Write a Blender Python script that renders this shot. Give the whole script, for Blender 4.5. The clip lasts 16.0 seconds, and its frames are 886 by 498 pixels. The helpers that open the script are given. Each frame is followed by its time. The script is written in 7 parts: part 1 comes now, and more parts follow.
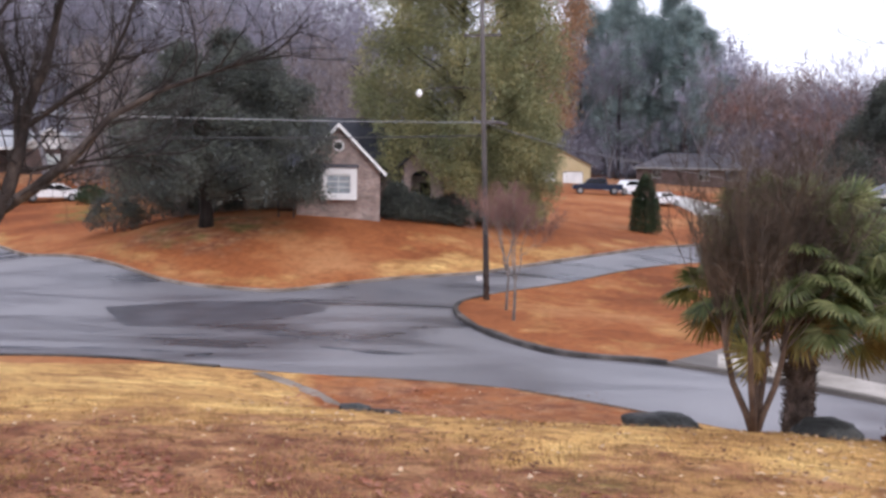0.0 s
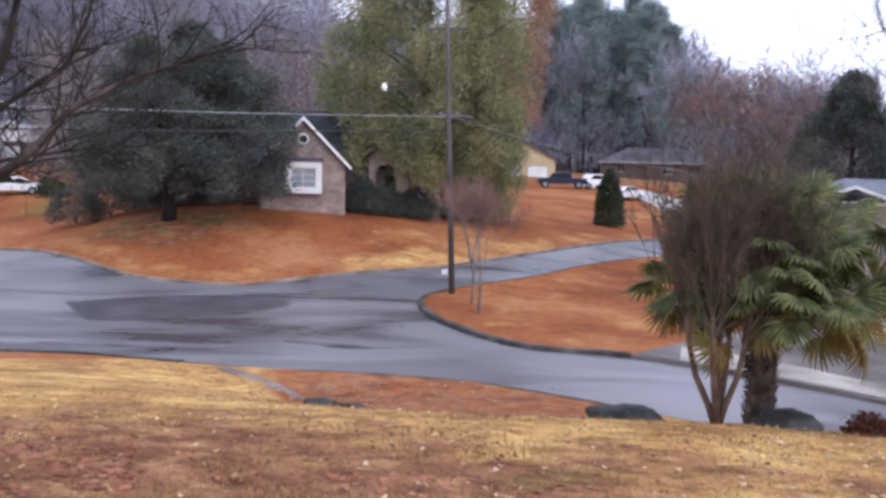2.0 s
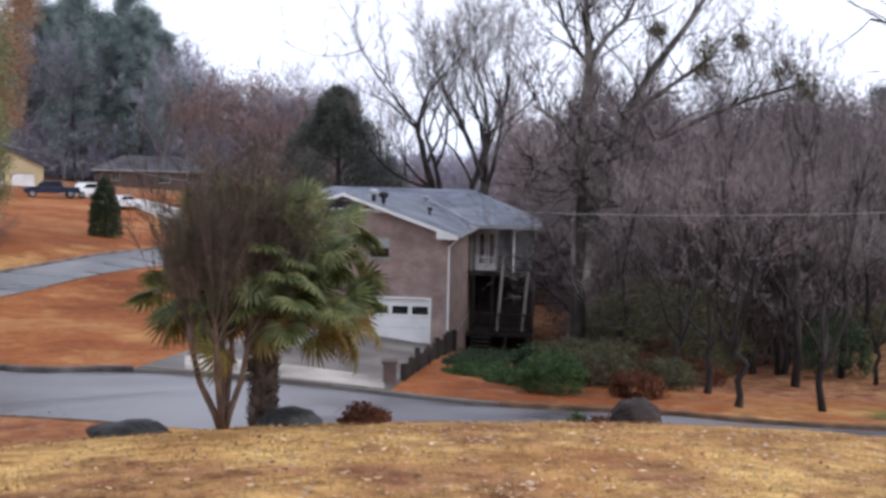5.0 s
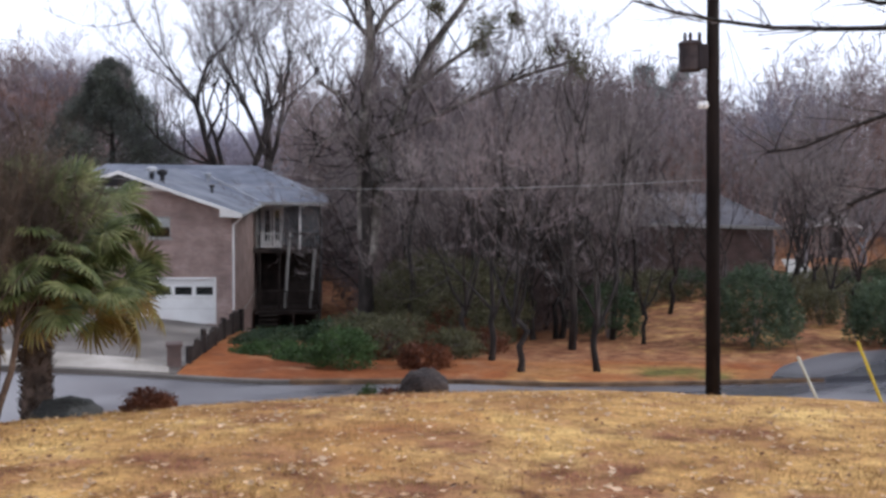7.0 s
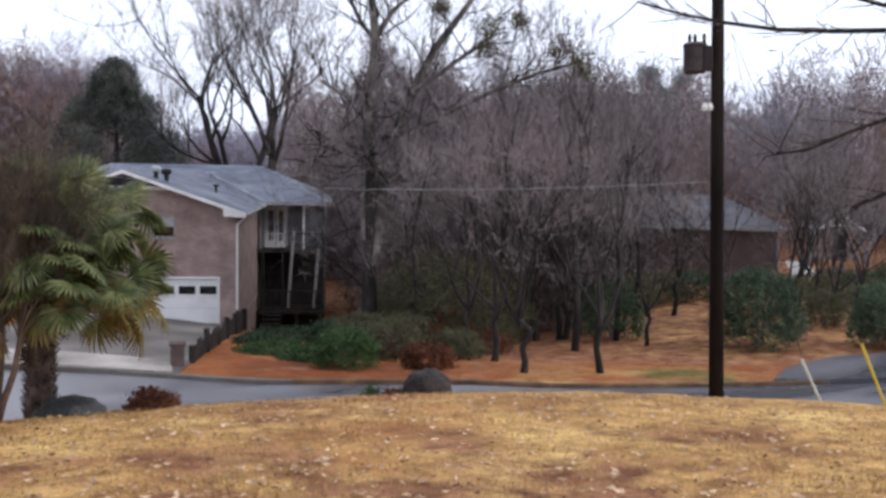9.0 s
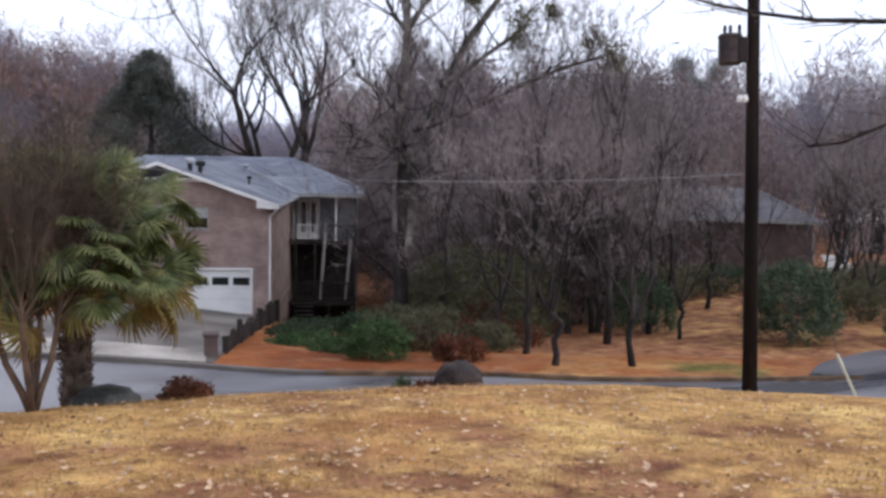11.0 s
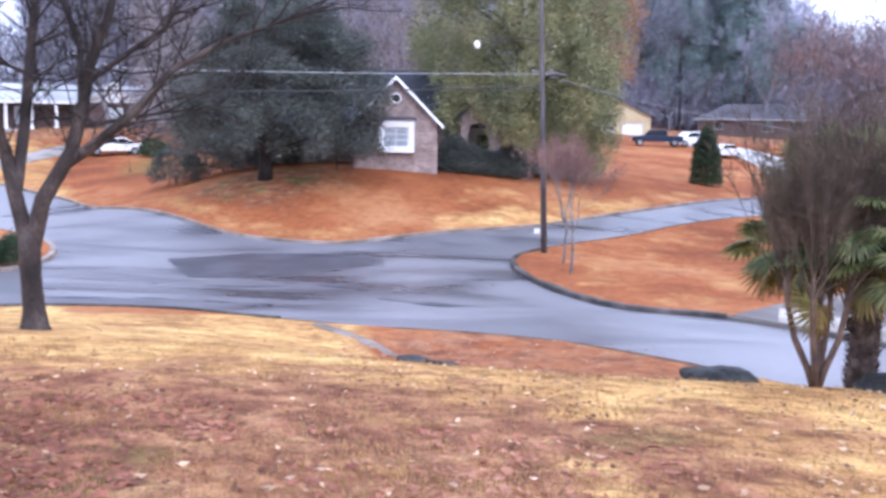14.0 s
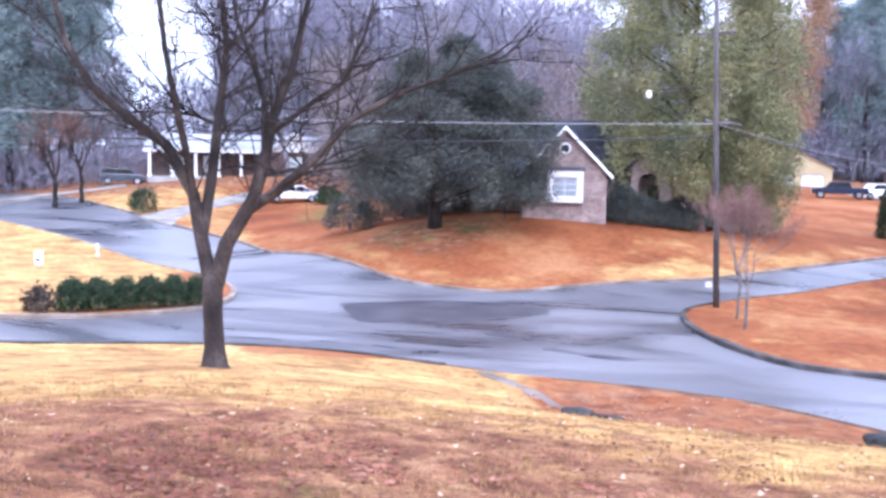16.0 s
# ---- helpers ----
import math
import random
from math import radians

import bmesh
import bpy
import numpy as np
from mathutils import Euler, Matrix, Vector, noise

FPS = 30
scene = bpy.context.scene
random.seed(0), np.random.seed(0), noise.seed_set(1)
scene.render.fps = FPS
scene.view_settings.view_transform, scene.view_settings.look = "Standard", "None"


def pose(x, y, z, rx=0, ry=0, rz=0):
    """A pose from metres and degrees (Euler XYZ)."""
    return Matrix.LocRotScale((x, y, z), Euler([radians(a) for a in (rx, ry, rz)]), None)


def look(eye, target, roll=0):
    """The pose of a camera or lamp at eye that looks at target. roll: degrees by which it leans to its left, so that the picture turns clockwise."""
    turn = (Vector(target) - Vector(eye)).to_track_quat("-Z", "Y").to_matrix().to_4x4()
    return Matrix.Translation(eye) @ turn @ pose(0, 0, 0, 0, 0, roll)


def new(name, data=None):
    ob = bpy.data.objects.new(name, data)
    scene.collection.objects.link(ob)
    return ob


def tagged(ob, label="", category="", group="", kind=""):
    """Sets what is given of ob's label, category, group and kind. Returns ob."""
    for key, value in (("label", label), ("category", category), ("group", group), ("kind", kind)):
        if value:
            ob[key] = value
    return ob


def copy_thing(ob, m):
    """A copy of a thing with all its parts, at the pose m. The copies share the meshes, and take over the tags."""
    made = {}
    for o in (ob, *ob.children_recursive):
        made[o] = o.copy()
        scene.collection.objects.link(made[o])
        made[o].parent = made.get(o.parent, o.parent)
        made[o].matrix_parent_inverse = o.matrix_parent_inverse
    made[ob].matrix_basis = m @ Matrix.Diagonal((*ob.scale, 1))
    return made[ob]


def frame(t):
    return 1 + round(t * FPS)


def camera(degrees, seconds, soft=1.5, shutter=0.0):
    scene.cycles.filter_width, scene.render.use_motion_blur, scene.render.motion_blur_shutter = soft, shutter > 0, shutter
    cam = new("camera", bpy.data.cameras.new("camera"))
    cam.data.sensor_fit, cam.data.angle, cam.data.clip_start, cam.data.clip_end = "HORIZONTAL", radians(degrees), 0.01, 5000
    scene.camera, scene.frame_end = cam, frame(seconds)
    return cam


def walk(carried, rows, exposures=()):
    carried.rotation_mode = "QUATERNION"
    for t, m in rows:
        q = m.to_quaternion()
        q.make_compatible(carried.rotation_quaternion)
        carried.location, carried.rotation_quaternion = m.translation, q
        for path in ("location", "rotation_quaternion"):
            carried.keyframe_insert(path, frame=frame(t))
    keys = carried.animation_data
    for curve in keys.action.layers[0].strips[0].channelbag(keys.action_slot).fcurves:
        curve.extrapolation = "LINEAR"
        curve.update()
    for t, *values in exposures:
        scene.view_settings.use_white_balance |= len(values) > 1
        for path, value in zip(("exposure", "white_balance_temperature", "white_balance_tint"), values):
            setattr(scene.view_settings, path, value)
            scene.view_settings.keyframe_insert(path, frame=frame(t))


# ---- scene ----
cam = camera(47.5, 16.0, soft=3.0, shutter=0.3)
EYE = 6.0
# seconds, yaw, pitch, roll of the hand-held turn on the spot
ROWS = [
    (0.0, -0.00, -4.60, -1.15),
    (0.5, -0.44, -5.07, -1.30),
    (1.0, -0.59, -5.61, -0.80),
    (1.5, -0.93, -5.48, -1.09),
    (2.0, -1.97, -4.91, -1.28),
    (2.5, -4.02, -4.20, -1.41),
    (3.0, -9.57, -3.70, -1.75),
    (3.5, -15.36, -3.88, -1.66),
    (4.0, -20.28, -3.52, -1.39),
    (4.5, -25.86, -3.67, -1.71),
    (5.0, -29.91, -3.79, -1.34),
    (7.5, -42.95, -4.98, -0.86),
    (8.0, -42.83, -4.79, -0.98),
    (8.5, -42.56, -4.55, -1.22),
    (9.0, -41.86, -4.93, -1.01),
    (11.5, -38.56, -5.72, -1.21),
    (12.0, -30.55, -6.16, -1.12),
    (12.5, -20.38, -6.67, -1.01),
    (13.0, -10.68, -7.03, -1.07),
    (13.5, -2.39, -7.45, -0.38),
    (14.0, 3.25, -7.34, -0.89),
    (14.5, 6.33, -6.19, -1.07),
    (15.0, 9.61, -5.22, -1.20),
    (15.5, 11.67, -4.70, -1.30),
    (16.0, 12.79, -4.70, -1.13),
]
walk(cam, [(t, pose(-0.02 * math.sin(radians(a)), 0.02 * math.cos(radians(a)), EYE, 90 + b, c, a)) for t, a, b, c in ROWS],
     exposures=[(0.0, 0.31, 6300, 19), (0.8, 0.31, 5900, 21), (1.5, 0.3, 5900, 21), (2.5, 0.28, 5850, 20), (3.5, 0.17, 6000, 17), (5.0, 0.1, 6200, 15), (9.0, 0.06, 6200, 14), (12.0, 0.08, 6100, 15), (13.0, 0.38, 5600, 17), (13.5, 0.75, 5450, 19), (14.0, 0.98, 5350, 22), (14.5, 1.12, 5350, 23), (15.0, 1.2, 5280, 23), (16.0, 1.27, 5280, 24)])
# ---- world and light: overcast, raining ----
world = bpy.data.worlds.new("world")
scene.world = world
world.use_nodes = True
wn, wl = world.node_tree.nodes, world.node_tree.links
sky = wn.new("ShaderNodeTexSky")
sky.sky_type, sky.sun_disc = "NISHITA", False
sky.sun_elevation, sky.sun_rotation = radians(38), radians(150)
sky.dust_density, sky.air_density, sky.ozone_density = 6.0, 1.0, 1.0
grey = wn.new("ShaderNodeHueSaturation")
grey.inputs["Saturation"].default_value = 0.12
cloud = wn.new("ShaderNodeMixRGB")
cloud.inputs[0].default_value, cloud.inputs[2].default_value = 0.8, (9.6, 10.2, 11.4, 1)
wl.new(sky.outputs[0], grey.inputs["Color"])
wl.new(grey.outputs[0], cloud.inputs[1])
wl.new(cloud.outputs[0], wn["Background"].inputs[0])
wn["Background"].inputs[1].default_value = 0.13
sun = new("sun", bpy.data.lights.new("sun", "SUN"))
sun.data.energy, sun.data.angle, sun.data.color = 0.8, radians(25), (1.0, 0.97, 0.92)
sun.matrix_world = look((0, 0, 60), (-25, 43, 21))


# ---- materials ----
def mat(name, stops, scale=2.0, fine=30.0, rough=0.8, bump=0.3, depth=0.02, metal=0.0, spec=0.3, vary=0.15, fine_amount=0.35, shift=0.0, stretch=(1, 1, 1)):
    """Colour from two scales of noise through a ramp of stops, with relief, and shade varied from object to object."""
    m = bpy.data.materials.new(name)
    m.use_nodes = True
    n, l = m.node_tree.nodes, m.node_tree.links
    b = n["Principled BSDF"]
    co, mp = n.new("ShaderNodeTexCoord"), n.new("ShaderNodeMapping")
    mp.inputs["Scale"].default_value = stretch
    l.new(co.outputs["Object"], mp.inputs[0])
    big, small = n.new("ShaderNodeTexNoise"), n.new("ShaderNodeTexNoise")
    for t, s in ((big, scale), (small, fine)):
        t.inputs["Scale"].default_value, t.inputs["Detail"].default_value = s, 5.0
        l.new(mp.outputs[0], t.inputs["Vector"])
    mix = n.new("ShaderNodeMath")
    mix.operation = "MULTIPLY_ADD"
    l.new(small.outputs[0], mix.inputs[0])
    mix.inputs[1].default_value = fine_amount
    sub = n.new("ShaderNodeMath")
    sub.operation = "MULTIPLY_ADD"
    l.new(big.outputs[0], sub.inputs[0])
    sub.inputs[1].default_value, sub.inputs[2].default_value = 1.0, -fine_amount / 2 + shift
    l.new(sub.outputs[0], mix.inputs[2])
    ramp = n.new("ShaderNodeValToRGB")
    l.new(mix.outputs[0], ramp.inputs[0])
    e = ramp.color_ramp.elements
    lo, hi = 0.3, 0.7
    e[0].position, e[0].color = lo, (*stops[0], 1)
    e[1].position, e[1].color = hi, (*stops[-1], 1)
    for i, c in enumerate(stops[1:-1]):
        k = e.new(lo + (hi - lo) * (i + 1) / (len(stops) - 1))
        k.color = (*c, 1)
    info, hsv, rng = n.new("ShaderNodeObjectInfo"), n.new("ShaderNodeHueSaturation"), n.new("ShaderNodeMapRange")
    rng.inputs[3].default_value, rng.inputs[4].default_value = 1 - vary, 1 + vary
    l.new(info.outputs["Random"], rng.inputs[0])
    l.new(rng.outputs[0], hsv.inputs["Value"])
    l.new(ramp.outputs[0], hsv.inputs["Color"])
    l.new(hsv.outputs[0], b.inputs["Base Color"])
    b.inputs["Roughness"].default_value, b.inputs["Metallic"].default_value = rough, metal
    b.inputs["Specular IOR Level"].default_value = spec
    if bump:
        bp = n.new("ShaderNodeBump")
        bp.inputs["Strength"].default_value, bp.inputs["Distance"].default_value = bump, depth
        l.new(small.outputs[0], bp.inputs["Height"])
        l.new(bp.outputs[0], b.inputs["Normal"])
    return m


def brick_mat(name, c1, c2, mortar, size=(0.21, 0.075)):
    m = bpy.data.materials.new(name)
    m.use_nodes = True
    n, l = m.node_tree.nodes, m.node_tree.links
    b = n["Principled BSDF"]
    co, sep, comb, add = n.new("ShaderNodeTexCoord"), n.new("ShaderNodeSeparateXYZ"), n.new("ShaderNodeCombineXYZ"), n.new("ShaderNodeMath")
    l.new(co.outputs["Object"], sep.inputs[0])
    l.new(sep.outputs[0], add.inputs[0])
    l.new(sep.outputs[1], add.inputs[1])
    l.new(add.outputs[0], comb.inputs[0])
    l.new(sep.outputs[2], comb.inputs[1])
    t = n.new("ShaderNodeTexBrick")
    l.new(comb.outputs[0], t.inputs["Vector"])
    t.inputs["Scale"].default_value = 1.0
    t.inputs["Color1"].default_value, t.inputs["Color2"].default_value, t.inputs["Mortar"].default_value = (*c1, 1), (*c2, 1), (*mortar, 1)
    t.inputs["Brick Width"].default_value, t.inputs["Row Height"].default_value = size
    t.inputs["Mortar Size"].default_value = 0.008
    t.inputs["Bias"].default_value = -0.1
    no, mx, ra = n.new("ShaderNodeTexNoise"), n.new("ShaderNodeMixRGB"), n.new("ShaderNodeValToRGB")
    no.inputs["Scale"].default_value, no.inputs["Detail"].default_value = 1.3, 8.0
    l.new(co.outputs["Object"], no.inputs["Vector"])
    l.new(no.outputs[0], ra.inputs[0])
    ra.color_ramp.elements[0].position, ra.color_ramp.elements[0].color = 0.3, (0.6, 0.55, 0.52, 1)
    ra.color_ramp.elements[1].position, ra.color_ramp.elements[1].color = 0.7, (1.25, 1.2, 1.15, 1)
    mx.blend_type = "MULTIPLY"
    mx.inputs[0].default_value = 0.9
    l.new(t.outputs["Color"], mx.inputs[1])
    l.new(ra.outputs[0], mx.inputs[2])
    l.new(mx.outputs[0], b.inputs["Base Color"])
    bp = n.new("ShaderNodeBump")
    bp.invert = True
    bp.inputs["Strength"].default_value, bp.inputs["Distance"].default_value = 0.6, 0.01
    l.new(t.outputs["Fac"], bp.inputs["Height"])
    l.new(bp.outputs[0], b.inputs["Normal"])
    b.inputs["Roughness"].default_value = 0.75
    return m


def glass_mat():
    m = bpy.data.materials.new("window_glass")
    m.use_nodes = True
    b = m.node_tree.nodes["Principled BSDF"]
    b.inputs["Base Color"].default_value = (0.85, 0.9, 0.92, 1)
    b.inputs["Roughness"].default_value, b.inputs["Transmission Weight"].default_value = 0.03, 1.0
    b.inputs["IOR"].default_value = 1.45
    return m


def ground_mat():
    """Dormant grass and rust-coloured pine straw, by the share of straw stored on the sheet."""
    m = bpy.data.materials.new("dormant_lawn")
    m.use_nodes = True
    n, l = m.node_tree.nodes, m.node_tree.links
    b = n["Principled BSDF"]
    co, at = n.new("ShaderNodeTexCoord"), n.new("ShaderNodeAttribute")
    at.attribute_name = "cover"
    sep = n.new("ShaderNodeSeparateColor")
    l.new(at.outputs["Color"], sep.inputs[0])

    def noise(scale, detail=6.0, rough=0.6, stretch=None):
        t = n.new("ShaderNodeTexNoise")
        t.inputs["Scale"].default_value, t.inputs["Detail"].default_value, t.inputs["Roughness"].default_value = scale, detail, rough
        if stretch:
            mp = n.new("ShaderNodeMapping")
            mp.inputs["Scale"].default_value = stretch
            l.new(co.outputs["Object"], mp.inputs[0])
            l.new(mp.outputs[0], t.inputs["Vector"])
        else:
            l.new(co.outputs["Object"], t.inputs["Vector"])
        return t

    def ramp(src, *stops):
        r = n.new("ShaderNodeValToRGB")
        e = r.color_ramp.elements
        e[0].position, e[0].color = stops[0][0], (*stops[0][1], 1)
        e[1].position, e[1].color = stops[-1][0], (*stops[-1][1], 1)
        for p, c in stops[1:-1]:
            e.new(p).color = (*c, 1)
        l.new(src, r.inputs[0])
        return r

    def mixed(f, a, c, blend="MIX"):
        x = n.new("ShaderNodeMixRGB")
        x.blend_type = blend
        if isinstance(f, float):
            x.inputs[0].default_value = f
        else:
            l.new(f, x.inputs[0])
        l.new(a, x.inputs[1])
        l.new(c, x.inputs[2])
        return x.outputs[0]

    tan = ramp(noise(0.55).outputs[0], (0.32, (0.33, 0.175, 0.07)), (0.5, (0.545, 0.33, 0.125)), (0.68, (0.71, 0.49, 0.195)))
    straw = ramp(noise(0.14, 8.0, 0.62).outputs[0], (0.34, (0.195, 0.06, 0.022)), (0.5, (0.305, 0.106, 0.038)), (0.66, (0.41, 0.195, 0.085)))
    litter = ramp(noise(1.6, 8.0).outputs[0], (0.34, (0.155, 0.06, 0.034)), (0.52, (0.3, 0.14, 0.074)), (0.7, (0.46, 0.275, 0.142)))
    green = ramp(noise(2.0).outputs[0], (0.3, (0.09, 0.085, 0.025)), (0.7, (0.2, 0.17, 0.05)))
    # edge of each cover broken up by noise
    def share(channel, amount, scale):
        a = n.new("ShaderNodeMath")
        a.operation = "MULTIPLY_ADD"
        l.new(noise(scale).outputs[0], a.inputs[0])
        a.inputs[1].default_value = amount
        l.new(channel, a.inputs[2])
        r = n.new("ShaderNodeMapRange")
        r.inputs[1].default_value, r.inputs[2].default_value = 0.35 + amount / 2, 0.65 + amount / 2
        l.new(a.outputs[0], r.inputs[0])
        return r.outputs[0]

    c = mixed(share(sep.outputs[0], 0.9, 0.4), tan.outputs[0], straw.outputs[0])
    c = mixed(share(sep.outputs[1], 1.6, 0.9), c, litter.outputs[0])
    c = mixed(share(sep.outputs[2], 1.2, 0.7), c, green.outputs[0])
    blades = ramp(noise(26.0, 6.0, 0.8).outputs[0], (0.36, (0.38, 0.34, 0.3)), (0.5, (0.95, 0.94, 0.92)), (0.64, (1.5, 1.42, 1.3)))
    soft = n.new("ShaderNodeMapRange")
    soft.inputs[3].default_value, soft.inputs[4].default_value = 0.9, 0.4
    l.new(sep.outputs[0], soft.inputs[0])
    c = mixed(soft.outputs[0], c, blades.outputs[0], "MULTIPLY")
    clod = ramp(noise(2.6, 7.0, 0.75).outputs[0], (0.38, (0.48, 0.42, 0.38)), (0.56, (1.1, 1.08, 1.05)))
    c = mixed(soft.outputs[0], c, clod.outputs[0], "MULTIPLY")
    l.new(c, b.inputs["Base Color"])
    b.inputs["Roughness"].default_value, b.inputs["Specular IOR Level"].default_value = 0.9, 0.15
    bp = n.new("ShaderNodeBump")
    bp.inputs["Strength"].default_value, bp.inputs["Distance"].default_value = 0.7, 0.05
    l.new(noise(14.0, 7.0, 0.7).outputs[0], bp.inputs["Height"])
    l.new(bp.outputs[0], b.inputs["Normal"])
    return m


def asphalt_mat():
    """Wet asphalt: grey aggregate, darker soaked patches that shine more, patched lanes."""
    m = bpy.data.materials.new("wet_asphalt")
    m.use_nodes = True
    n, l = m.node_tree.nodes, m.node_tree.links
    b = n["Principled BSDF"]
    co = n.new("ShaderNodeTexCoord")

    def noise(scale, detail, stretch=(1, 1, 1), dist=0.0):
        t, mp = n.new("ShaderNodeTexNoise"), n.new("ShaderNodeMapping")
        mp.inputs["Scale"].default_value = stretch
        t.inputs["Scale"].default_value, t.inputs["Detail"].default_value, t.inputs["Distortion"].default_value = scale, detail, dist
        l.new(co.outputs["Object"], mp.inputs[0])
        l.new(mp.outputs[0], t.inputs["Vector"])
        return t.outputs[0]

    def ramp(src, *stops):
        r = n.new("ShaderNodeValToRGB")
        e = r.color_ramp.elements
        e[0].position, e[0].color = stops[0][0], (*stops[0][1], 1)
        e[1].position, e[1].color = stops[-1][0], (*stops[-1][1], 1)
        for p, c in stops[1:-1]:
            e.new(p).color = (*c, 1)
        l.new(src, r.inputs[0])
        return r.outputs[0]

    pool = noise(0.16, 4.0, (0.55, 1.5, 1), 1.2)
    grain = noise(60.0, 4.0)
    base = ramp(pool, (0.36, (0.06, 0.06, 0.07)), (0.46, (0.132, 0.128, 0.14)), (0.62, (0.205, 0.198, 0.208)))
    mul = n.new("ShaderNodeMixRGB")
    mul.blend_type, mul.inputs[0].default_value = "MULTIPLY", 0.7
    l.new(base, mul.inputs[1])
    l.new(ramp(grain, (0.3, (0.6, 0.6, 0.6)), (0.7, (1.3, 1.3, 1.3))), mul.inputs[2])
    l.new(mul.outputs[0], b.inputs["Base Color"])
    l.new(ramp(pool, (0.36, (0.26, 0.26, 0.26)), (0.6, (0.4, 0.4, 0.4))), b.inputs["Roughness"])
    b.inputs["Specular IOR Level"].default_value = 0.45
    bp = n.new("ShaderNodeBump")
    bp.inputs["Strength"].default_value, bp.inputs["Distance"].default_value = 0.25, 0.01
    l.new(grain, bp.inputs["Height"])
    l.new(bp.outputs[0], b.inputs["Normal"])
    return m


LAWN, ASPHALT, GLASS = ground_mat(), asphalt_mat(), glass_mat()
CONCRETE = mat("wet_concrete", [(0.3, 0.29, 0.27), (0.42, 0.41, 0.38), (0.5, 0.48, 0.45)], 0.8, 25, 0.5, 0.2, 0.01)
DRIVE = mat("damp_driveway", [(0.055, 0.046, 0.04), (0.10, 0.087, 0.077), (0.2, 0.18, 0.16)], 0.35, 18, 0.55, 0.2, 0.01)
# Dark kerb stone, blackened further to hold the kerb's shade line.
KERB = mat("shade_dark_kerb", [(0.016, 0.014, 0.013), (0.045, 0.04, 0.037), (0.12, 0.105, 0.095)], 1.2, 20, 0.7, 0.4, 0.02)
KERB_PALE = mat("worn_concrete_kerb", [(0.14, 0.11, 0.085), (0.24, 0.19, 0.15), (0.38, 0.32, 0.27)], 0.9, 20, 0.6, 0.3, 0.015)
BRICK_A = brick_mat("mottled_brick", (0.34, 0.255, 0.225), (0.16, 0.12, 0.115), (0.36, 0.33, 0.31))
BRICK_B = brick_mat("rose_brown_brick", (0.32, 0.228, 0.21), (0.22, 0.158, 0.15), (0.37, 0.32, 0.3))
WHITE = mat("white_paint", [(0.62, 0.62, 0.61), (0.74, 0.74, 0.73), (0.8, 0.8, 0.79)], 0.7, 9, 0.5, 0.1, 0.005, vary=0.03)
CREAM = mat("cream_siding", [(0.46, 0.37, 0.21), (0.56, 0.46, 0.28)], 0.6, 8, 0.7, 0.15, 0.01, vary=0.03)
GREY_SIDING = mat("grey_siding", [(0.25, 0.25, 0.24), (0.33, 0.33, 0.32)], 0.6, 8, 0.7, 0.15, 0.01, vary=0.05)
BLUE_SIDING = mat("blue_grey_siding", [(0.12, 0.14, 0.155), (0.17, 0.19, 0.205)], 0.6, 8, 0.7, 0.15, 0.01, vary=0.05)
DARK_WOOD = mat("weathered_dark_wood", [(0.011, 0.009, 0.008), (0.026, 0.02, 0.018), (0.05, 0.04, 0.035)], 1.5, 22, 0.85, 0.4, 0.01)
SHINGLE = mat("grey_shingles", [(0.055, 0.063, 0.088), (0.115, 0.128, 0.165), (0.2, 0.215, 0.25)], 0.5, 9, 0.55, 0.5, 0.02, stretch=(1, 1, 3))
SHINGLE_DARK = mat("charcoal_shingles", [(0.014, 0.016, 0.022), (0.03, 0.032, 0.042), (0.055, 0.056, 0.068)], 0.6, 14, 0.65, 0.5, 0.02)
SHINGLE_BROWN = mat("brown_grey_shingles", [(0.05, 0.047, 0.054), (0.085, 0.08, 0.092), (0.125, 0.118, 0.13)], 0.5, 14, 0.7, 0.5, 0.02)
# Near-black painted as shade inside rooms and vents, also dark vent metal.
DARK = mat("shaded_interior", [(0.02, 0.02, 0.022), (0.035, 0.034, 0.035)], 1, 5, 0.9, 0.0)
BLIND = mat("blue_grey_blind", [(0.3, 0.33, 0.36), (0.4, 0.43, 0.46)], 1.0, 9, 0.8, 0.1)
CURTAIN = mat("pale_curtain", [(0.6, 0.62, 0.6), (0.75, 0.76, 0.74)], 1.0, 9, 0.8, 0.1)
BARK = mat("wet_bark", [(0.009, 0.007, 0.0065), (0.023, 0.0185, 0.017), (0.058, 0.048, 0.043)], 3, 26, 0.85, 0.9, 0.03, stretch=(1, 1, 0.35), vary=0.25)
BARK_LAWN = mat("mottled_brown_bark", [(0.016, 0.012, 0.011), (0.042, 0.031, 0.027), (0.1, 0.078, 0.066)], 2.2, 22, 0.85, 0.9, 0.03, stretch=(1, 1, 0.6), vary=0.2)
BARK_PALE = mat("pale_bark", [(0.04, 0.034, 0.03), (0.085, 0.074, 0.066), (0.3, 0.28, 0.255)], 1.2, 14, 0.8, 0.7, 0.03, vary=0.25)
BARK_SAPLING = mat("pale_sapling_bark", [(0.09, 0.075, 0.068), (0.18, 0.155, 0.14), (0.32, 0.29, 0.265)], 1.5, 16, 0.8, 0.4, 0.01)
BARK_TAN = mat("smooth_tan_bark", [(0.045, 0.026, 0.018), (0.088, 0.054, 0.036), (0.17, 0.112, 0.078)], 3, 20, 0.7, 0.4, 0.01)
# Brown twigs, lightened so that their colour holds some haze.
TWIG = mat("brown_twigs", [(0.125, 0.108, 0.108), (0.2, 0.17, 0.166), (0.28, 0.24, 0.23)], 0.5, 4, 0.9, 0, vary=0.3)
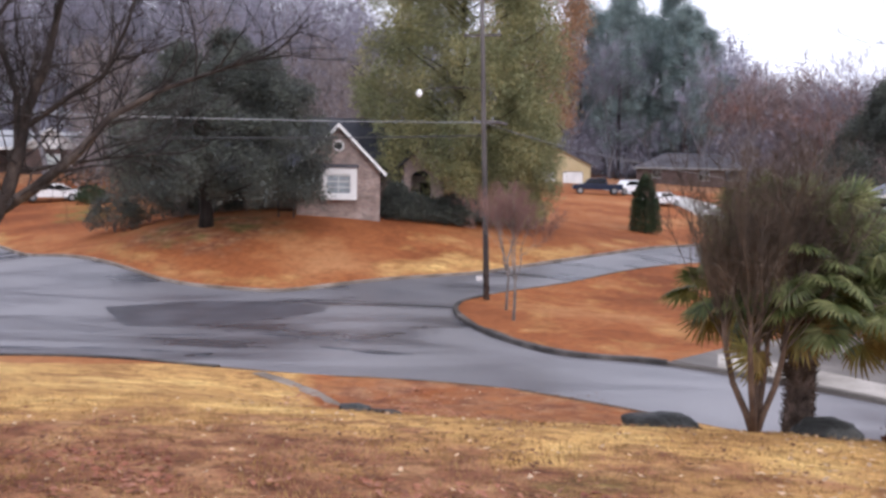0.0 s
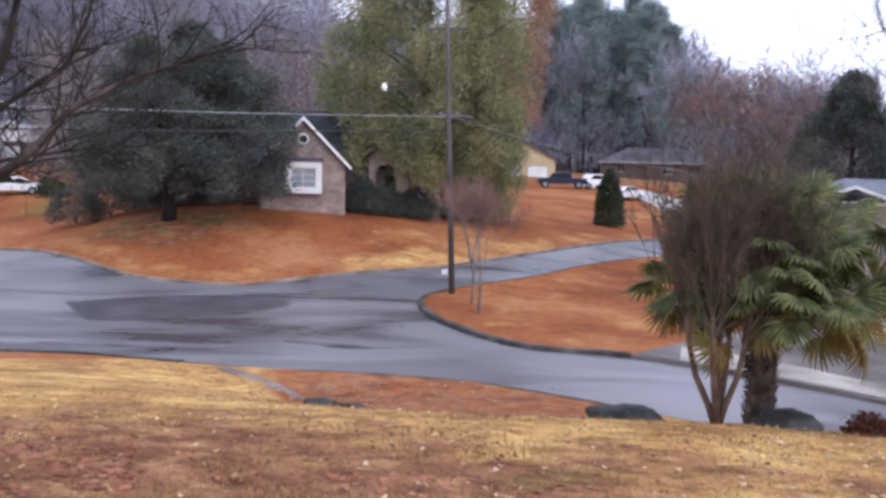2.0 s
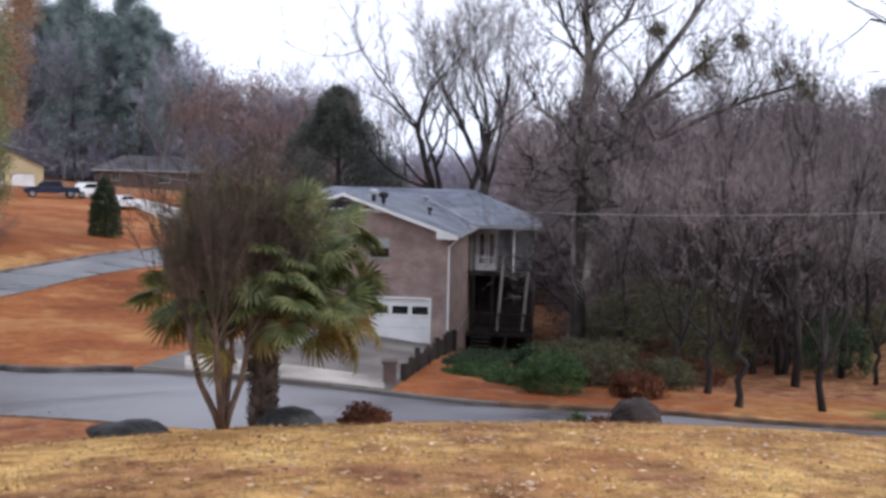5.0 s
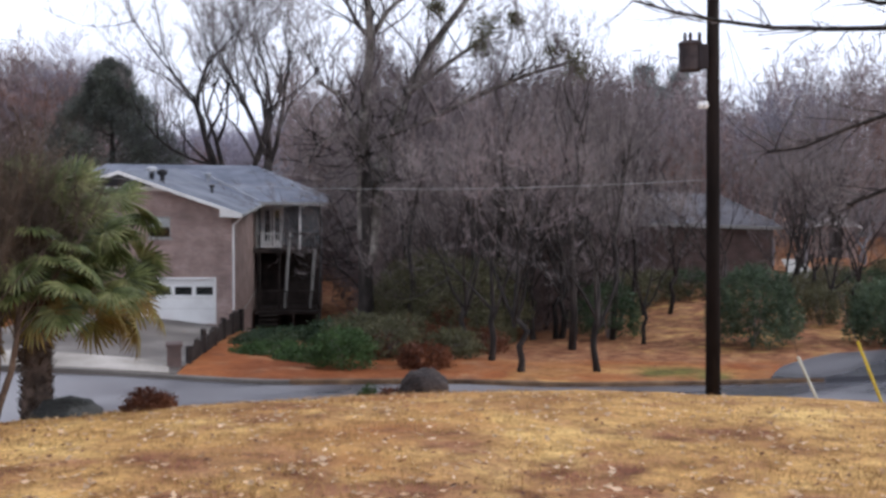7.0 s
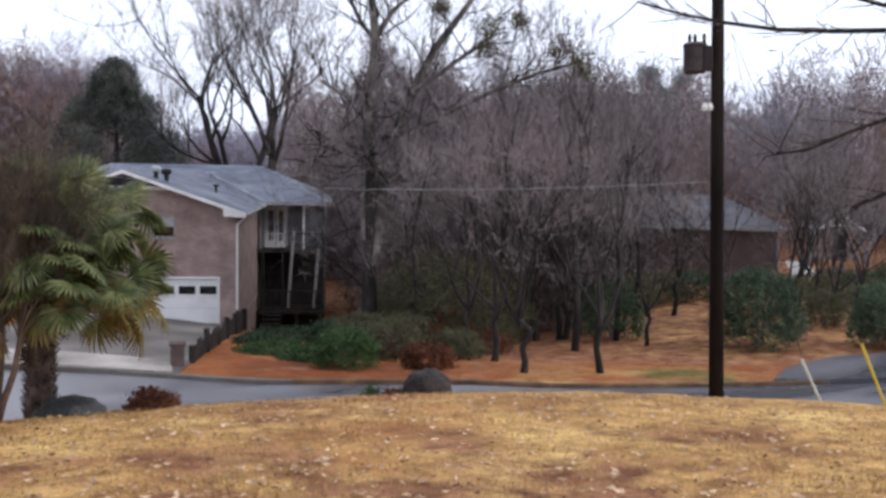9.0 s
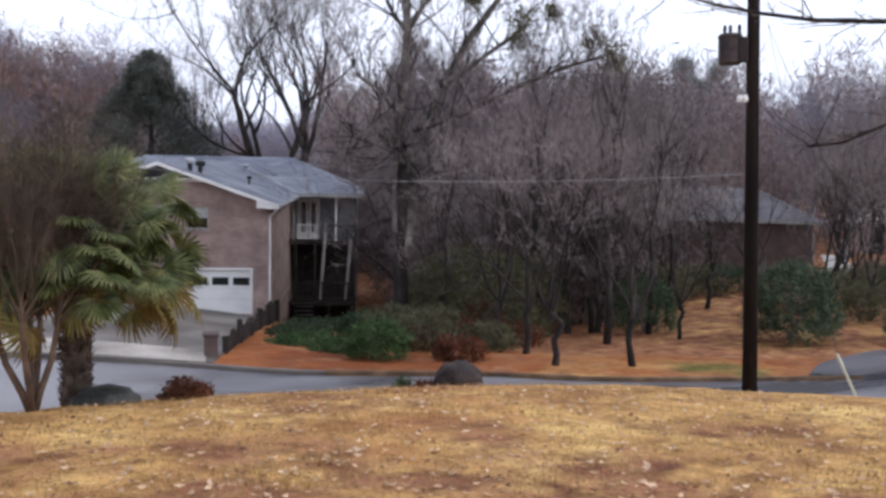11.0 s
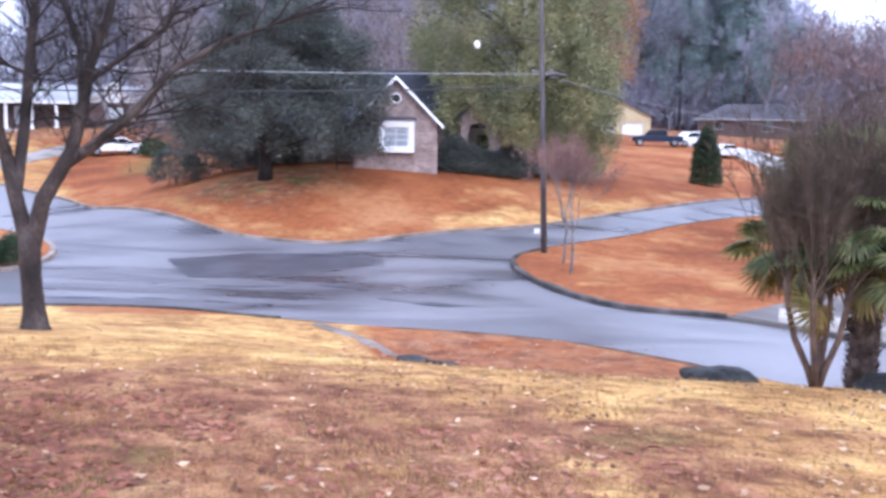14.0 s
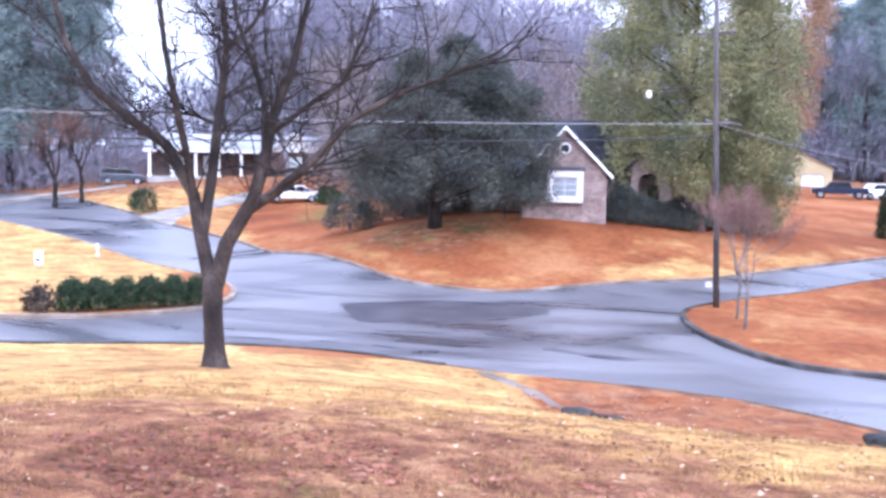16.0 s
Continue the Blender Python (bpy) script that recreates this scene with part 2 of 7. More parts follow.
TWIG_RED = mat("reddish_twigs", [(0.13, 0.07, 0.06), (0.195, 0.11, 0.09), (0.25, 0.145, 0.115)], 0.5, 4, 0.9, 0, vary=0.2)
PALM_BARK = mat("shaggy_palm_bark", [(0.03, 0.022, 0.018), (0.075, 0.054, 0.044), (0.16, 0.12, 0.1)], 4, 22, 0.9, 0.6, 0.03, vary=0.25)
TWIG_DARK = mat("dark_brown_twigs", [(0.075, 0.058, 0.056), (0.12, 0.092, 0.088), (0.175, 0.135, 0.125)], 0.5, 4, 0.9, 0, vary=0.3)
TWIG_MAUVE = mat("mauve_brown_twigs", [(0.105, 0.086, 0.092), (0.15, 0.122, 0.128), (0.2, 0.163, 0.165)], 0.12, 1.5, 0.9, 0, vary=0.2)
TWIG_TAN = mat("dry_tan_twigs", [(0.05, 0.037, 0.028), (0.092, 0.068, 0.05), (0.155, 0.115, 0.085)], 1.5, 6, 0.9, 0)
# Woods: the next three have distance haze put into their pale colours.
BARK_HAZED = mat("hazed_wet_bark", [(0.09, 0.084, 0.094), (0.15, 0.14, 0.152), (0.22, 0.205, 0.215)], 3, 20, 0.9, 0.4, 0.03, vary=0.2)
TWIG_HAZED = mat("hazed_mauve_twigs", [(0.19, 0.186, 0.235), (0.265, 0.256, 0.315), (0.34, 0.322, 0.375)], 0.1, 1.5, 0.9, 0, vary=0.2)
TWIG_RED_HAZED = mat("hazed_russet_twigs", [(0.15, 0.12, 0.125), (0.21, 0.167, 0.168), (0.27, 0.215, 0.205)], 0.1, 1.5, 0.9, 0, vary=0.2)
POLE = mat("creosoted_pole", [(0.007, 0.005, 0.0045), (0.014, 0.010, 0.009), (0.03, 0.022, 0.019)], 2, 22, 0.85, 0.5, 0.01, spec=0.1, stretch=(1, 1, 0.15))
POLE_GREY = mat("grey_weathered_pole", [(0.04, 0.038, 0.036), (0.08, 0.07, 0.068), (0.12, 0.108, 0.104)], 2, 22, 0.8, 0.5, 0.01, stretch=(1, 1, 0.15))
POLE_FOOT = mat("dark_brown_pole", [(0.022, 0.017, 0.015), (0.045, 0.035, 0.031), (0.075, 0.06, 0.054)], 2, 22, 0.8, 0.5, 0.01, stretch=(1, 1, 0.15))
STEEL = mat("galvanised_steel", [(0.25, 0.26, 0.27), (0.4, 0.41, 0.42)], 2, 15, 0.4, 0.05, metal=0.7)
TANK = mat("rust_stained_tank", [(0.014, 0.01, 0.012), (0.028, 0.02, 0.022), (0.055, 0.04, 0.04)], 2.5, 14, 0.6, 0.2)
WIRE = mat("black_cable", [(0.03, 0.03, 0.03), (0.05, 0.05, 0.05)], 1, 5, 0.6, 0)
WIRE_PALE = mat("bare_aluminium_cable", [(0.3, 0.31, 0.32), (0.42, 0.43, 0.44)], 1, 5, 0.4, 0, metal=0.3)
ROCK_BROWN = mat("wet_brown_rock", [(0.012, 0.009, 0.009), (0.03, 0.022, 0.02), (0.065, 0.048, 0.042)], 2.2, 16, 0.85, 0.8, 0.05)
ROCK = mat("lichen_grey_rock", [(0.012, 0.012, 0.012), (0.032, 0.033, 0.031), (0.08, 0.08, 0.074)], 2.2, 16, 0.6, 0.8, 0.05)
METAL_ROOF = mat("pale_metal_roof", [(0.3, 0.31, 0.325), (0.4, 0.41, 0.425), (0.5, 0.51, 0.52)], 0.5, 6, 0.4, 0.1)
LENS = mat("lamp_lens", [(0.7, 0.7, 0.7), (0.85, 0.85, 0.85)], 1, 5, 0.2, 0)


def leaf_mat(name, stops, vary=0.12):
    """Leaf colour varied from leaf to leaf and by a soft patchiness, a little light passing through."""
    m = mat(name, stops, 0.45, 3.5, 0.55, 0.0, vary=vary, fine_amount=0.9)
    m.node_tree.nodes["Principled BSDF"].inputs["Subsurface Weight"].default_value = 0.0
    n, l = m.node_tree.nodes, m.node_tree.links
    geo, hsv, rng = n.new("ShaderNodeNewGeometry"), n.new("ShaderNodeHueSaturation"), n.new("ShaderNodeMapRange")
    rng.inputs[3].default_value, rng.inputs[4].default_value = 0.72, 1.28
    l.new(geo.outputs["Random Per Island"], rng.inputs[0])
    b = n["Principled BSDF"]
    src = b.inputs["Base Color"].links[0].from_socket
    l.new(src, hsv.inputs["Color"])
    l.new(rng.outputs[0], hsv.inputs["Value"])
    l.new(hsv.outputs[0], b.inputs["Base Color"])
    tr, mx = n.new("ShaderNodeBsdfTranslucent"), n.new("ShaderNodeMixShader")
    mx.inputs[0].default_value = 0.4
    l.new(hsv.outputs[0], tr.inputs[0])
    l.new(b.outputs[0], mx.inputs[1])
    l.new(tr.outputs[0], mx.inputs[2])
    l.new(mx.outputs[0], n["Material Output"].inputs[0])
    return m


CEDAR = leaf_mat("dark_cedar_foliage", [(0.06, 0.068, 0.062), (0.094, 0.104, 0.092), (0.138, 0.15, 0.122)])
PINE = leaf_mat("pine_needles", [(0.165, 0.22, 0.22), (0.225, 0.29, 0.28), (0.28, 0.35, 0.32)])
# Olive leaves, with blue-grey haze mixed into the leaf colour.
OLIVE = leaf_mat("olive_autumn_leaves", [(0.2, 0.222, 0.12), (0.305, 0.31, 0.16), (0.44, 0.395, 0.19)])
ORANGE = leaf_mat("orange_autumn_leaves", [(0.27, 0.15, 0.09), (0.37, 0.22, 0.125), (0.46, 0.29, 0.17)])
SHRUB = leaf_mat("shrub_leaves", [(0.025, 0.045, 0.024), (0.05, 0.08, 0.04), (0.08, 0.115, 0.055)])
LAUREL = leaf_mat("laurel_leaves", [(0.05, 0.075, 0.045), (0.085, 0.12, 0.07), (0.13, 0.17, 0.095)])
BRIGHT = leaf_mat("bright_green_leaves", [(0.028, 0.055, 0.018), (0.055, 0.10, 0.032), (0.085, 0.14, 0.05)])
DRYLEAF = leaf_mat("dry_red_brown_leaves", [(0.07, 0.025, 0.014), (0.13, 0.045, 0.022), (0.2, 0.08, 0.04)])
THICKET = leaf_mat("dull_olive_thicket", [(0.068, 0.068, 0.036), (0.11, 0.106, 0.056), (0.155, 0.142, 0.08)])
FROND = leaf_mat("palm_frond", [(0.042, 0.058, 0.02), (0.11, 0.132, 0.045), (0.26, 0.265, 0.115)])
FROND.node_tree.nodes["Principled BSDF"].inputs["Roughness"].default_value = 0.45
FROND_OLD = leaf_mat("old_palm_frond", [(0.16, 0.10, 0.03), (0.22, 0.16, 0.05), (0.2, 0.2, 0.06)])


# ---- geometry helpers ----
class Geo:
    def __init__(self):
        self.v, self.f = [], []

    def add(self, verts, faces):
        o = len(self.v)
        self.v.extend(verts)
        self.f.extend([tuple(i + o for i in f) for f in faces])
        return self

    def box(self, x0, y0, z0, x1, y1, z1):
        return self.add([(x, y, z) for z in (z0, z1) for y in (y0, y1) for x in (x0, x1)],
                        [(0, 2, 3, 1), (4, 5, 7, 6), (0, 1, 5, 4), (2, 6, 7, 3), (0, 4, 6, 2), (1, 3, 7, 5)])

    def tube(self, pts, radii, sides=6, cap=True):
        pts = [Vector(p) for p in pts]
        rings, up = [], None
        for i, p in enumerate(pts):
            d = (pts[min(i + 1, len(pts) - 1)] - pts[max(i - 1, 0)]).normalized()
            if up is None:
                up = d.orthogonal().normalized()
            up = (up - d * up.dot(d)).normalized()
            side = d.cross(up)
            r = radii[i] if hasattr(radii, "__len__") else radii
            rings += [tuple(p + (up * math.cos(2 * math.pi * k / sides) + side * math.sin(2 * math.pi * k / sides)) * r) for k in range(sides)]
        fs = []
        for i in range(len(pts) - 1):
            for k in range(sides):
                a, b = i * sides + k, i * sides + (k + 1) % sides
                fs.append((a, b, b + sides, a + sides))
        if cap:
            fs += [tuple(range(sides - 1, -1, -1)), tuple((len(pts) - 1) * sides + k for k in range(sides))]
        return self.add(rings, fs)

    def spike(self, a, b, r):
        """A thin three-sided twig from a to b."""
        a, b = Vector(a), Vector(b)
        d = b - a
        u = d.orthogonal().normalized()
        w = d.normalized().cross(u)
        return self.add([tuple(a + (u * math.cos(k) + w * math.sin(k)) * r) for k in (0, 2.1, 4.2)] + [tuple(b)], [(0, 1, 3), (1, 2, 3), (2, 0, 3)])

    def prism(self, outline, axis, a, b):
        """An outline in the plane across axis ('x' or 'y'), drawn out from a to b."""
        def at(p, s):
            return (s, p[0], p[1]) if axis == "x" else (p[0], s, p[1])
        k = len(outline)
        fs = [tuple(range(k)), tuple(range(2 * k - 1, k - 1, -1))] + [(i, i + k, (i + 1) % k + k, (i + 1) % k) for i in range(k)]
        return self.add([at(p, a) for p in outline] + [at(p, b) for p in outline], fs)

    def slab(self, quad, t):
        """A four-cornered plate with thickness t downwards."""
        return self.add([tuple(p) for p in quad] + [(p[0], p[1], p[2] - t) for p in quad],
                        [(0, 1, 2, 3), (7, 6, 5, 4), (0, 4, 5, 1), (1, 5, 6, 2), (2, 6, 7, 3), (3, 7, 4, 0)])

    def panel(self, u0, u1, z0, z1, y0, y1, holes=()):
        """A wall along x with rectangular holes (u0, u1, z0, z1)."""
        us = sorted({u0, u1, *[h[i] for h in holes for i in (0, 1) if u0 < h[i] < u1]})
        zs = sorted({z0, z1, *[h[i] for h in holes for i in (2, 3) if z0 < h[i] < z1]})

        def solid(i, j):
            if not (0 <= i < len(us) - 1 and 0 <= j < len(zs) - 1):
                return False
            cu, cz = (us[i] + us[i + 1]) / 2, (zs[j] + zs[j + 1]) / 2
            return not any(h[0] < cu < h[1] and h[2] < cz < h[3] for h in holes)

        ids, vs, fs = {}, [], []

        def at(i, j, k):
            if (i, j, k) not in ids:
                ids[i, j, k] = len(vs)
                vs.append((us[i], (y0, y1)[k], zs[j]))
            return ids[i, j, k]

        for i in range(len(us) - 1):
            for j in range(len(zs) - 1):
                if solid(i, j):
                    ring = [(i, j), (i + 1, j), (i + 1, j + 1), (i, j + 1)]
                    fs.append(tuple(at(*c, 0) for c in ring))
                    fs.append(tuple(at(*c, 1) for c in ring[::-1]))
                    for (a, b), n in zip(((0, 1), (1, 2), (2, 3), (3, 0)), ((i, j - 1), (i + 1, j), (i, j + 1), (i - 1, j))):
                        if not solid(*n):
                            fs.append((at(*ring[b], 0), at(*ring[a], 0), at(*ring[a], 1), at(*ring[b], 1)))
        self.add(vs, fs)
        return self


def meshed(name, geo, material, smooth=False):
    me = bpy.data.meshes.new(name)
    me.from_pydata(geo.v, [], geo.f)
    me.materials.append(material)
    if smooth:
        me.shade_smooth()
    me.update()
    return me


def part(name, geo, material, parent, label="", bevel=0.0, smooth=False):
    me = meshed(name, geo, material, smooth)
    bm = bmesh.new()
    bm.from_mesh(me)
    if bevel:
        bmesh.ops.bevel(bm, geom=bm.edges[:], offset=bevel, segments=2, affect="EDGES", profile=0.6)
    bmesh.ops.recalc_face_normals(bm, faces=bm.faces[:])
    bm.to_mesh(me)
    bm.free()
    ob = new(name, me)
    ob.parent = parent
    return tagged(ob, label)


def fast_part(name, geo, material, parent, label="", smooth=False):
    ob = new(name, meshed(name, geo, material, smooth))
    ob.parent = parent
    if name in ("branchwork", "twig_spray", "mistletoe", "trunk_fibre"):
        tagged(ob, kind="stuff")
    return tagged(ob, label)


def thing(name, label, category, m, group="", kind=""):
    ob = new(name)
    ob.empty_display_size = 0.2
    ob.matrix_world = m
    return tagged(ob, label, category, group, kind)


def polar(bearing, d):
    """Plan position from a bearing (degrees clockwise from straight ahead) and a distance from the lawn's viewpoint."""
    return d * math.sin(radians(bearing)), d * math.cos(radians(bearing))


# ---- ground: spot heights below eye level as bearing, distance, drop ----
LAWN_SPOTS = [(0, 0, 1.6), (180, 18, 1.3), (115, 22, 2.4), (-115, 22, 1.8), (0, 8.4, 2.8), (-28, 7.6, 2.5), (56, 9.2, 3.0), (-25.5, 19, 3.8), (-38, 19, 3.7),
              (20, 15.2, 3.72), (10, 15.2, 3.83), (-4, 15.5, 3.82), (-13, 18.5, 4.2), (36, 17.5, 4.17), (46, 18.5, 4.25), (57, 20, 4.5), (66, 21, 4.55), (-4, 21.8, 5.40), (4, 21, 5.3), (10.5, 20, 5.15)]
STREET_SPOTS = [(-36, 32, 5.43), (-25, 30.5, 5.42), (-14, 28, 5.49), (4, 25, 5.46), (11, 23, 5.36), (30, 21.5, 5.55), (45, 22.5, 5.75), (66, 26, 5.75), (2, 35.5, 5.59), (12.9, 30.8, 5.69),
                (26.8, 28.5, 6.0), (43.6, 28, 6.1), (60, 30.5, 6.3), (0.8, 42, 5.6), (7, 50, 5.53), (13.3, 68, 5.3), (-9, 44.5, 5.46), (-15.4, 48, 5.37), (-22.4, 59, 5.1), (-30.3, 85, 4.16), (-36.5, 115, 3.7),
                (-24, 47, 5.5), (-33.8, 37, 5.43), (-45, 45, 5.2)]
LOT_SPOTS = [(-5, 58, 3.0), (-13.5, 55, 3.33), (4, 60, 4.0), (11.4, 80, 4.7), (8, 130, 2.2), (14, 118, 2.8), (-21, 87, 3.3), (-25, 105, 1.5), (28, 45, 7.15), (20, 45, 6.4), (38, 42, 7.7), (50, 45, 7.4), (56, 62, 7.06),
             (60, 38, 6.6), (70, 60, 6.5), (14, 146, 2.0), (33.2, 51, 9.2), (36, 50, 9.0)]
FAR_SPOTS = [(-45, 220, -1), (-20, 200, -1), (5, 220, -2), (22, 200, 4), (40, 180, 8), (65, 170, 7), (90, 150, 5), (-75, 150, 2), (180, 150, 1)]
SPOTS = np.array([(*polar(b, d), EYE - h) for b, d, h in LAWN_SPOTS + STREET_SPOTS + LOT_SPOTS + FAR_SPOTS])


def thin_plate(r2):
    return np.where(r2 > 1e-9, 0.5 * r2 * np.log(np.maximum(r2, 1e-9)), 0.0)


def solve_ground():
    k = len(SPOTS)
    r2 = ((SPOTS[:, None, :2] - SPOTS[None, :, :2]) ** 2).sum(-1)
    a = np.zeros((k + 3, k + 3))
    a[:k, :k] = thin_plate(r2) + np.eye(k) * 2.0
    a[:k, k], a[:k, k + 1:] = 1, SPOTS[:, :2]
    a[k:, :k] = a[:k, k:].T
    return np.linalg.solve(a, np.r_[SPOTS[:, 2], 0, 0, 0])


GROUND_W = solve_ground()


def heights(xy):
    xy = np.asarray(xy, float)
    d = np.hypot(xy[:, 0], xy[:, 1])
    near = xy * np.minimum(1, 210 / np.maximum(d, 1e-6))[:, None]
    out = np.zeros(len(xy))
    for s in range(0, len(xy), 20000):
        q = near[s:s + 20000]
        r2 = ((q[:, None] - SPOTS[None, :, :2]) ** 2).sum(-1)
        k = len(SPOTS)
        out[s:s + 20000] = thin_plate(r2) @ GROUND_W[:k] + GROUND_W[k] + q @ GROUND_W[k + 1:]
    return out


def ground_z(x, y):
    return float(heights([(x, y)])[0])


def smooth_line(pts, step=0.7):
    """A curve through plan points, evenly stepped."""
    p = np.array(pts, float)
    q = np.vstack([2 * p[0] - p[1], p, 2 * p[-1] - p[-2]])
    out = []
    for i in range(1, len(q) - 2):
        n = max(2, int(np.hypot(*(q[i + 1] - q[i])) / step))
        for s in np.linspace(0, 1, n, endpoint=False):
            out.append(0.5 * (2 * q[i] + (q[i + 1] - q[i - 1]) * s + (2 * q[i - 1] - 5 * q[i] + 4 * q[i + 1] - q[i + 2]) * s ** 2 + (3 * q[i] - q[i - 1] - 3 * q[i + 1] + q[i + 2]) * s ** 3))
    out.append(p[-1])
    return np.array(out)


# ---- streets: edges as bearings and distances ----
NEAR_EDGE = smooth_line([polar(b, d) for b, d in ((-62, 41), (-46, 35), (-36.5, 32), (-25, 30.4), (-18.5, 29.4), (-14, 28.1), (-9, 27.0), (-2.5, 26.3), (4, 25.0), (11, 23.0), (20, 21.0), (30, 20.6), (45, 21.8), (57, 23.6), (66, 25.2), (85, 31), (100, 40))])
RIGHT_EDGE = smooth_line([polar(b, d) for b, d in ((98, 48), (82, 38), (70, 34), (60, 31), (49, 28.2), (43.6, 28), (38, 28), (32, 28), (26.8, 28.6), (20, 29.8), (12.9, 30.8), (7.2, 31), (4, 33.0), (2.2, 35.3), (1.0, 38.5), (0.9, 41.6), (2.4, 44.0), (7.1, 50), (13.3, 63), (20, 82), (24, 100))])
FAR_EDGE = smooth_line([polar(b, d) for b, d in ((22, 108), (18.5, 92), (13.8, 75.5), (9.2, 60.8), (6.0, 54.6), (2.5, 49.9), (0.0, 48.0), (-2.5, 46.8), (-5.7, 45.5), (-8.9, 44.6), (-12, 45.6), (-15.4, 48), (-19.3, 53), (-22.4, 59), (-24.9, 67.5), (-30.3, 86), (-36.5, 116), (-44, 160))])
HEDGE_EDGE = smooth_line([polar(b, d) for b, d in ((-46, 140), (-40, 100), (-36.5, 84), (-32.4, 70), (-28.5, 56.5), (-26.2, 50.5), (-24.6, 46.5), (-24.5, 43), (-26.2, 40), (-29.5, 38), (-34, 37.2), (-46, 39), (-64, 47))])
OUTLINE = np.vstack([NEAR_EDGE, RIGHT_EDGE, FAR_EDGE, HEDGE_EDGE])


def inside(poly, xy):
    xy = np.asarray(xy, float)
    res = np.zeros(len(xy), bool)
    a, b = poly, np.roll(poly, -1, 0)
    for (x0, y0), (x1, y1) in zip(a, b):
        if y0 != y1:
            hit = ((y0 > xy[:, 1]) != (y1 > xy[:, 1])) & (xy[:, 0] < (x1 - x0) * (xy[:, 1] - y0) / (y1 - y0) + x0)
            res ^= hit
    return res


def line_distance(poly, xy, closed=True):
    xy = np.asarray(xy, float)
    best = np.full(len(xy), 1e9)
    for i in range(len(poly) if closed else len(poly) - 1):
        a, b = poly[i], poly[(i + 1) % len(poly)]
        ab = b - a
        t = np.clip(((xy - a) @ ab) / max(ab @ ab, 1e-9), 0, 1)
        best = np.minimum(best, np.hypot(*(xy - a - t[:, None] * ab).T))
    return best


def build_ground():
    from mathutils.geometry import delaunay_2d_cdt
    bear = np.r_[np.arange(-50, 75, 0.8), np.arange(75, 310, 6.0)]
    rad = [0.6]
    while rad[-1] < 1500:
        r = rad[-1]
        rad.append(r + (0.5 if r < 5 else 0.4 if r < 32 else 0.6 if r < 64 else 0.06 * (r - 64) + 1.2))
    bb, rr = np.meshgrid(np.radians(bear), np.array(rad))
    pts = np.c_[(rr * np.sin(bb)).ravel(), (rr * np.cos(bb)).ravel()]
    pts = pts[line_distance(OUTLINE, pts) > 0.22]
    k = len(OUTLINE)
    allp = np.vstack([OUTLINE, pts])
    verts, _, faces, _, _, _ = delaunay_2d_cdt([Vector(p) for p in allp], [(i, (i + 1) % k) for i in range(k)], [], 0, 1e-5)
    xy = np.array([tuple(v) for v in verts])
    z = heights(xy)
    cen = np.array([xy[list(f)].mean(0) for f in faces])
    road_in = inside(OUTLINE, cen)
    fine = np.array([noise.noise(Vector((x * 0.6, y * 0.6, 0))) for x, y in xy])
    rough = np.array([noise.noise(Vector((x * 2.3, y * 2.3, 5))) for x, y in xy])
    away = np.clip(line_distance(OUTLINE, xy) / 1.5, 0, 1)
    for name, keep, dz, material in (("road", road_in, -0.12, ASPHALT), ("ground", ~road_in, 0.0, LAWN)):
        used = sorted({i for f, kf in zip(faces, keep) if kf for i in f})
        back = {u: i for i, u in enumerate(used)}
        me = bpy.data.meshes.new(name)
        zz = z + dz + (0 if name == "road" else away * (0.035 * fine + 0.03 * rough))
        me.from_pydata([(xy[u][0], xy[u][1], zz[u]) for u in used], [], [tuple(back[i] for i in f) for f, kf in zip(faces, keep) if kf])
        me.materials.append(material)
        me.shade_smooth()
        if name == "ground":
            at = me.color_attributes.new("cover", "FLOAT_COLOR", "POINT")
            at.data.foreach_set("color", cover(xy[used]).ravel())
        ob = new(name, me)
        if name == "road":
            tagged(ob, "wet grey asphalt street junction with darker patches", "road", kind="structure")
        else:
            tagged(ob, "dormant tan lawn with rust-coloured pine straw", "ground", kind="structure")


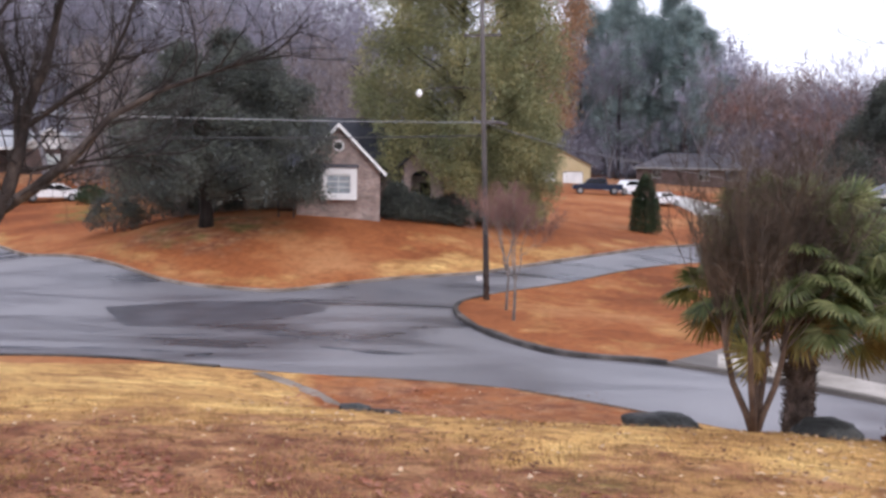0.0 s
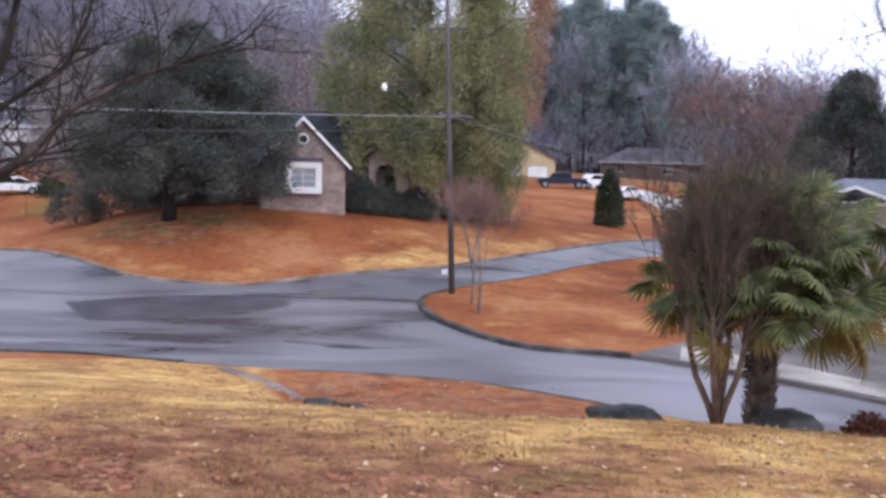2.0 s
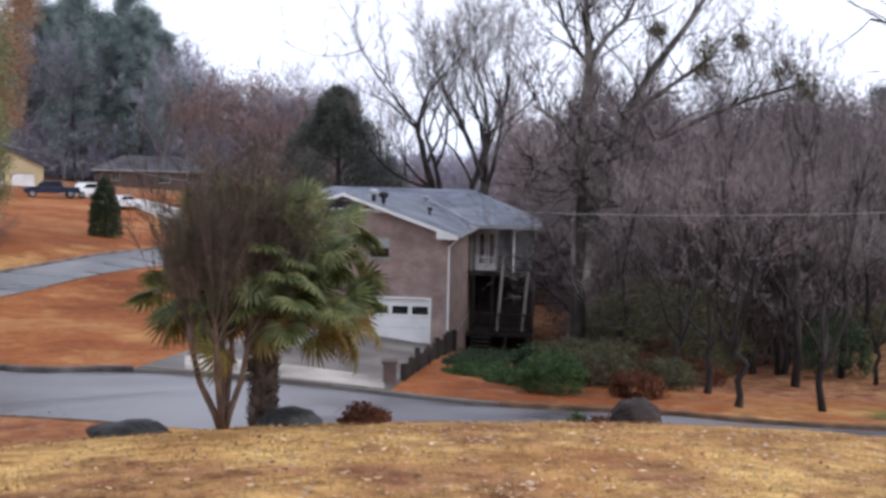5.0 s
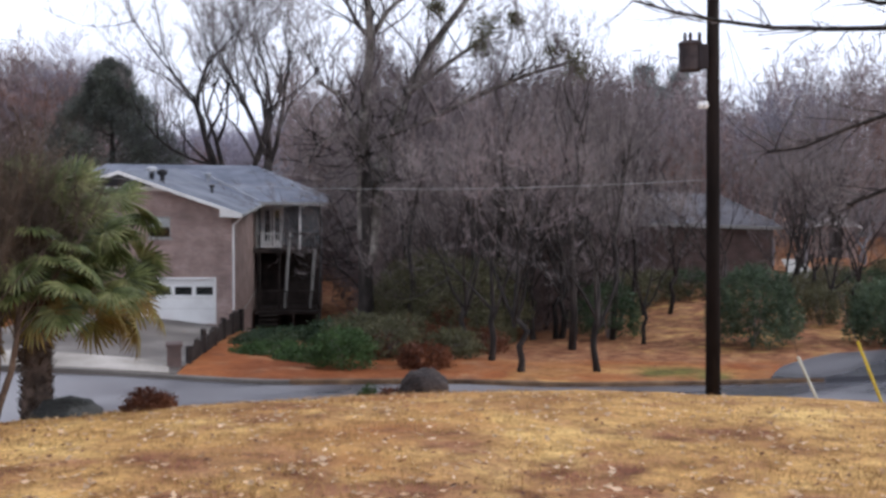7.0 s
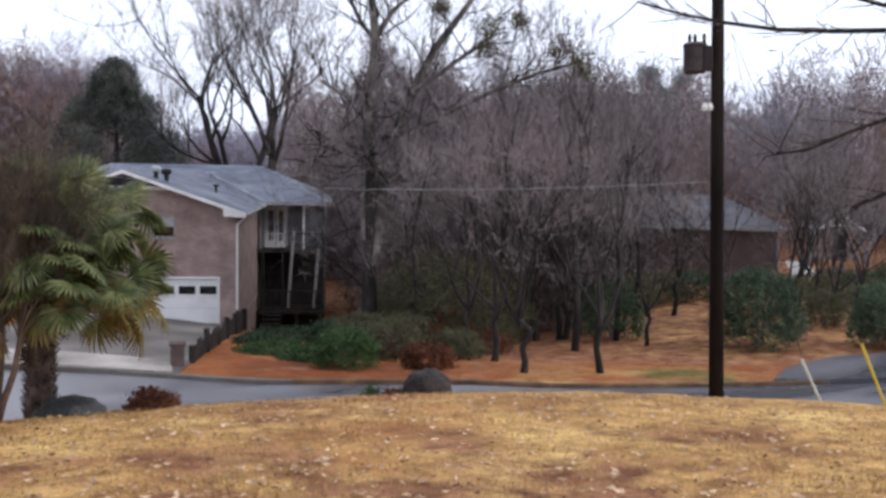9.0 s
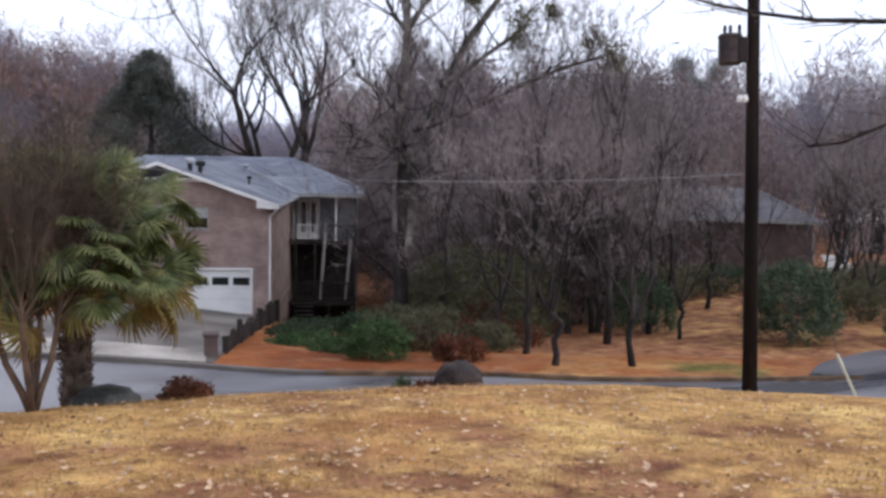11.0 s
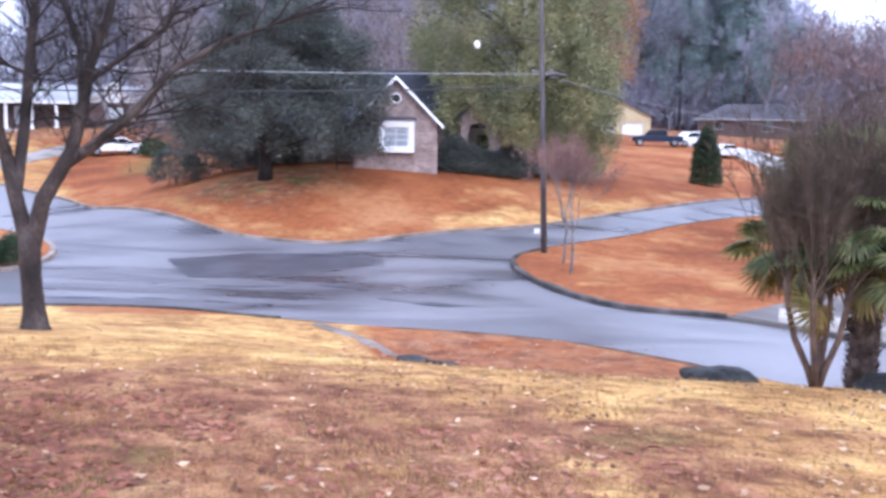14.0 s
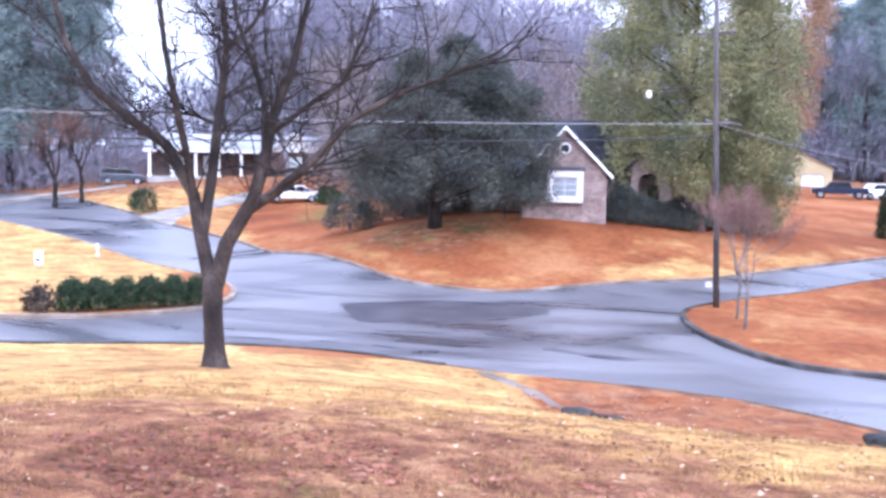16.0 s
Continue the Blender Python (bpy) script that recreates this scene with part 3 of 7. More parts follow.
def cover(xy):
    """Shares of pine straw, leaf litter and green grass over the plan."""
    d = np.hypot(xy[:, 0], xy[:, 1])
    b = np.degrees(np.arctan2(xy[:, 0], xy[:, 1]))
    step = lambda v, a, c: np.clip((v - a) / (c - a), 0, 1)
    out = np.zeros((len(xy), 4))
    out[:, 3] = 1
    ditch = step(b, -10, -5) * (1 - step(b, 10.5, 13)) * step(d + 0.12 * np.abs(b - 2), 17.0, 20.5) * (1 - step(d, 28, 29))
    beyond = step(d, 27.5, 28.5) * step(b, -26, -23)
    west = inside(np.vstack([HEDGE_EDGE, [polar(-80, 60), polar(-80, 200)]]), xy)
    lot = step(b, -46, -24) * step(d, 47, 53) * ~west
    beyond = beyond * ~west - 0.3 * step(b, 2, 4) * (1 - step(b, 14, 17)) * (1 - step(d, 55, 62))
    pale = 0.3 * (1 - step(np.hypot((b + 0.5) * 0.8, (d - 53) * 0.55), 1.5, 4.5)) + 0.35 * (1 - step(np.abs(line_distance(FAR_EDGE, xy, False) - 1.2), 0.8, 2.2)) * (d < 75)
    out[:, 0] = np.clip(np.maximum(np.maximum(ditch, beyond) - pale, lot * 0.55), 0, 1) * 0.95
    out[:, 0] *= 1 - 0.8 * step(b, 35, 38) * step(d, 34, 37)
    out[:, 0] = np.maximum(out[:, 0], 0.42 * step(b, 16, 34) * (d < 20))
    out[:, 0] *= 1 - 0.45 * step(b, 44, 47) * (1 - step(d, 33, 36))
    hedge = line_distance(HEDGE_EDGE, xy, False)
    out[:, 0] = np.maximum(out[:, 0], (1 - step(hedge, 1.2, 2.0)) * (d < 52) * step(b, -40, -30))
    near = 1 - step(d + 1.2 * (b / 30), 10.0, 15.0) * (1 - 0.6 * step(b, 20, 32))
    left = 1 - step(xy[:, 0], -2.8, 1.5)
    wood = np.maximum(np.maximum(step(b, 33, 37) * step(d, 32, 36), step(b, 30.3, 31.5) * step(d, 32.5, 34.5)) * (1 - 0.35 * step(b, 50, 53) * (1 - step(d, 56, 66))), step(d, 92, 104) * (1 - step(b, 4, 6) * (1 - step(b, 16, 18)) * (1 - step(d, 128, 136))))
    out[:, 1] = np.maximum(near * (0.56 + 0.38 * left) + ditch * 0.5, wood)
    # Extra litter round the cedar, put in for the shade under its crown.
    under = 0.6 * (1 - step(np.hypot((b + 13.2) * 0.96, d - 55), 2.5, 6.0))
    out[:, 1] = np.maximum(out[:, 1], under)
    out[:, 2] = (1 - step(np.hypot(b - 8, (d - 9.5) * 6), 4, 14)) * 0.35 + (1 - step(np.hypot(b + 24, (d - 7.6) * 6), 4, 10)) * 0.45
    out[:, 2] = np.maximum(out[:, 2], (1 - step(np.abs(b + 18.5), 1.5, 5)) * (1 - step(np.abs(d - 76), 4, 14)) * 0.5)
    out[:, 2] = np.maximum(out[:, 2], (1 - step(np.abs(b + 13), 3, 9)) * (1 - step(np.abs(d - 55), 2, 6)) * 0.4)
    out[:, 2] = np.maximum(out[:, 2], step(b, 52, 54) * (1 - step(b, 58, 61)) * (1 - step(np.abs(d - 31.5), 0.5, 2.0)) * 0.6)
    return out


build_ground()


def ribbon(name, line, width, lift, drop, material, label, category, parent=None, side=1, wobble=0.0):
    """A kerb or gutter along a plan line: a bar width wide, its top lift above the ground."""
    line = np.asarray(line)
    t = np.gradient(line, axis=0)
    t /= np.maximum(np.hypot(*t.T), 1e-6)[:, None]
    nrm = np.c_[t[:, 1], -t[:, 0]] * side
    z = heights(line)
    g = Geo()
    k = len(line)
    vs = []
    for i in range(k):
        w = wobble * noise.noise(Vector((line[i][0] * 0.8, line[i][1] * 0.8, 3)))
        a, b = line[i] - nrm[i] * 0.03, line[i] + nrm[i] * (width + w)
        top = z[i] + lift + w * 0.3
        vs += [(a[0], a[1], z[i] - drop), (a[0], a[1], top - 0.02), (a[0] + nrm[i][0] * 0.03, a[1] + nrm[i][1] * 0.03, top), (b[0], b[1], top), (b[0], b[1], z[i] - drop)]
    fs = [(i * 5 + j, i * 5 + j + 1, i * 5 + j + 6, i * 5 + j + 5) for i in range(k - 1) for j in range(4)]
    g.add(vs, fs)
    ob = new(name, meshed(name, g, material))
    return tagged(ob, label, category, kind="structure")


def apron(name, corners, material, label, lift=0.03, nu=24, nv=10):
    """A paved strip draped between two edge lines."""
    a, b = smooth_line(corners[0], 0.8), smooth_line(corners[1], 0.8)
    pick = lambda l, s: np.array([np.interp(s * (len(l) - 1), range(len(l)), l[:, j]) for j in (0, 1)])
    pts = [pick(a, i / nu) * (1 - j / nv) + pick(b, i / nu) * j / nv for i in range(nu + 1) for j in range(nv + 1)]
    z = heights(pts) + lift
    g = Geo()
    vs = [(p[0], p[1], q) for p, q in zip(pts, z)]
    g.add(vs + [(x, y, q - 0.25) for x, y, q in vs], [(i * (nv + 1) + j, i * (nv + 1) + j + 1, (i + 1) * (nv + 1) + j + 1, (i + 1) * (nv + 1) + j) for i in range(nu) for j in range(nv)])
    n = len(vs)
    rim = [i * (nv + 1) for i in range(nu + 1)] + [nu * (nv + 1) + j for j in range(1, nv + 1)] + [i * (nv + 1) + nv for i in range(nu - 1, -1, -1)] + [j for j in range(nv - 1, 0, -1)]
    g.f += [(rim[i], rim[(i + 1) % len(rim)], rim[(i + 1) % len(rim)] + n, rim[i] + n) for i in range(len(rim))]
    return tagged(new(name, meshed(name, g, material)), label, "driveway", kind="structure")


SOIL = mat("damp_soil_edge", [(0.05, 0.03, 0.018), (0.10, 0.06, 0.035), (0.18, 0.11, 0.06)], 1.5, 14, 0.85, 0.5, 0.03)
bend = [i for i, p in enumerate(RIGHT_EDGE) if np.hypot(*p) < 44.5 and math.degrees(math.atan2(*p)) < 13.2]
ribbon("kerb_junction", RIGHT_EDGE[bend[0]:bend[-1]], 0.2, 0.04, 0.3, KERB, "dark stone kerb with its shade line round the junction corner", "kerb", side=1, wobble=0.1)
low = [i for i, p in enumerate(RIGHT_EDGE) if np.hypot(*p) < 31.5 and 31 < math.degrees(math.atan2(*p)) < 43]
ribbon("kerb_low", RIGHT_EDGE[low[0]:low[-1]], 0.14, 0.02, 0.3, SOIL, "low dirt-covered kerb along the wet street", "kerb", side=1, wobble=0.05)
ribbon("kerb_far", FAR_EDGE[30:], 0.14, 0.015, 0.3, KERB_PALE, "pale concrete kerb along the rust-coloured lawn", "kerb", side=1)
ribbon("kerb_hedge", HEDGE_EDGE[:-10], 0.2, 0.04, 0.3, KERB_PALE, "pale concrete kerb beside the clipped hedge", "kerb", side=1)
left_kerb = [i for i, p in enumerate(NEAR_EDGE) if -60 < math.degrees(math.atan2(*p)) < -9]
ribbon("kerb_near", NEAR_EDGE[left_kerb[0]:left_kerb[-1]], 0.2, 0.06, 0.3, KERB, "dark kerb at the lawn's edge", "kerb", side=1)
LIP = mat("pale_worn_concrete", [(0.15, 0.13, 0.11), (0.29, 0.26, 0.225), (0.44, 0.4, 0.36)], 0.6, 14, 0.6, 0.2, 0.01)
right_soil = [i for i, p in enumerate(RIGHT_EDGE) if math.degrees(math.atan2(*p)) > 42.5]
ribbon("soil_edge_street", RIGHT_EDGE[:right_soil[-1] + 2], 0.12, 0.005, 0.3, SOIL, "damp soil edge of the verge beside asphalt", "verge", side=1, wobble=0.05)
ribbon("soil_edge_side_road", RIGHT_EDGE[bend[-1] - 2:], 0.12, 0.005, 0.3, SOIL, "damp soil edge of the side road", "verge", side=1, wobble=0.05)
ribbon("soil_edge_far", FAR_EDGE[:32], 0.12, 0.005, 0.3, SOIL, "damp soil edge of the rust-coloured lawn", "verge", side=1, wobble=0.05)
ribbon("soil_edge_ditch", NEAR_EDGE[left_kerb[-1] - 2:], 0.15, 0.005, 0.3, SOIL, "damp soil edge of the ditch", "verge", side=1, wobble=0.06)
mid_right = [i for i, p in enumerate(RIGHT_EDGE) if math.degrees(math.atan2(*p)) < 32 and math.degrees(math.atan2(*p)) > 12.5 and np.hypot(*p) < 32]
ribbon("kerb_driveway", RIGHT_EDGE[mid_right[0] - 2:mid_right[-1] + 3], 0.15, 0.0, 0.3, DRIVE, "flush pale concrete edge of the driveway", "kerb", side=1)
apron("driveway_garage", [[polar(13.2, 30.95), polar(18, 37.5), polar(23.2, 44.7)], [polar(27.2, 28.75), polar(29.2, 36), polar(30.0, 44.7)]], DRIVE, "damp pale concrete driveway sloping to a garage door")
lip = [p for p in RIGHT_EDGE if np.hypot(*p) < 32 and 12.0 < math.degrees(math.atan2(*p)) < 28.5]
apron("driveway_lip", [[tuple(p * (np.hypot(*p) + 0.12) / np.hypot(*p)) for p in lip[::4]], [tuple(p * (np.hypot(*p) + 2.2 + 0.5 * math.sin(i * 0.9)) / np.hypot(*p)) for i, p in enumerate(lip[::4])]], LIP, "pale worn concrete lip of the driveway", lift=0.045, nv=4)
apron("path_right_far", [[polar(60.9, 58), polar(61.2, 66), polar(60.8, 78)], [polar(62.6, 58), polar(62.6, 66), polar(61.8, 78)]], CONCRETE, "pale path climbing between bare trees", nu=12, nv=4)
PATCH = mat("dark_tar_patch", [(0.046, 0.047, 0.056), (0.074, 0.076, 0.088), (0.108, 0.11, 0.126)], 0.7, 30, 0.3, 0.15, 0.008)
apron("asphalt_patch", [[polar(-17.5, 37.6), polar(-14, 37.4), polar(-10.5, 38.4), polar(-6.6, 39.9)], [polar(-18.6, 42.6), polar(-14.5, 43.6), polar(-10.5, 42.9), polar(-6.5, 41.0)]], PATCH, "darker repaved patch in the wet street", lift=-0.112, nv=6)
for k, pts in enumerate((((-30, 33.5), (-24, 33.2), (-18, 32.4), (-13, 30.8)), ((-12, 36.0), (-8, 34.4), (-4, 33.2)), ((-6.5, 32.3), (-3, 31.0), (0.5, 30.6)), ((-2.5, 35.6), (0.0, 35.0)), ((-20, 36.5), (-14, 35.2), (-9, 35.6)), ((-34, 62), (-28, 48), (-20, 43)))):
    ribbon("tar_seam_" + "abcdef"[k], smooth_line([polar(b, d) for b, d in pts], 0.5), 0.16 + 0.14 * (k in (2, 3)), -0.113, 0.14, PATCH, "dark tar seam across the wet asphalt", "tar seam", wobble=0.22)
apron("driveway_left", [[polar(-27.8, 76), polar(-26.8, 82), polar(-23, 90)], [polar(-29.6, 82), polar(-27.8, 85.5), polar(-23.6, 94)]], LIP, "pale concrete driveway across the street", nu=12, nv=4)
apron("driveway_far", [[polar(15.5, 84), polar(13.5, 104), polar(9, 126)], [polar(16.8, 88), polar(15.6, 108), polar(10.5, 132)]], CONCRETE, "pale wet driveway climbing to a far garage", nu=12, nv=4)
apron("path_left_far", [[polar(-40, 96), polar(-35, 101), polar(-30.2, 104)], [polar(-40, 99), polar(-35, 104), polar(-30.2, 107)]], LIP, "pale drive in front of a parked car", nu=12, nv=3)
apron("lane_right", [[polar(60.5, 31.2), polar(61.2, 34), polar(63.5, 37)], [polar(69, 33.8), polar(67, 36), polar(66.5, 38.5)]], ASPHALT, "wet asphalt lane mouth beside the verge", nu=12, nv=6)


# ---- houses ----
def facing(bearing, d, z):
    """A frame at a bearing and distance whose x runs to the right and y away from the viewpoint."""
    return pose(*polar(bearing, d), z, 0, 0, -bearing)


def gable_roof(parent, x0, x1, y0, y1, eave, ridge, material, axis="y", t=0.16, trim=None):
    """Two slopes; the ridge runs along axis."""
    for s in (0, 1):
        g = Geo()
        if axis == "y":
            cx = (x0 + x1) / 2
            a = x0 if s == 0 else x1
            q = [(a, y0, eave), (cx, y0, ridge), (cx, y1, ridge), (a, y1, eave)]
        else:
            cy = (y0 + y1) / 2
            a = y0 if s == 0 else y1
            q = [(x0, a, eave), (x1, a, eave), (x1, cy, ridge), (x0, cy, ridge)]
        g.slab(q, t)
        part("roof_slope", g, material, parent)
    if trim and axis == "y":
        cx = (x0 + x1) / 2
        for a in (x0, x1):
            g = Geo()
            k = 0.2
            g.prism([(a, eave + 0.03), (cx, ridge + 0.03), (cx, ridge - k), (a, eave - k)], "y", y0 - 0.05, y0 - 0.003)
            part("rake_board", g, trim, parent, "white painted rake board")


def window(parent, x0, x1, z0, z1, y, frame_m=None, bars=(1, 1), curtain=True, w=0.07, sill=True, drawn=1.0, cloth=None):
    """A window in an opening of a wall whose outer face is at y."""
    frame_m = frame_m or WHITE
    g = Geo()
    g.panel(x0, x1, z0, z1, y - 0.04, y + 0.06, [(x0 + w, x1 - w, z0 + w, z1 - w)])
    fr = part("window_frame", g, frame_m, parent, "white painted window frame")
    g = Geo()
    for i in range(1, bars[0] + 1):
        x = x0 + w + (x1 - x0 - 2 * w) * i / (bars[0] + 1)
        g.box(x - 0.018, y - 0.01, z0 + w, x + 0.018, y + 0.03, z1 - w)
    for i in range(1, bars[1] + 1):
        z = z0 + w + (z1 - z0 - 2 * w) * i / (bars[1] + 1)
        g.box(x0 + w, y - 0.012, z - 0.018, x1 - w, y + 0.032, z + 0.018)
    if g.v:
        part("glazing_bars", g, frame_m, fr)
    p = part("pane", Geo().box(x0 + w, y + 0.008, z0 + w, x1 - w, y + 0.014, z1 - w), GLASS, fr, "clear glass pane")
    p.visible_shadow = False
    if curtain:
        g = Geo()
        k = 10
        zc = z1 - w - (z1 - z0 - 2 * w) * drawn
        for i in range(k):
            a, b = x0 + w + (x1 - x0 - 2 * w) * i / k, x0 + w + (x1 - x0 - 2 * w) * (i + 1) / k
            g.box(a, y + 0.035 + 0.01 * (i % 2), zc, b - 0.004, y + 0.05 + 0.01 * (i % 2), z1 - w)
        part("curtain", g, cloth or CURTAIN, fr, "pale curtain drawn down")
    if sill:
        part("sill", Geo().box(x0 - 0.08, y - 0.12, z0 - 0.07, x1 + 0.08, y + 0.02, z0 - 0.004), frame_m, fr)


def gable_house():
    m = facing(-5.9, 58, 3.0)
    h = thing("brick_cottage", "mottled brick cottage with steep charcoal roof and white bay window", "house", m)
    W, E, A = 2.38, 2.72, 5.35
    wx0, wx1, wz0, wz1 = -0.92, 0.95, 1.2, 2.8
    g = Geo().panel(-W, W, -0.5, E, 0, 0.25, [(wx0, wx1, wz0, wz1)])
    g.prism([(-W, E), (W, E), (0, E + (A - E) * 0.93)], "y", 0, 0.25)
    part("front_wall", g, BRICK_A, h)
    part("side_wall", Geo().box(W - 0.25, 0.25, -0.5, W, 4.0, E), BRICK_A, h)
    part("side_wall", Geo().box(-W, 0.25, -0.5, -W + 0.25, 4.0, E), BRICK_A, h)
    gable_roof(h, -W - 0.32, W + 0.32, -0.3, 8.0, E - 0.1, A + 0.05, SHINGLE_DARK, trim=WHITE)
    # boxed window with deep white surround and brown hood
    g = Geo().panel(-1.02, 1.05, 1.08, 2.92, -0.4, 0.0, [(-0.72, 0.75, 1.36, 2.55)])
    part("bay_window", g, WHITE, h, "white boxed bay window surround", bevel=0.012)
    part("window_hood", Geo().prism([(-0.5, 2.92), (0.02, 3.12), (0.02, 2.92)], "x", -1.12, 1.15), SHINGLE_BROWN, h, "brown sloping window hood")
    window(h, -0.72, 0.75, 1.36, 2.55, -0.3, bars=(1, 2), sill=False, w=0.09, cloth=BLIND)
    ring = [(0.0 + 0.27 * math.cos(a), -0.04, 4.15 + 0.27 * math.sin(a)) for a in np.linspace(0, 2 * math.pi, 17)]
    part("round_vent", Geo().tube(ring, 0.05, 5, cap=False), WHITE, h, "white ring round the gable vent")
    part("vent_louvre", Geo().tube([(0, -0.03, 4.15), (0, -0.01, 4.15)], 0.25, 14), DARK, h)
    part("foundation", Geo().box(-W - 0.03, -0.05, -0.6, W + 0.03, -0.003, 0.12), BRICK_A, h)
    # main block behind, long ridge across
    g = Geo().panel(-10, 6.5, -0.5, 2.75, 4.0, 4.25, [(3.4, 4.4, 0.9, 2.2), (5.0, 6.0, 0.0, 2.1), (-6.2, -4.6, 0.9, 2.2)])
    part("main_wall", g, BRICK_A, h)
    part("end_wall", Geo().box(6.25, 4.25, -0.5, 6.5, 12, 2.75).prism([(4, 2.75), (12, 2.75), (8, 5.6)], "x", 6.25, 6.5), BRICK_A, h)
    part("end_wall", Geo().box(-10, 4.25, -0.5, -9.75, 12, 2.75).prism([(4, 2.75), (12, 2.75), (8, 5.6)], "x", -10, -9.75), BRICK_A, h)
    part("rear_wall", Geo().box(-10, 12, -0.5, 6.5, 12.25, 2.75), BRICK_A, h)
    gable_roof(h, -10.4, 6.9, 3.4, 12.8, 2.65, 6.1, SHINGLE_DARK, axis="x")
    window(h, 3.4, 4.4, 0.9, 2.2, 4.0, bars=(1, 1))
    window(h, -6.2, -4.6, 0.9, 2.2, 4.0, bars=(1, 1))
    part("entry_door", Geo().box(5.0, 4.06, 0.0, 6.0, 4.12, 2.1), DARK_WOOD, h, "dark wooden entry door")
    # brick entry with an arched opening beside the front gable
    ring = [(4.95 + 0.62 * math.cos(a), 2.2 + 0.62 * math.sin(a)) for a in np.linspace(math.pi, 0, 13)]
    part("entry_wall", Geo().prism([(3.9, -0.5), (3.9, 3.3), (6.3, 3.3), (6.3, -0.5), (5.57, -0.5)] + ring[::-1] + [(4.33, -0.5)], "y", 2.7, 2.95), BRICK_A, h)
    part("entry_gable", Geo().prism([(3.9, 3.3), (6.3, 3.3), (5.1, 4.3)], "y", 2.7, 2.95), BRICK_A, h)
    gable_roof(h, 3.65, 6.55, 2.5, 8.0, 3.15, 4.45, SHINGLE_DARK)
    for s in (-W - 0.34, W + 0.3):
        part("gutter", Geo().box(s - 0.05, -0.2, E - 0.22, s + 0.08, 3.4, E - 0.1), WHITE, h, "white gutter")


def slatted_rail(parent, x0, x1, y, z0, z1, material, label=""):
    part("rail", Geo().box(x0, y - 0.05, z1 - 0.07, x1, y + 0.05, z1), material, parent, label)
    part("rail", Geo().box(x0, y - 0.03, z0 + 0.08, x1, y + 0.03, z0 + 0.15), material, parent)
    n = max(2, int((x1 - x0) / 0.16))
    me = None
    for i in range(n + 1):
        x = x0 + (x1 - x0) * i / n
        if me is None:
            ob = part("baluster", Geo().box(-0.025, -0.025, z0 + 0.15, 0.025, 0.025, z1 - 0.07), material, parent)
            me = ob.data
        else:
            ob = new("baluster", me)
            ob.parent = parent
        ob.location = (x, y, 0)


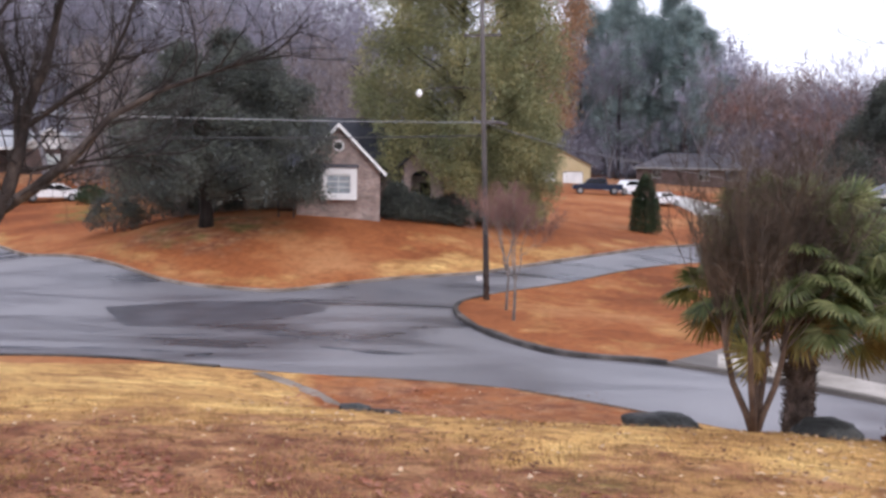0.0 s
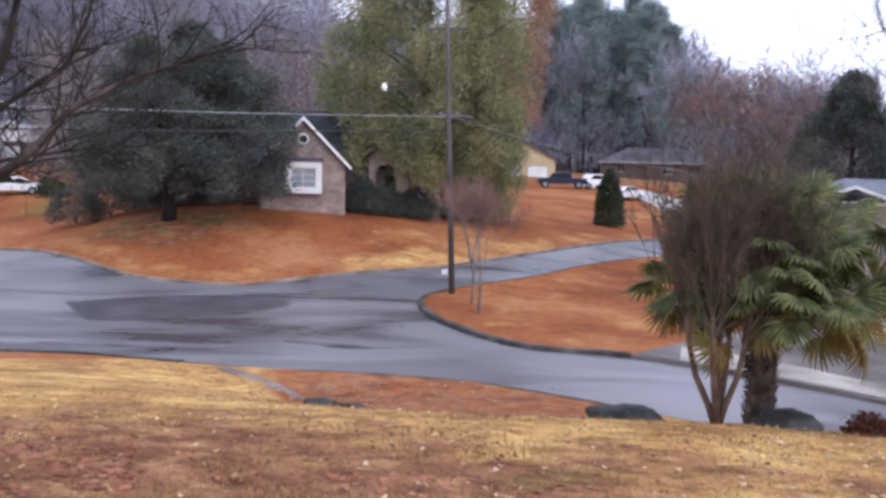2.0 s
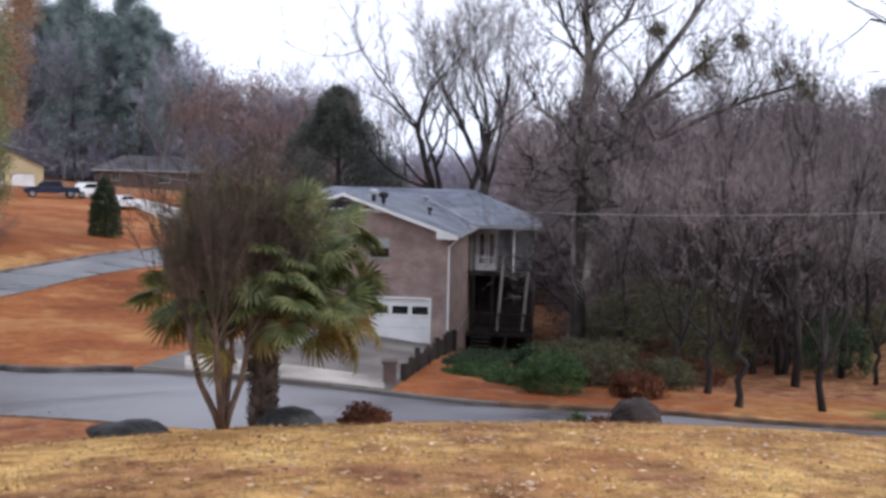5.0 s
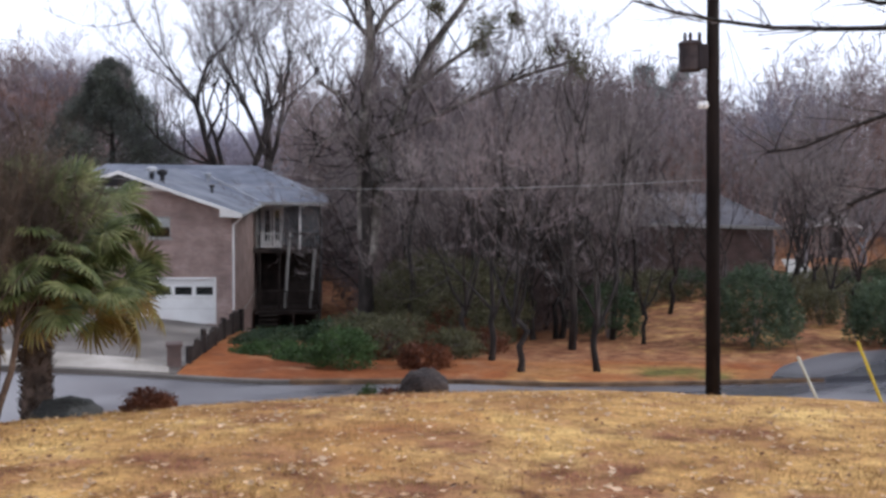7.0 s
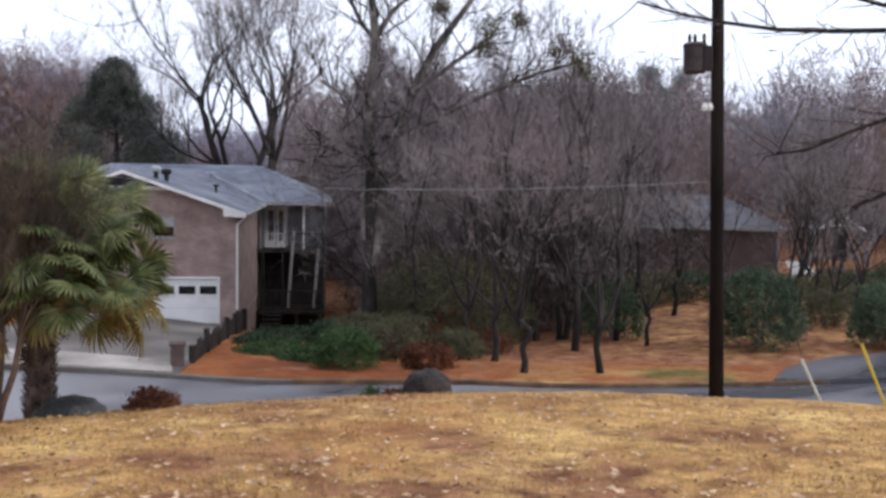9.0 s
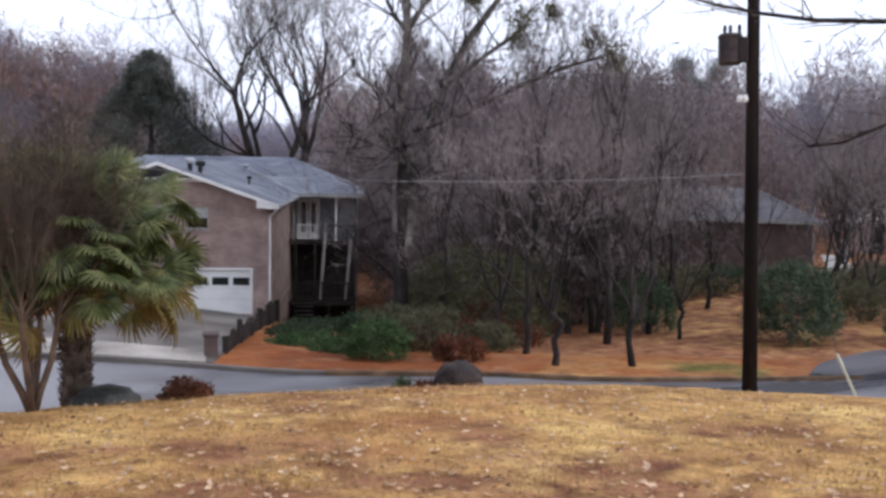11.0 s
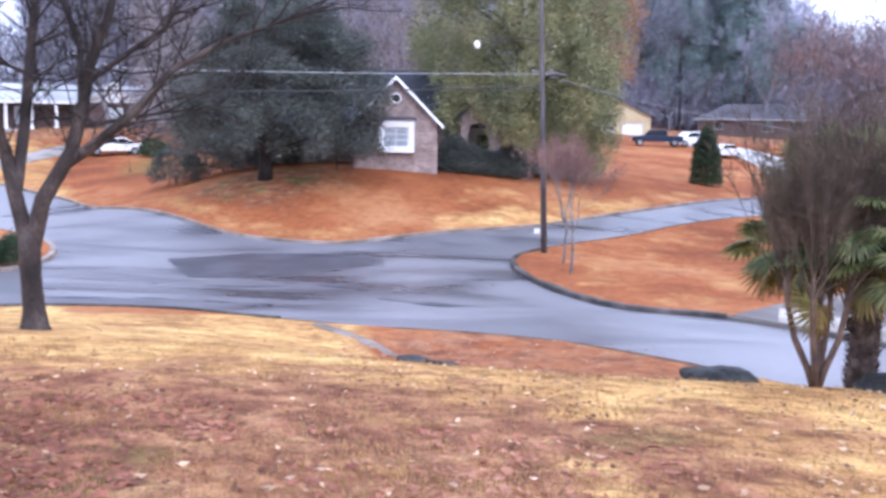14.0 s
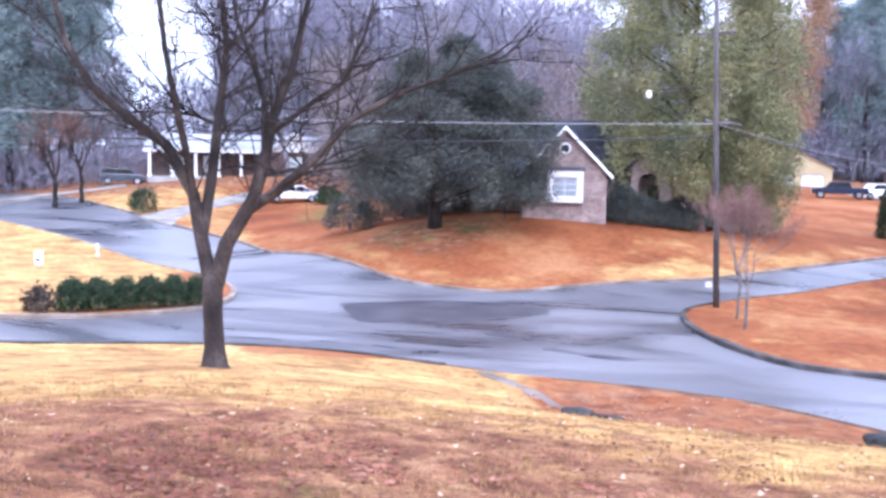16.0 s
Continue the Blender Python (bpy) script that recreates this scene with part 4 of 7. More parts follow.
def garage_house():
    m = pose(*polar(24.41, 45), 0.0, 0, 0, -36.4)
    h = thing("brick_garage_house", "rose-brown brick house with grey shingle roof and white garage door", "house", m)
    W, R = 4.64, 5.12
    base, eave, apex = -1.15, 3.66, 5.42
    slope = (apex - eave) / R
    ew = apex - slope * W - 0.1
    dx0, dx1, dz1 = 0.25, 3.88, 0.82
    wx0, wx1, wz0, wz1 = 1.14, 2.04, 2.58, 3.5
    g = Geo().panel(-W, W, -2.4, ew, 0, 0.25, [(dx0, dx1, base, dz1), (wx0, wx1, wz0, wz1), (-3.6, -2.6, 2.58, 3.5)])
    part("front_wall", g, BRICK_B, h)
    part("gable_wall", Geo().prism([(-W, ew), (W, ew), (0, apex - 0.15)], "y", 0.0, 0.25), BRICK_B, h)
    # pale trim band across the gable's foot and the dark louvre over it
    gz = apex - slope * 1.75 - 0.06
    part("gable_trim", Geo().box(-1.9, -0.06, gz - 0.16, 1.9, -0.003, gz), WHITE, h, "white trim board under the gable")
    part("gable_louvre", Geo().prism([(-1.5, gz + 0.01), (1.5, gz + 0.01), (0, apex - 0.17)], "y", -0.04, -0.003), SHINGLE_DARK, h, "dark louvred gable vent")
    part("side_wall", Geo().box(W - 0.25, 0.25, -4.2, W, 12, ew), BRICK_B, h)
    part("side_wall", Geo().box(-W, 0.25, -2.2, -W + 0.25, 12, ew), BRICK_B, h)
    gable_roof(h, -R, R, -0.55, 15, eave, apex, SHINGLE, t=0.1)
    # slim rake boards with a boxed foot at the eave
    for q in (-1, 1):
        part("rake_board", Geo().prism([(q * R, eave + 0.02), (0, apex + 0.02), (0, apex - 0.12), (q * R, eave - 0.12)], "y", -0.6, -0.553), WHITE, h, "white painted rake board")
    for q in (-1, 1):
        part("eave_box", Geo().prism([(q * R, eave - 0.1), (q * (R - 0.95), eave - 0.1 + slope * 0.95), (q * (R - 0.95), eave - 0.13), (q * R, eave - 0.14)], "y", -0.58, -0.05), WHITE, h, "white boxed eave end")
    part("soffit", Geo().box(W, -0.5, eave - 0.17, R - 0.02, 10.0, eave - 0.14), WHITE, h)
    part("gutter", Geo().box(R - 0.02, -0.5, eave - 0.12, R + 0.08, 9.8, eave - 0.02), GREY_SIDING, h, "grey gutter")
    part("downspout", Geo().tube([(R - 0.05, -0.12, eave - 0.15), (W + 0.06, -0.12, eave - 0.5), (W + 0.06, -0.12, base - 0.4), (W + 0.22, -0.3, base - 0.55)], 0.045, 6), WHITE, h, "white downspout")
    # garage door of sections with a row of lights
    d = part("garage_door", Geo().panel(dx0 + 0.02, dx1 - 0.02, base, dz1 - 0.02, 0.12, 0.17, [(dx0 + 0.12 + 0.9 * i, dx0 + 0.84 + 0.9 * i, 0.1, 0.46) for i in range(4)]), WHITE, h, "white sectional garage door")
    for i in range(4):
        x = dx0 + 0.12 + 0.9 * i
        p = part("pane", Geo().box(x, 0.13, 0.1, x + 0.72, 0.14, 0.46), GLASS, d, "dark glass light")
        p.visible_shadow = False
    for z in (-0.02, -0.5):
        part("section_joint", Geo().box(dx0 + 0.04, 0.113, z - 0.008, dx1 - 0.04, 0.119, z + 0.008), CONCRETE, d)
    g = Geo().panel(dx0 - 0.08, dx1 + 0.06, base, dz1 + 0.06, -0.03, -0.003, [(dx0 + 0.02, dx1 - 0.02, base - 1, dz1 - 0.02)])
    part("door_trim", g, WHITE, h)
    window(h, wx0, wx1, wz0, wz1, 0.05, frame_m=GREY_SIDING, bars=(0, 1), w=0.045, drawn=0.5, cloth=WHITE)
    window(h, -3.6, -2.6, wz0, wz1, 0.05, bars=(0, 1), w=0.06)
    part("window_sill_course", Geo().box(wx0 - 0.08, -0.05, wz0 - 0.17, wx1 + 0.08, -0.003, wz0 - 0.08), BRICK_B, h, "projecting brick sill")
    # Unseen near-black sheet, added so the door panes look into shade.
    part("garage_partition", Geo().box(-W + 0.25, 5.5, base, W - 0.25, 5.6, ew), DARK, h)
    part("garage_floor", Geo().box(-W, 0.25, base - 0.2, W, 12, base - 0.02), CONCRETE, h)
    # cross block behind: hip roof, porch under its front eave
    x0, x1, y0, y1, yr = -8.0, 8.55, 9.9, 20.0, 15.0
    ev, rg, xr = 3.78, 5.62, 4.4
    part("roof_slope", Geo().slab([(x0, y0, ev), (x1, y0, ev), (xr, yr, rg), (x0 + 4, yr, rg)], 0.14), SHINGLE, h)
    part("roof_slope", Geo().slab([(x1, y1, ev), (x0, y1, ev), (x0 + 4, yr, rg), (xr, yr, rg)], 0.14), SHINGLE, h)
    part("roof_slope", Geo().slab([(x1, y0, ev), (x1, y1, ev), (xr, yr + 0.01, rg), (xr, yr - 0.01, rg)], 0.14), SHINGLE, h)
    part("roof_slope", Geo().slab([(x0, y1, ev), (x0, y0, ev), (x0 + 4, yr - 0.01, rg), (x0 + 4, yr + 0.01, rg)], 0.14), SHINGLE, h)
    part("valley_flashing", Geo().tube([(R - 0.1, y0 + 0.1, ev + 0.0), (2.75, 12.4, 4.72), (0.9, 14.6, 5.4)], 0.05, 5), METAL_ROOF, h, "pale metal valley flashing")
    part("fascia", Geo().box(R - 0.2, y0 - 0.04, ev - 0.15, x1, y0 - 0.003, ev - 0.02), GREY_SIDING, h, "pale porch fascia")
    part("porch_ceiling", Geo().box(W, y0, ev - 0.2, x1 - 0.1, 12.0, ev - 0.16), WHITE, h)
    fd = 1.22
    part("porch_wall", Geo().panel(W, 8.1, fd, ev - 0.16, 12.0, 12.2, [(5.0, 6.05, fd, 3.35)]), BLUE_SIDING, h, "blue-grey siding behind the porch")
    part("lower_wall", Geo().box(W, 12.0, -4.2, 8.1, 12.2, fd), DARK_WOOD, h)
    # Added dark sheet behind the french doors, closing the view through the house.
    part("partition", Geo().box(W, 13.2, fd, 8.0, 13.3, ev - 0.2), DARK, h)
    part("rear_wall", Geo().box(-7.5, 19.5, -4.2, 8.1, 19.7, ev), BRICK_B, h)
    part("end_wall", Geo().box(7.9, 12.2, -4.2, 8.1, 19.5, ev), BLUE_SIDING, h)
    part("end_wall", Geo().box(-7.7, 10.2, -4.2, -7.5, 19.7, ev), BRICK_B, h)
    for a in (5.0, 5.54):
        fdoor = part("french_door", Geo().panel(a + 0.01, a + 0.5, fd, 3.33, 12.02, 12.08, [(a + 0.12, a + 0.39, fd + 0.3, 3.2)]), WHITE, h, "white glazed french door")
        p = part("pane", Geo().box(a + 0.12, 12.04, fd + 0.3, a + 0.39, 12.05, 3.2), GLASS, fdoor)
        p.visible_shadow = False
    part("door_surround", Geo().panel(4.9, 6.15, fd, 3.45, 11.95, 11.997, [(5.0, 6.05, fd - 1, 3.35)]), WHITE, h, "white door surround")
    part("porch_floor", Geo().box(W, 10.3, fd - 0.2, 8.2, 12.0, fd), DARK_WOOD, h)
    for x, mt in ((W + 0.2, GREY_SIDING), (7.1, WHITE), (8.15, DARK_WOOD)):
        part("porch_post", Geo().box(x - 0.05, 10.38, fd, x + 0.05, 10.48, ev - 0.16), mt, h)
    part("gutter_elbow", Geo().tube([(7.45, 9.92, ev - 0.15), (7.15, 10.2, ev - 0.4), (7.1, 10.34, ev - 0.8)], 0.035, 6), WHITE, h, "white bent gutter pipe")
    slatted_rail(h, W + 0.4, 6.12, 10.42, fd, fd + 0.85, WHITE, "white porch railing")
    slatted_rail(h, 6.16, 8.15, 10.42, fd, fd + 0.85, DARK_WOOD)
    # lower deck on posts, with leaning props up to the porch
    part("lower_deck", Geo().box(W + 0.1, 9.4, -2.18, 8.2, 12.0, -2.02), DARK_WOOD, h)
    slatted_rail(h, W + 0.3, 8.1, 9.5, -2.02, -0.92, DARK_WOOD)
    for xa, za, xb in ((6.57, 2.17, 6.3), (7.9, 1.25, 7.66)):
        part("deck_prop", Geo().tube([(xa, 10.35, za), (xb, 10.15, -2.05)], 0.085, 6), GREY_SIDING, h, "grey leaning deck prop")
    for x in (4.95, 6.0, 8.1):
        part("deck_post", Geo().box(x - 0.07, 10.3, -4.4, x + 0.07, 10.44, fd - 0.2), DARK_WOOD, h)
    for x in (5.2, 6.8, 8.0):
        part("deck_post", Geo().box(x - 0.07, 9.45, -4.4, x + 0.07, 9.59, -2.18), DARK_WOOD, h)
    for i in range(7):
        part("stair_tread", Geo().box(5.0, 9.1 - 0.26 * i, -2.25 - 0.18 * i, 6.0, 9.38 - 0.26 * i, -2.2 - 0.18 * i), DARK_WOOD, h)
    # vents on the roof
    for x, y, z, q, mt in ((1.0, 1.5, 5.1, 1.0, METAL_ROOF), (1.42, 1.7, 4.98, 1.0, DARK), (2.0, 12.6, 4.8, 0.8, STEEL), (3.1, 5.5, 4.45, 0.6, DARK)):
        v = part("roof_vent", Geo().tube([(x, y, z - 0.4), (x, y, z + 0.28 * q)], 0.1 * q, 10), DARK if mt is METAL_ROOF else mt, h, "metal roof vent")
        part("vent_cap", Geo().tube([(x, y, z + 0.26 * q), (x, y, z + 0.32 * q), (x, y, z + 0.46 * q), (x, y, z + 0.52 * q)], [0.15 * q, 0.22 * q, 0.22 * q, 0.1 * q], 12), mt, v)


def hip_house(name, label, m, w, depth, base, eave, ridge, wall_m, roof_m, wins=(), inset=None, over=0.45, drawn=True):
    h = thing(name, label, "house", m)
    inset = inset if inset is not None else depth / 2
    holes = [(a, b, c, d) for a, b, c, d in wins]
    part("front_wall", Geo().panel(-w / 2, w / 2, base, eave, 0, 0.25, holes), wall_m, h)
    part("rear_wall", Geo().box(-w / 2, depth - 0.25, base, w / 2, depth, eave), wall_m, h)
    for s in (-1, 1):
        x = s * w / 2
        part("side_wall", Geo().box(min(x, x - s * 0.25), 0.25, base, max(x, x - s * 0.25), depth - 0.25, eave), wall_m, h)
    X, Y0, Y1, c, ym = w / 2 + over, -over, depth + over, w / 2 - inset, depth / 2
    part("roof_slope", Geo().slab([(-X, Y0, eave), (X, Y0, eave), (c, ym, ridge), (-c, ym, ridge)], 0.15), roof_m, h)
    part("roof_slope", Geo().slab([(X, Y1, eave), (-X, Y1, eave), (-c, ym, ridge), (c, ym, ridge)], 0.15), roof_m, h)
    for s in (-1, 1):
        q = [(s * X, Y0, eave), (s * X, Y1, eave), (s * c, ym + 0.01, ridge), (s * c, ym - 0.01, ridge)]
        part("roof_slope", Geo().slab(q if s > 0 else q[::-1], 0.15), roof_m, h)
    part("fascia", Geo().panel(-X, X, eave - 0.2, eave - 0.0, Y0 - 0.03, Y0 - 0.002), GREY_SIDING, h, "grey fascia board")
    for a, b, c_, d_ in wins:
        window(h, a, b, c_, d_, 0.05, frame_m=WHITE if drawn else GREY_SIDING, bars=(1, 1), curtain=drawn)
    return h


DARK_BRICK = brick_mat("dark_brown_brick", (0.10, 0.062, 0.055), (0.07, 0.045, 0.042), (0.12, 0.10, 0.095))
gable_house()
garage_house()
hip_house("brick_ranch_house", "dark brown brick ranch house with mauve-grey hip roof", facing(54.8, 62, 0), 12.0, 8.5, -2.0, 2.5, 4.2, DARK_BRICK, SHINGLE_BROWN, [(-4.6, -3.2, 1.1, 2.3)], inset=3.0)
hip_house("far_brick_house", "low dark brick house with a grey-brown hip roof", facing(13.8, 150, 0), 15.5, 9, 4.0, 6.7, 8.9, DARK_BRICK, SHINGLE_BROWN, [(-5.5, -4.2, 5.2, 6.3), (1.0, 2.6, 5.0, 6.3), (4.8, 6.6, 5.0, 6.4)], inset=4.0, drawn=False)
hip_house("woods_house", "low house with a pale roof between bare trees", facing(50, 120, 0), 16, 9, -4, 1.2, 3.0, GREY_SIDING, SHINGLE, [(-3, -1, -0.8, 0.6)])
hip_house("woods_house_right", "brown house half hidden by bare woods", facing(66, 105, 0), 15, 9, -4, 1.0, 3.2, BRICK_B, SHINGLE_BROWN, [(-3, -1.5, -0.6, 0.6)])
hip_house("house_behind_roof", "brown roofed house behind the garage house", facing(33.4, 96, 0), 7, 8, -3, 4.6, 6.2, BRICK_B, SHINGLE_BROWN)


def cream_house():
    h = thing("cream_garage", "cream sided garage wing with two white doors on a far hill", "house", facing(6.6, 140, 3.6))
    g = Geo().panel(-5, 4.2, -0.6, 3.3, 0, 0.25, [(-3.6, -0.6, 0, 2.3), (0.4, 3.2, 0, 2.3)])
    part("front_wall", g, CREAM, h)
    part("gable_wall", Geo().prism([(-5, 3.3), (4.2, 3.3), (-0.4, 5.4)], "y", 0, 0.25), CREAM, h)
    part("side_wall", Geo().box(3.95, 0.25, -0.6, 4.2, 9, 3.3), CREAM, h)
    part("side_wall", Geo().box(-5, 0.25, -0.6, -4.75, 9, 3.3), CREAM, h)
    gable_roof(h, -5.6, 4.8, -0.4, 9.4, 3.1, 5.6, SHINGLE_BROWN)
    for a, b in ((-3.6, -0.6), (0.4, 3.2)):
        part("garage_door", Geo().panel(a + 0.05, b - 0.05, 0, 2.25, 0.1, 0.16), WHITE, h, "white garage door")
    part("rear_wall", Geo().box(-5, 9, -0.6, 4.2, 9.25, 3.3), CREAM, h)


def porch_house():
    h = thing("porch_house", "brick house with a white columned porch and white gable", "house", facing(-24.3, 105, 4.4))
    w = 17.6
    wins = [(-6.8, -5.4, 0.6, 2.2), (-3.4, -2.0, 0.6, 2.2), (3.9, 5.6, 0.7, 2.2)]
    # Darker brick than the side walls, standing for the porch's shade.
    part("front_wall", Geo().panel(-w / 2, w / 2, -0.8, 2.9, 2.4, 2.65, wins), DARK_BRICK, h)
    for s in (-1, 1):
        part("side_wall", Geo().box(s * w / 2 - 0.125, 2.65, -0.8, s * w / 2 + 0.125, 10, 2.9), BRICK_B, h)
    part("rear_wall", Geo().box(-w / 2, 10, -0.8, w / 2, 10.25, 2.9), BRICK_B, h)
    part("roof_slope", Geo().slab([(-w / 2 - 0.4, -0.3, 2.75), (w / 2 + 0.4, -0.3, 2.75), (w / 2 + 0.4, 5.6, 4.5), (-w / 2 - 0.4, 5.6, 4.5)], 0.15), METAL_ROOF, h, "pale wet metal roof")
    part("roof_slope", Geo().slab([(w / 2 + 0.4, 11, 2.75), (-w / 2 - 0.4, 11, 2.75), (-w / 2 - 0.4, 5.6, 4.5), (w / 2 + 0.4, 5.6, 4.5)], 0.15), METAL_ROOF, h)
    part("fascia", Geo().box(-w / 2 - 0.4, -0.36, 2.5, 3.2, -0.31, 2.78), WHITE, h, "white porch fascia")
    part("porch_floor", Geo().box(-w / 2, -0.2, -0.6, 3.2, 2.4, 0.05), CONCRETE, h)
    for i in range(6):
        x = -w / 2 + 0.2 + i * 2.25
        c = part("column", Geo().box(x - 0.14, -0.1, 0.05, x + 0.14, 0.18, 2.55), WHITE, h, "square white porch column", bevel=0.015)
        part("base", Geo().box(x - 0.22, -0.18, 0.05, x + 0.22, 0.26, 0.25), WHITE, c)
    # white gable wing
    g = Geo().panel(3.2, 8.2, -0.8, 2.7, -0.6, -0.35, [(4.9, 6.5, 0.7, 2.2)])
    part("wing_wall", g, DARK_BRICK, h)
    part("wing_gable", Geo().prism([(3.2, 2.7), (8.2, 2.7), (5.7, 4.5)], "y", -0.62, -0.35), WHITE, h, "white sided gable")
    gable_roof(h, 2.8, 8.6, -1.0, 6, 2.6, 4.75, METAL_ROOF, trim=WHITE)
    window(h, 4.9, 6.5, 0.7, 2.2, -0.55, bars=(1, 1))
    for a, b, c_, d_ in wins[:2]:
        window(h, a, b, c_, d_, 2.45, bars=(1, 1))


def brick_shed():
    x, y = polar(63.5, 80)
    h = thing("brick_shed", "small red brick shed with white gable trim", "shed", pose(x, y, ground_z(x, y), 0, 0, -52))
    part("wall", Geo().panel(-1.6, 1.6, -0.5, 2.3, 0, 0.2, [(-0.5, 0.5, 0, 2.0)]), BRICK_B, h)
    part("wall", Geo().box(-1.6, 0.2, -0.5, -1.4, 3, 2.3), BRICK_B, h)
    part("wall", Geo().box(1.4, 0.2, -0.5, 1.6, 3, 2.3), BRICK_B, h)
    part("wall", Geo().box(-1.6, 3, -0.5, 1.6, 3.2, 2.3), BRICK_B, h)
    part("gable", Geo().prism([(-1.6, 2.3), (1.6, 2.3), (0, 3.2)], "y", 0, 0.2), WHITE, h, "white gable board")
    gable_roof(h, -1.95, 1.95, -0.3, 3.5, 2.2, 3.35, SHINGLE_BROWN, trim=WHITE)
    part("door", Geo().box(-0.48, 0.05, 0, 0.48, 0.1, 1.98), DARK_WOOD, h, "dark plank door")


cream_house()
porch_house()
brick_shed()


# ---- parked vehicles ----
CAR_WHITE = mat("white_car_paint", [(0.7, 0.71, 0.72), (0.78, 0.79, 0.8)], 1, 5, 0.2, 0, vary=0.02, spec=0.6)
CAR_BLUE = mat("dark_blue_car_paint", [(0.008, 0.014, 0.035), (0.014, 0.022, 0.05)], 1, 5, 0.2, 0, vary=0.02, spec=0.6)
CAR_SLATE = mat("slate_blue_car_paint", [(0.028, 0.036, 0.052), (0.048, 0.06, 0.08)], 1, 5, 0.25, 0, vary=0.02, spec=0.6)
RUBBER = mat("tyre_rubber", [(0.012, 0.012, 0.012), (0.025, 0.025, 0.025)], 3, 20, 0.9, 0.2)
CARGLASS = mat("tinted_car_glass", [(0.01, 0.012, 0.015), (0.02, 0.023, 0.027)], 1, 4, 0.08, 0, spec=0.7)
RED_LENS = mat("red_lamp_lens", [(0.25, 0.01, 0.01), (0.35, 0.02, 0.02)], 1, 4, 0.2, 0)
BODIES = {
    "sedan": ([(-2.35, 0.35), (-2.4, 0.75), (-1.7, 0.95), (-1.05, 0.98), (1.5, 1.0), (2.2, 0.98), (2.38, 0.7), (2.35, 0.35)], [(-1.15, 0.96), (-0.45, 1.42), (0.75, 1.44), (1.6, 0.98)], 0.33),
    "suv": ([(-2.3, 0.42), (-2.35, 0.9), (-1.3, 1.08), (2.2, 1.1), (2.33, 0.8), (2.3, 0.42)], [(-1.35, 1.06), (-0.7, 1.68), (1.8, 1.7), (2.2, 1.08)], 0.38),
    "pickup": ([(-2.75, 0.5), (-2.8, 1.0), (-1.6, 1.18), (2.75, 1.15), (2.8, 0.7), (2.75, 0.5)], [(-1.5, 1.16), (-0.9, 1.78), (0.9, 1.8), (1.15, 1.16)], 0.4),
}


def car(kind, paint, label, bearing, d, turn, lift=0.0):
    x, y = polar(bearing, d)
    c = thing("parked_" + kind, label, "car", pose(x, y, ground_z(x, y) + lift, 0, 0, -bearing + turn))
    low, cab, wr = BODIES[kind]
    part("body", Geo().prism(low, "y", -0.88, 0.88), paint, c, bevel=0.06)
    part("cabin", Geo().prism(cab, "y", -0.72, 0.72), paint, c, bevel=0.05)
    ins = [(cab[0][0] + 0.22, cab[0][1] + 0.06), (cab[1][0] + 0.1, cab[1][1] - 0.09), (cab[2][0] - 0.1, cab[2][1] - 0.09), (cab[3][0] - 0.25, cab[3][1] + 0.06)]
    for s in (-1, 1):
        mid = (ins[1][0] + ins[2][0]) / 2
        for k in range(2):
            q = [ins[0], ins[1], (mid - 0.04, ins[1][1]), (mid - 0.04, ins[0][1])] if k == 0 else [(mid + 0.04, ins[0][1]), (mid + 0.04, ins[1][1]), ins[2], ins[3]]
            part("side_window", Geo().prism(q, "y", s * 0.722, s * 0.735), CARGLASS, c, "tinted side window")
    for a, b in ((cab[0], cab[1]), (cab[3], cab[2])):
        nx = 0.02 if b[0] < a[0] else -0.02
        part("windscreen", Geo().add([(a[0] + (b[0] - a[0]) * f - nx * 1.2, yy, a[1] + (b[1] - a[1]) * f + 0.015) for f, w_ in ((0.12, 0.66), (0.9, 0.6)) for yy in (-w_, w_)], [(0, 1, 3, 2)]), CARGLASS, c)
    x0, x1 = low[0][0], low[-1][0]
    for wx in (x0 + 0.85, x1 - 0.9):
        for s in (-1, 1):
            w = part("wheel", Geo().tube([(wx, s * 0.72, wr), (wx, s * 0.9, wr)], wr, 16), RUBBER, c, "black tyre")
            part("rim", Geo().tube([(wx, s * 0.895, wr), (wx, s * 0.915, wr)], wr * 0.62, 12), STEEL, w, "pale wheel rim")
    for s in (-1, 1):
        part("headlight", Geo().box(x0 - 0.03, s * 0.62 - 0.18, 0.62, x0 + 0.08, s * 0.62 + 0.18, 0.78), LENS, c, "clear headlight")
        part("tail_light", Geo().box(x1 - 0.06, s * 0.68 - 0.14, 0.75, x1 + 0.04, s * 0.68 + 0.14, 0.92), RED_LENS, c, "red tail light")
    return c


car("sedan", CAR_WHITE, "white sedan parked beside the rust-coloured lawn", -21.2, 87, 8)
car("suv", CAR_SLATE, "slate blue estate car parked at the porch", -30.4, 107, 180)
car("pickup", CAR_BLUE, "dark blue pickup parked before the cream garage", 8.7, 114, 5)
car("suv", CAR_WHITE, "white hatchback parked behind the pickup", 10.5, 116, 40)
car("sedan", CAR_WHITE, "white sedan parked on the far driveway", 12.2, 104, 50)


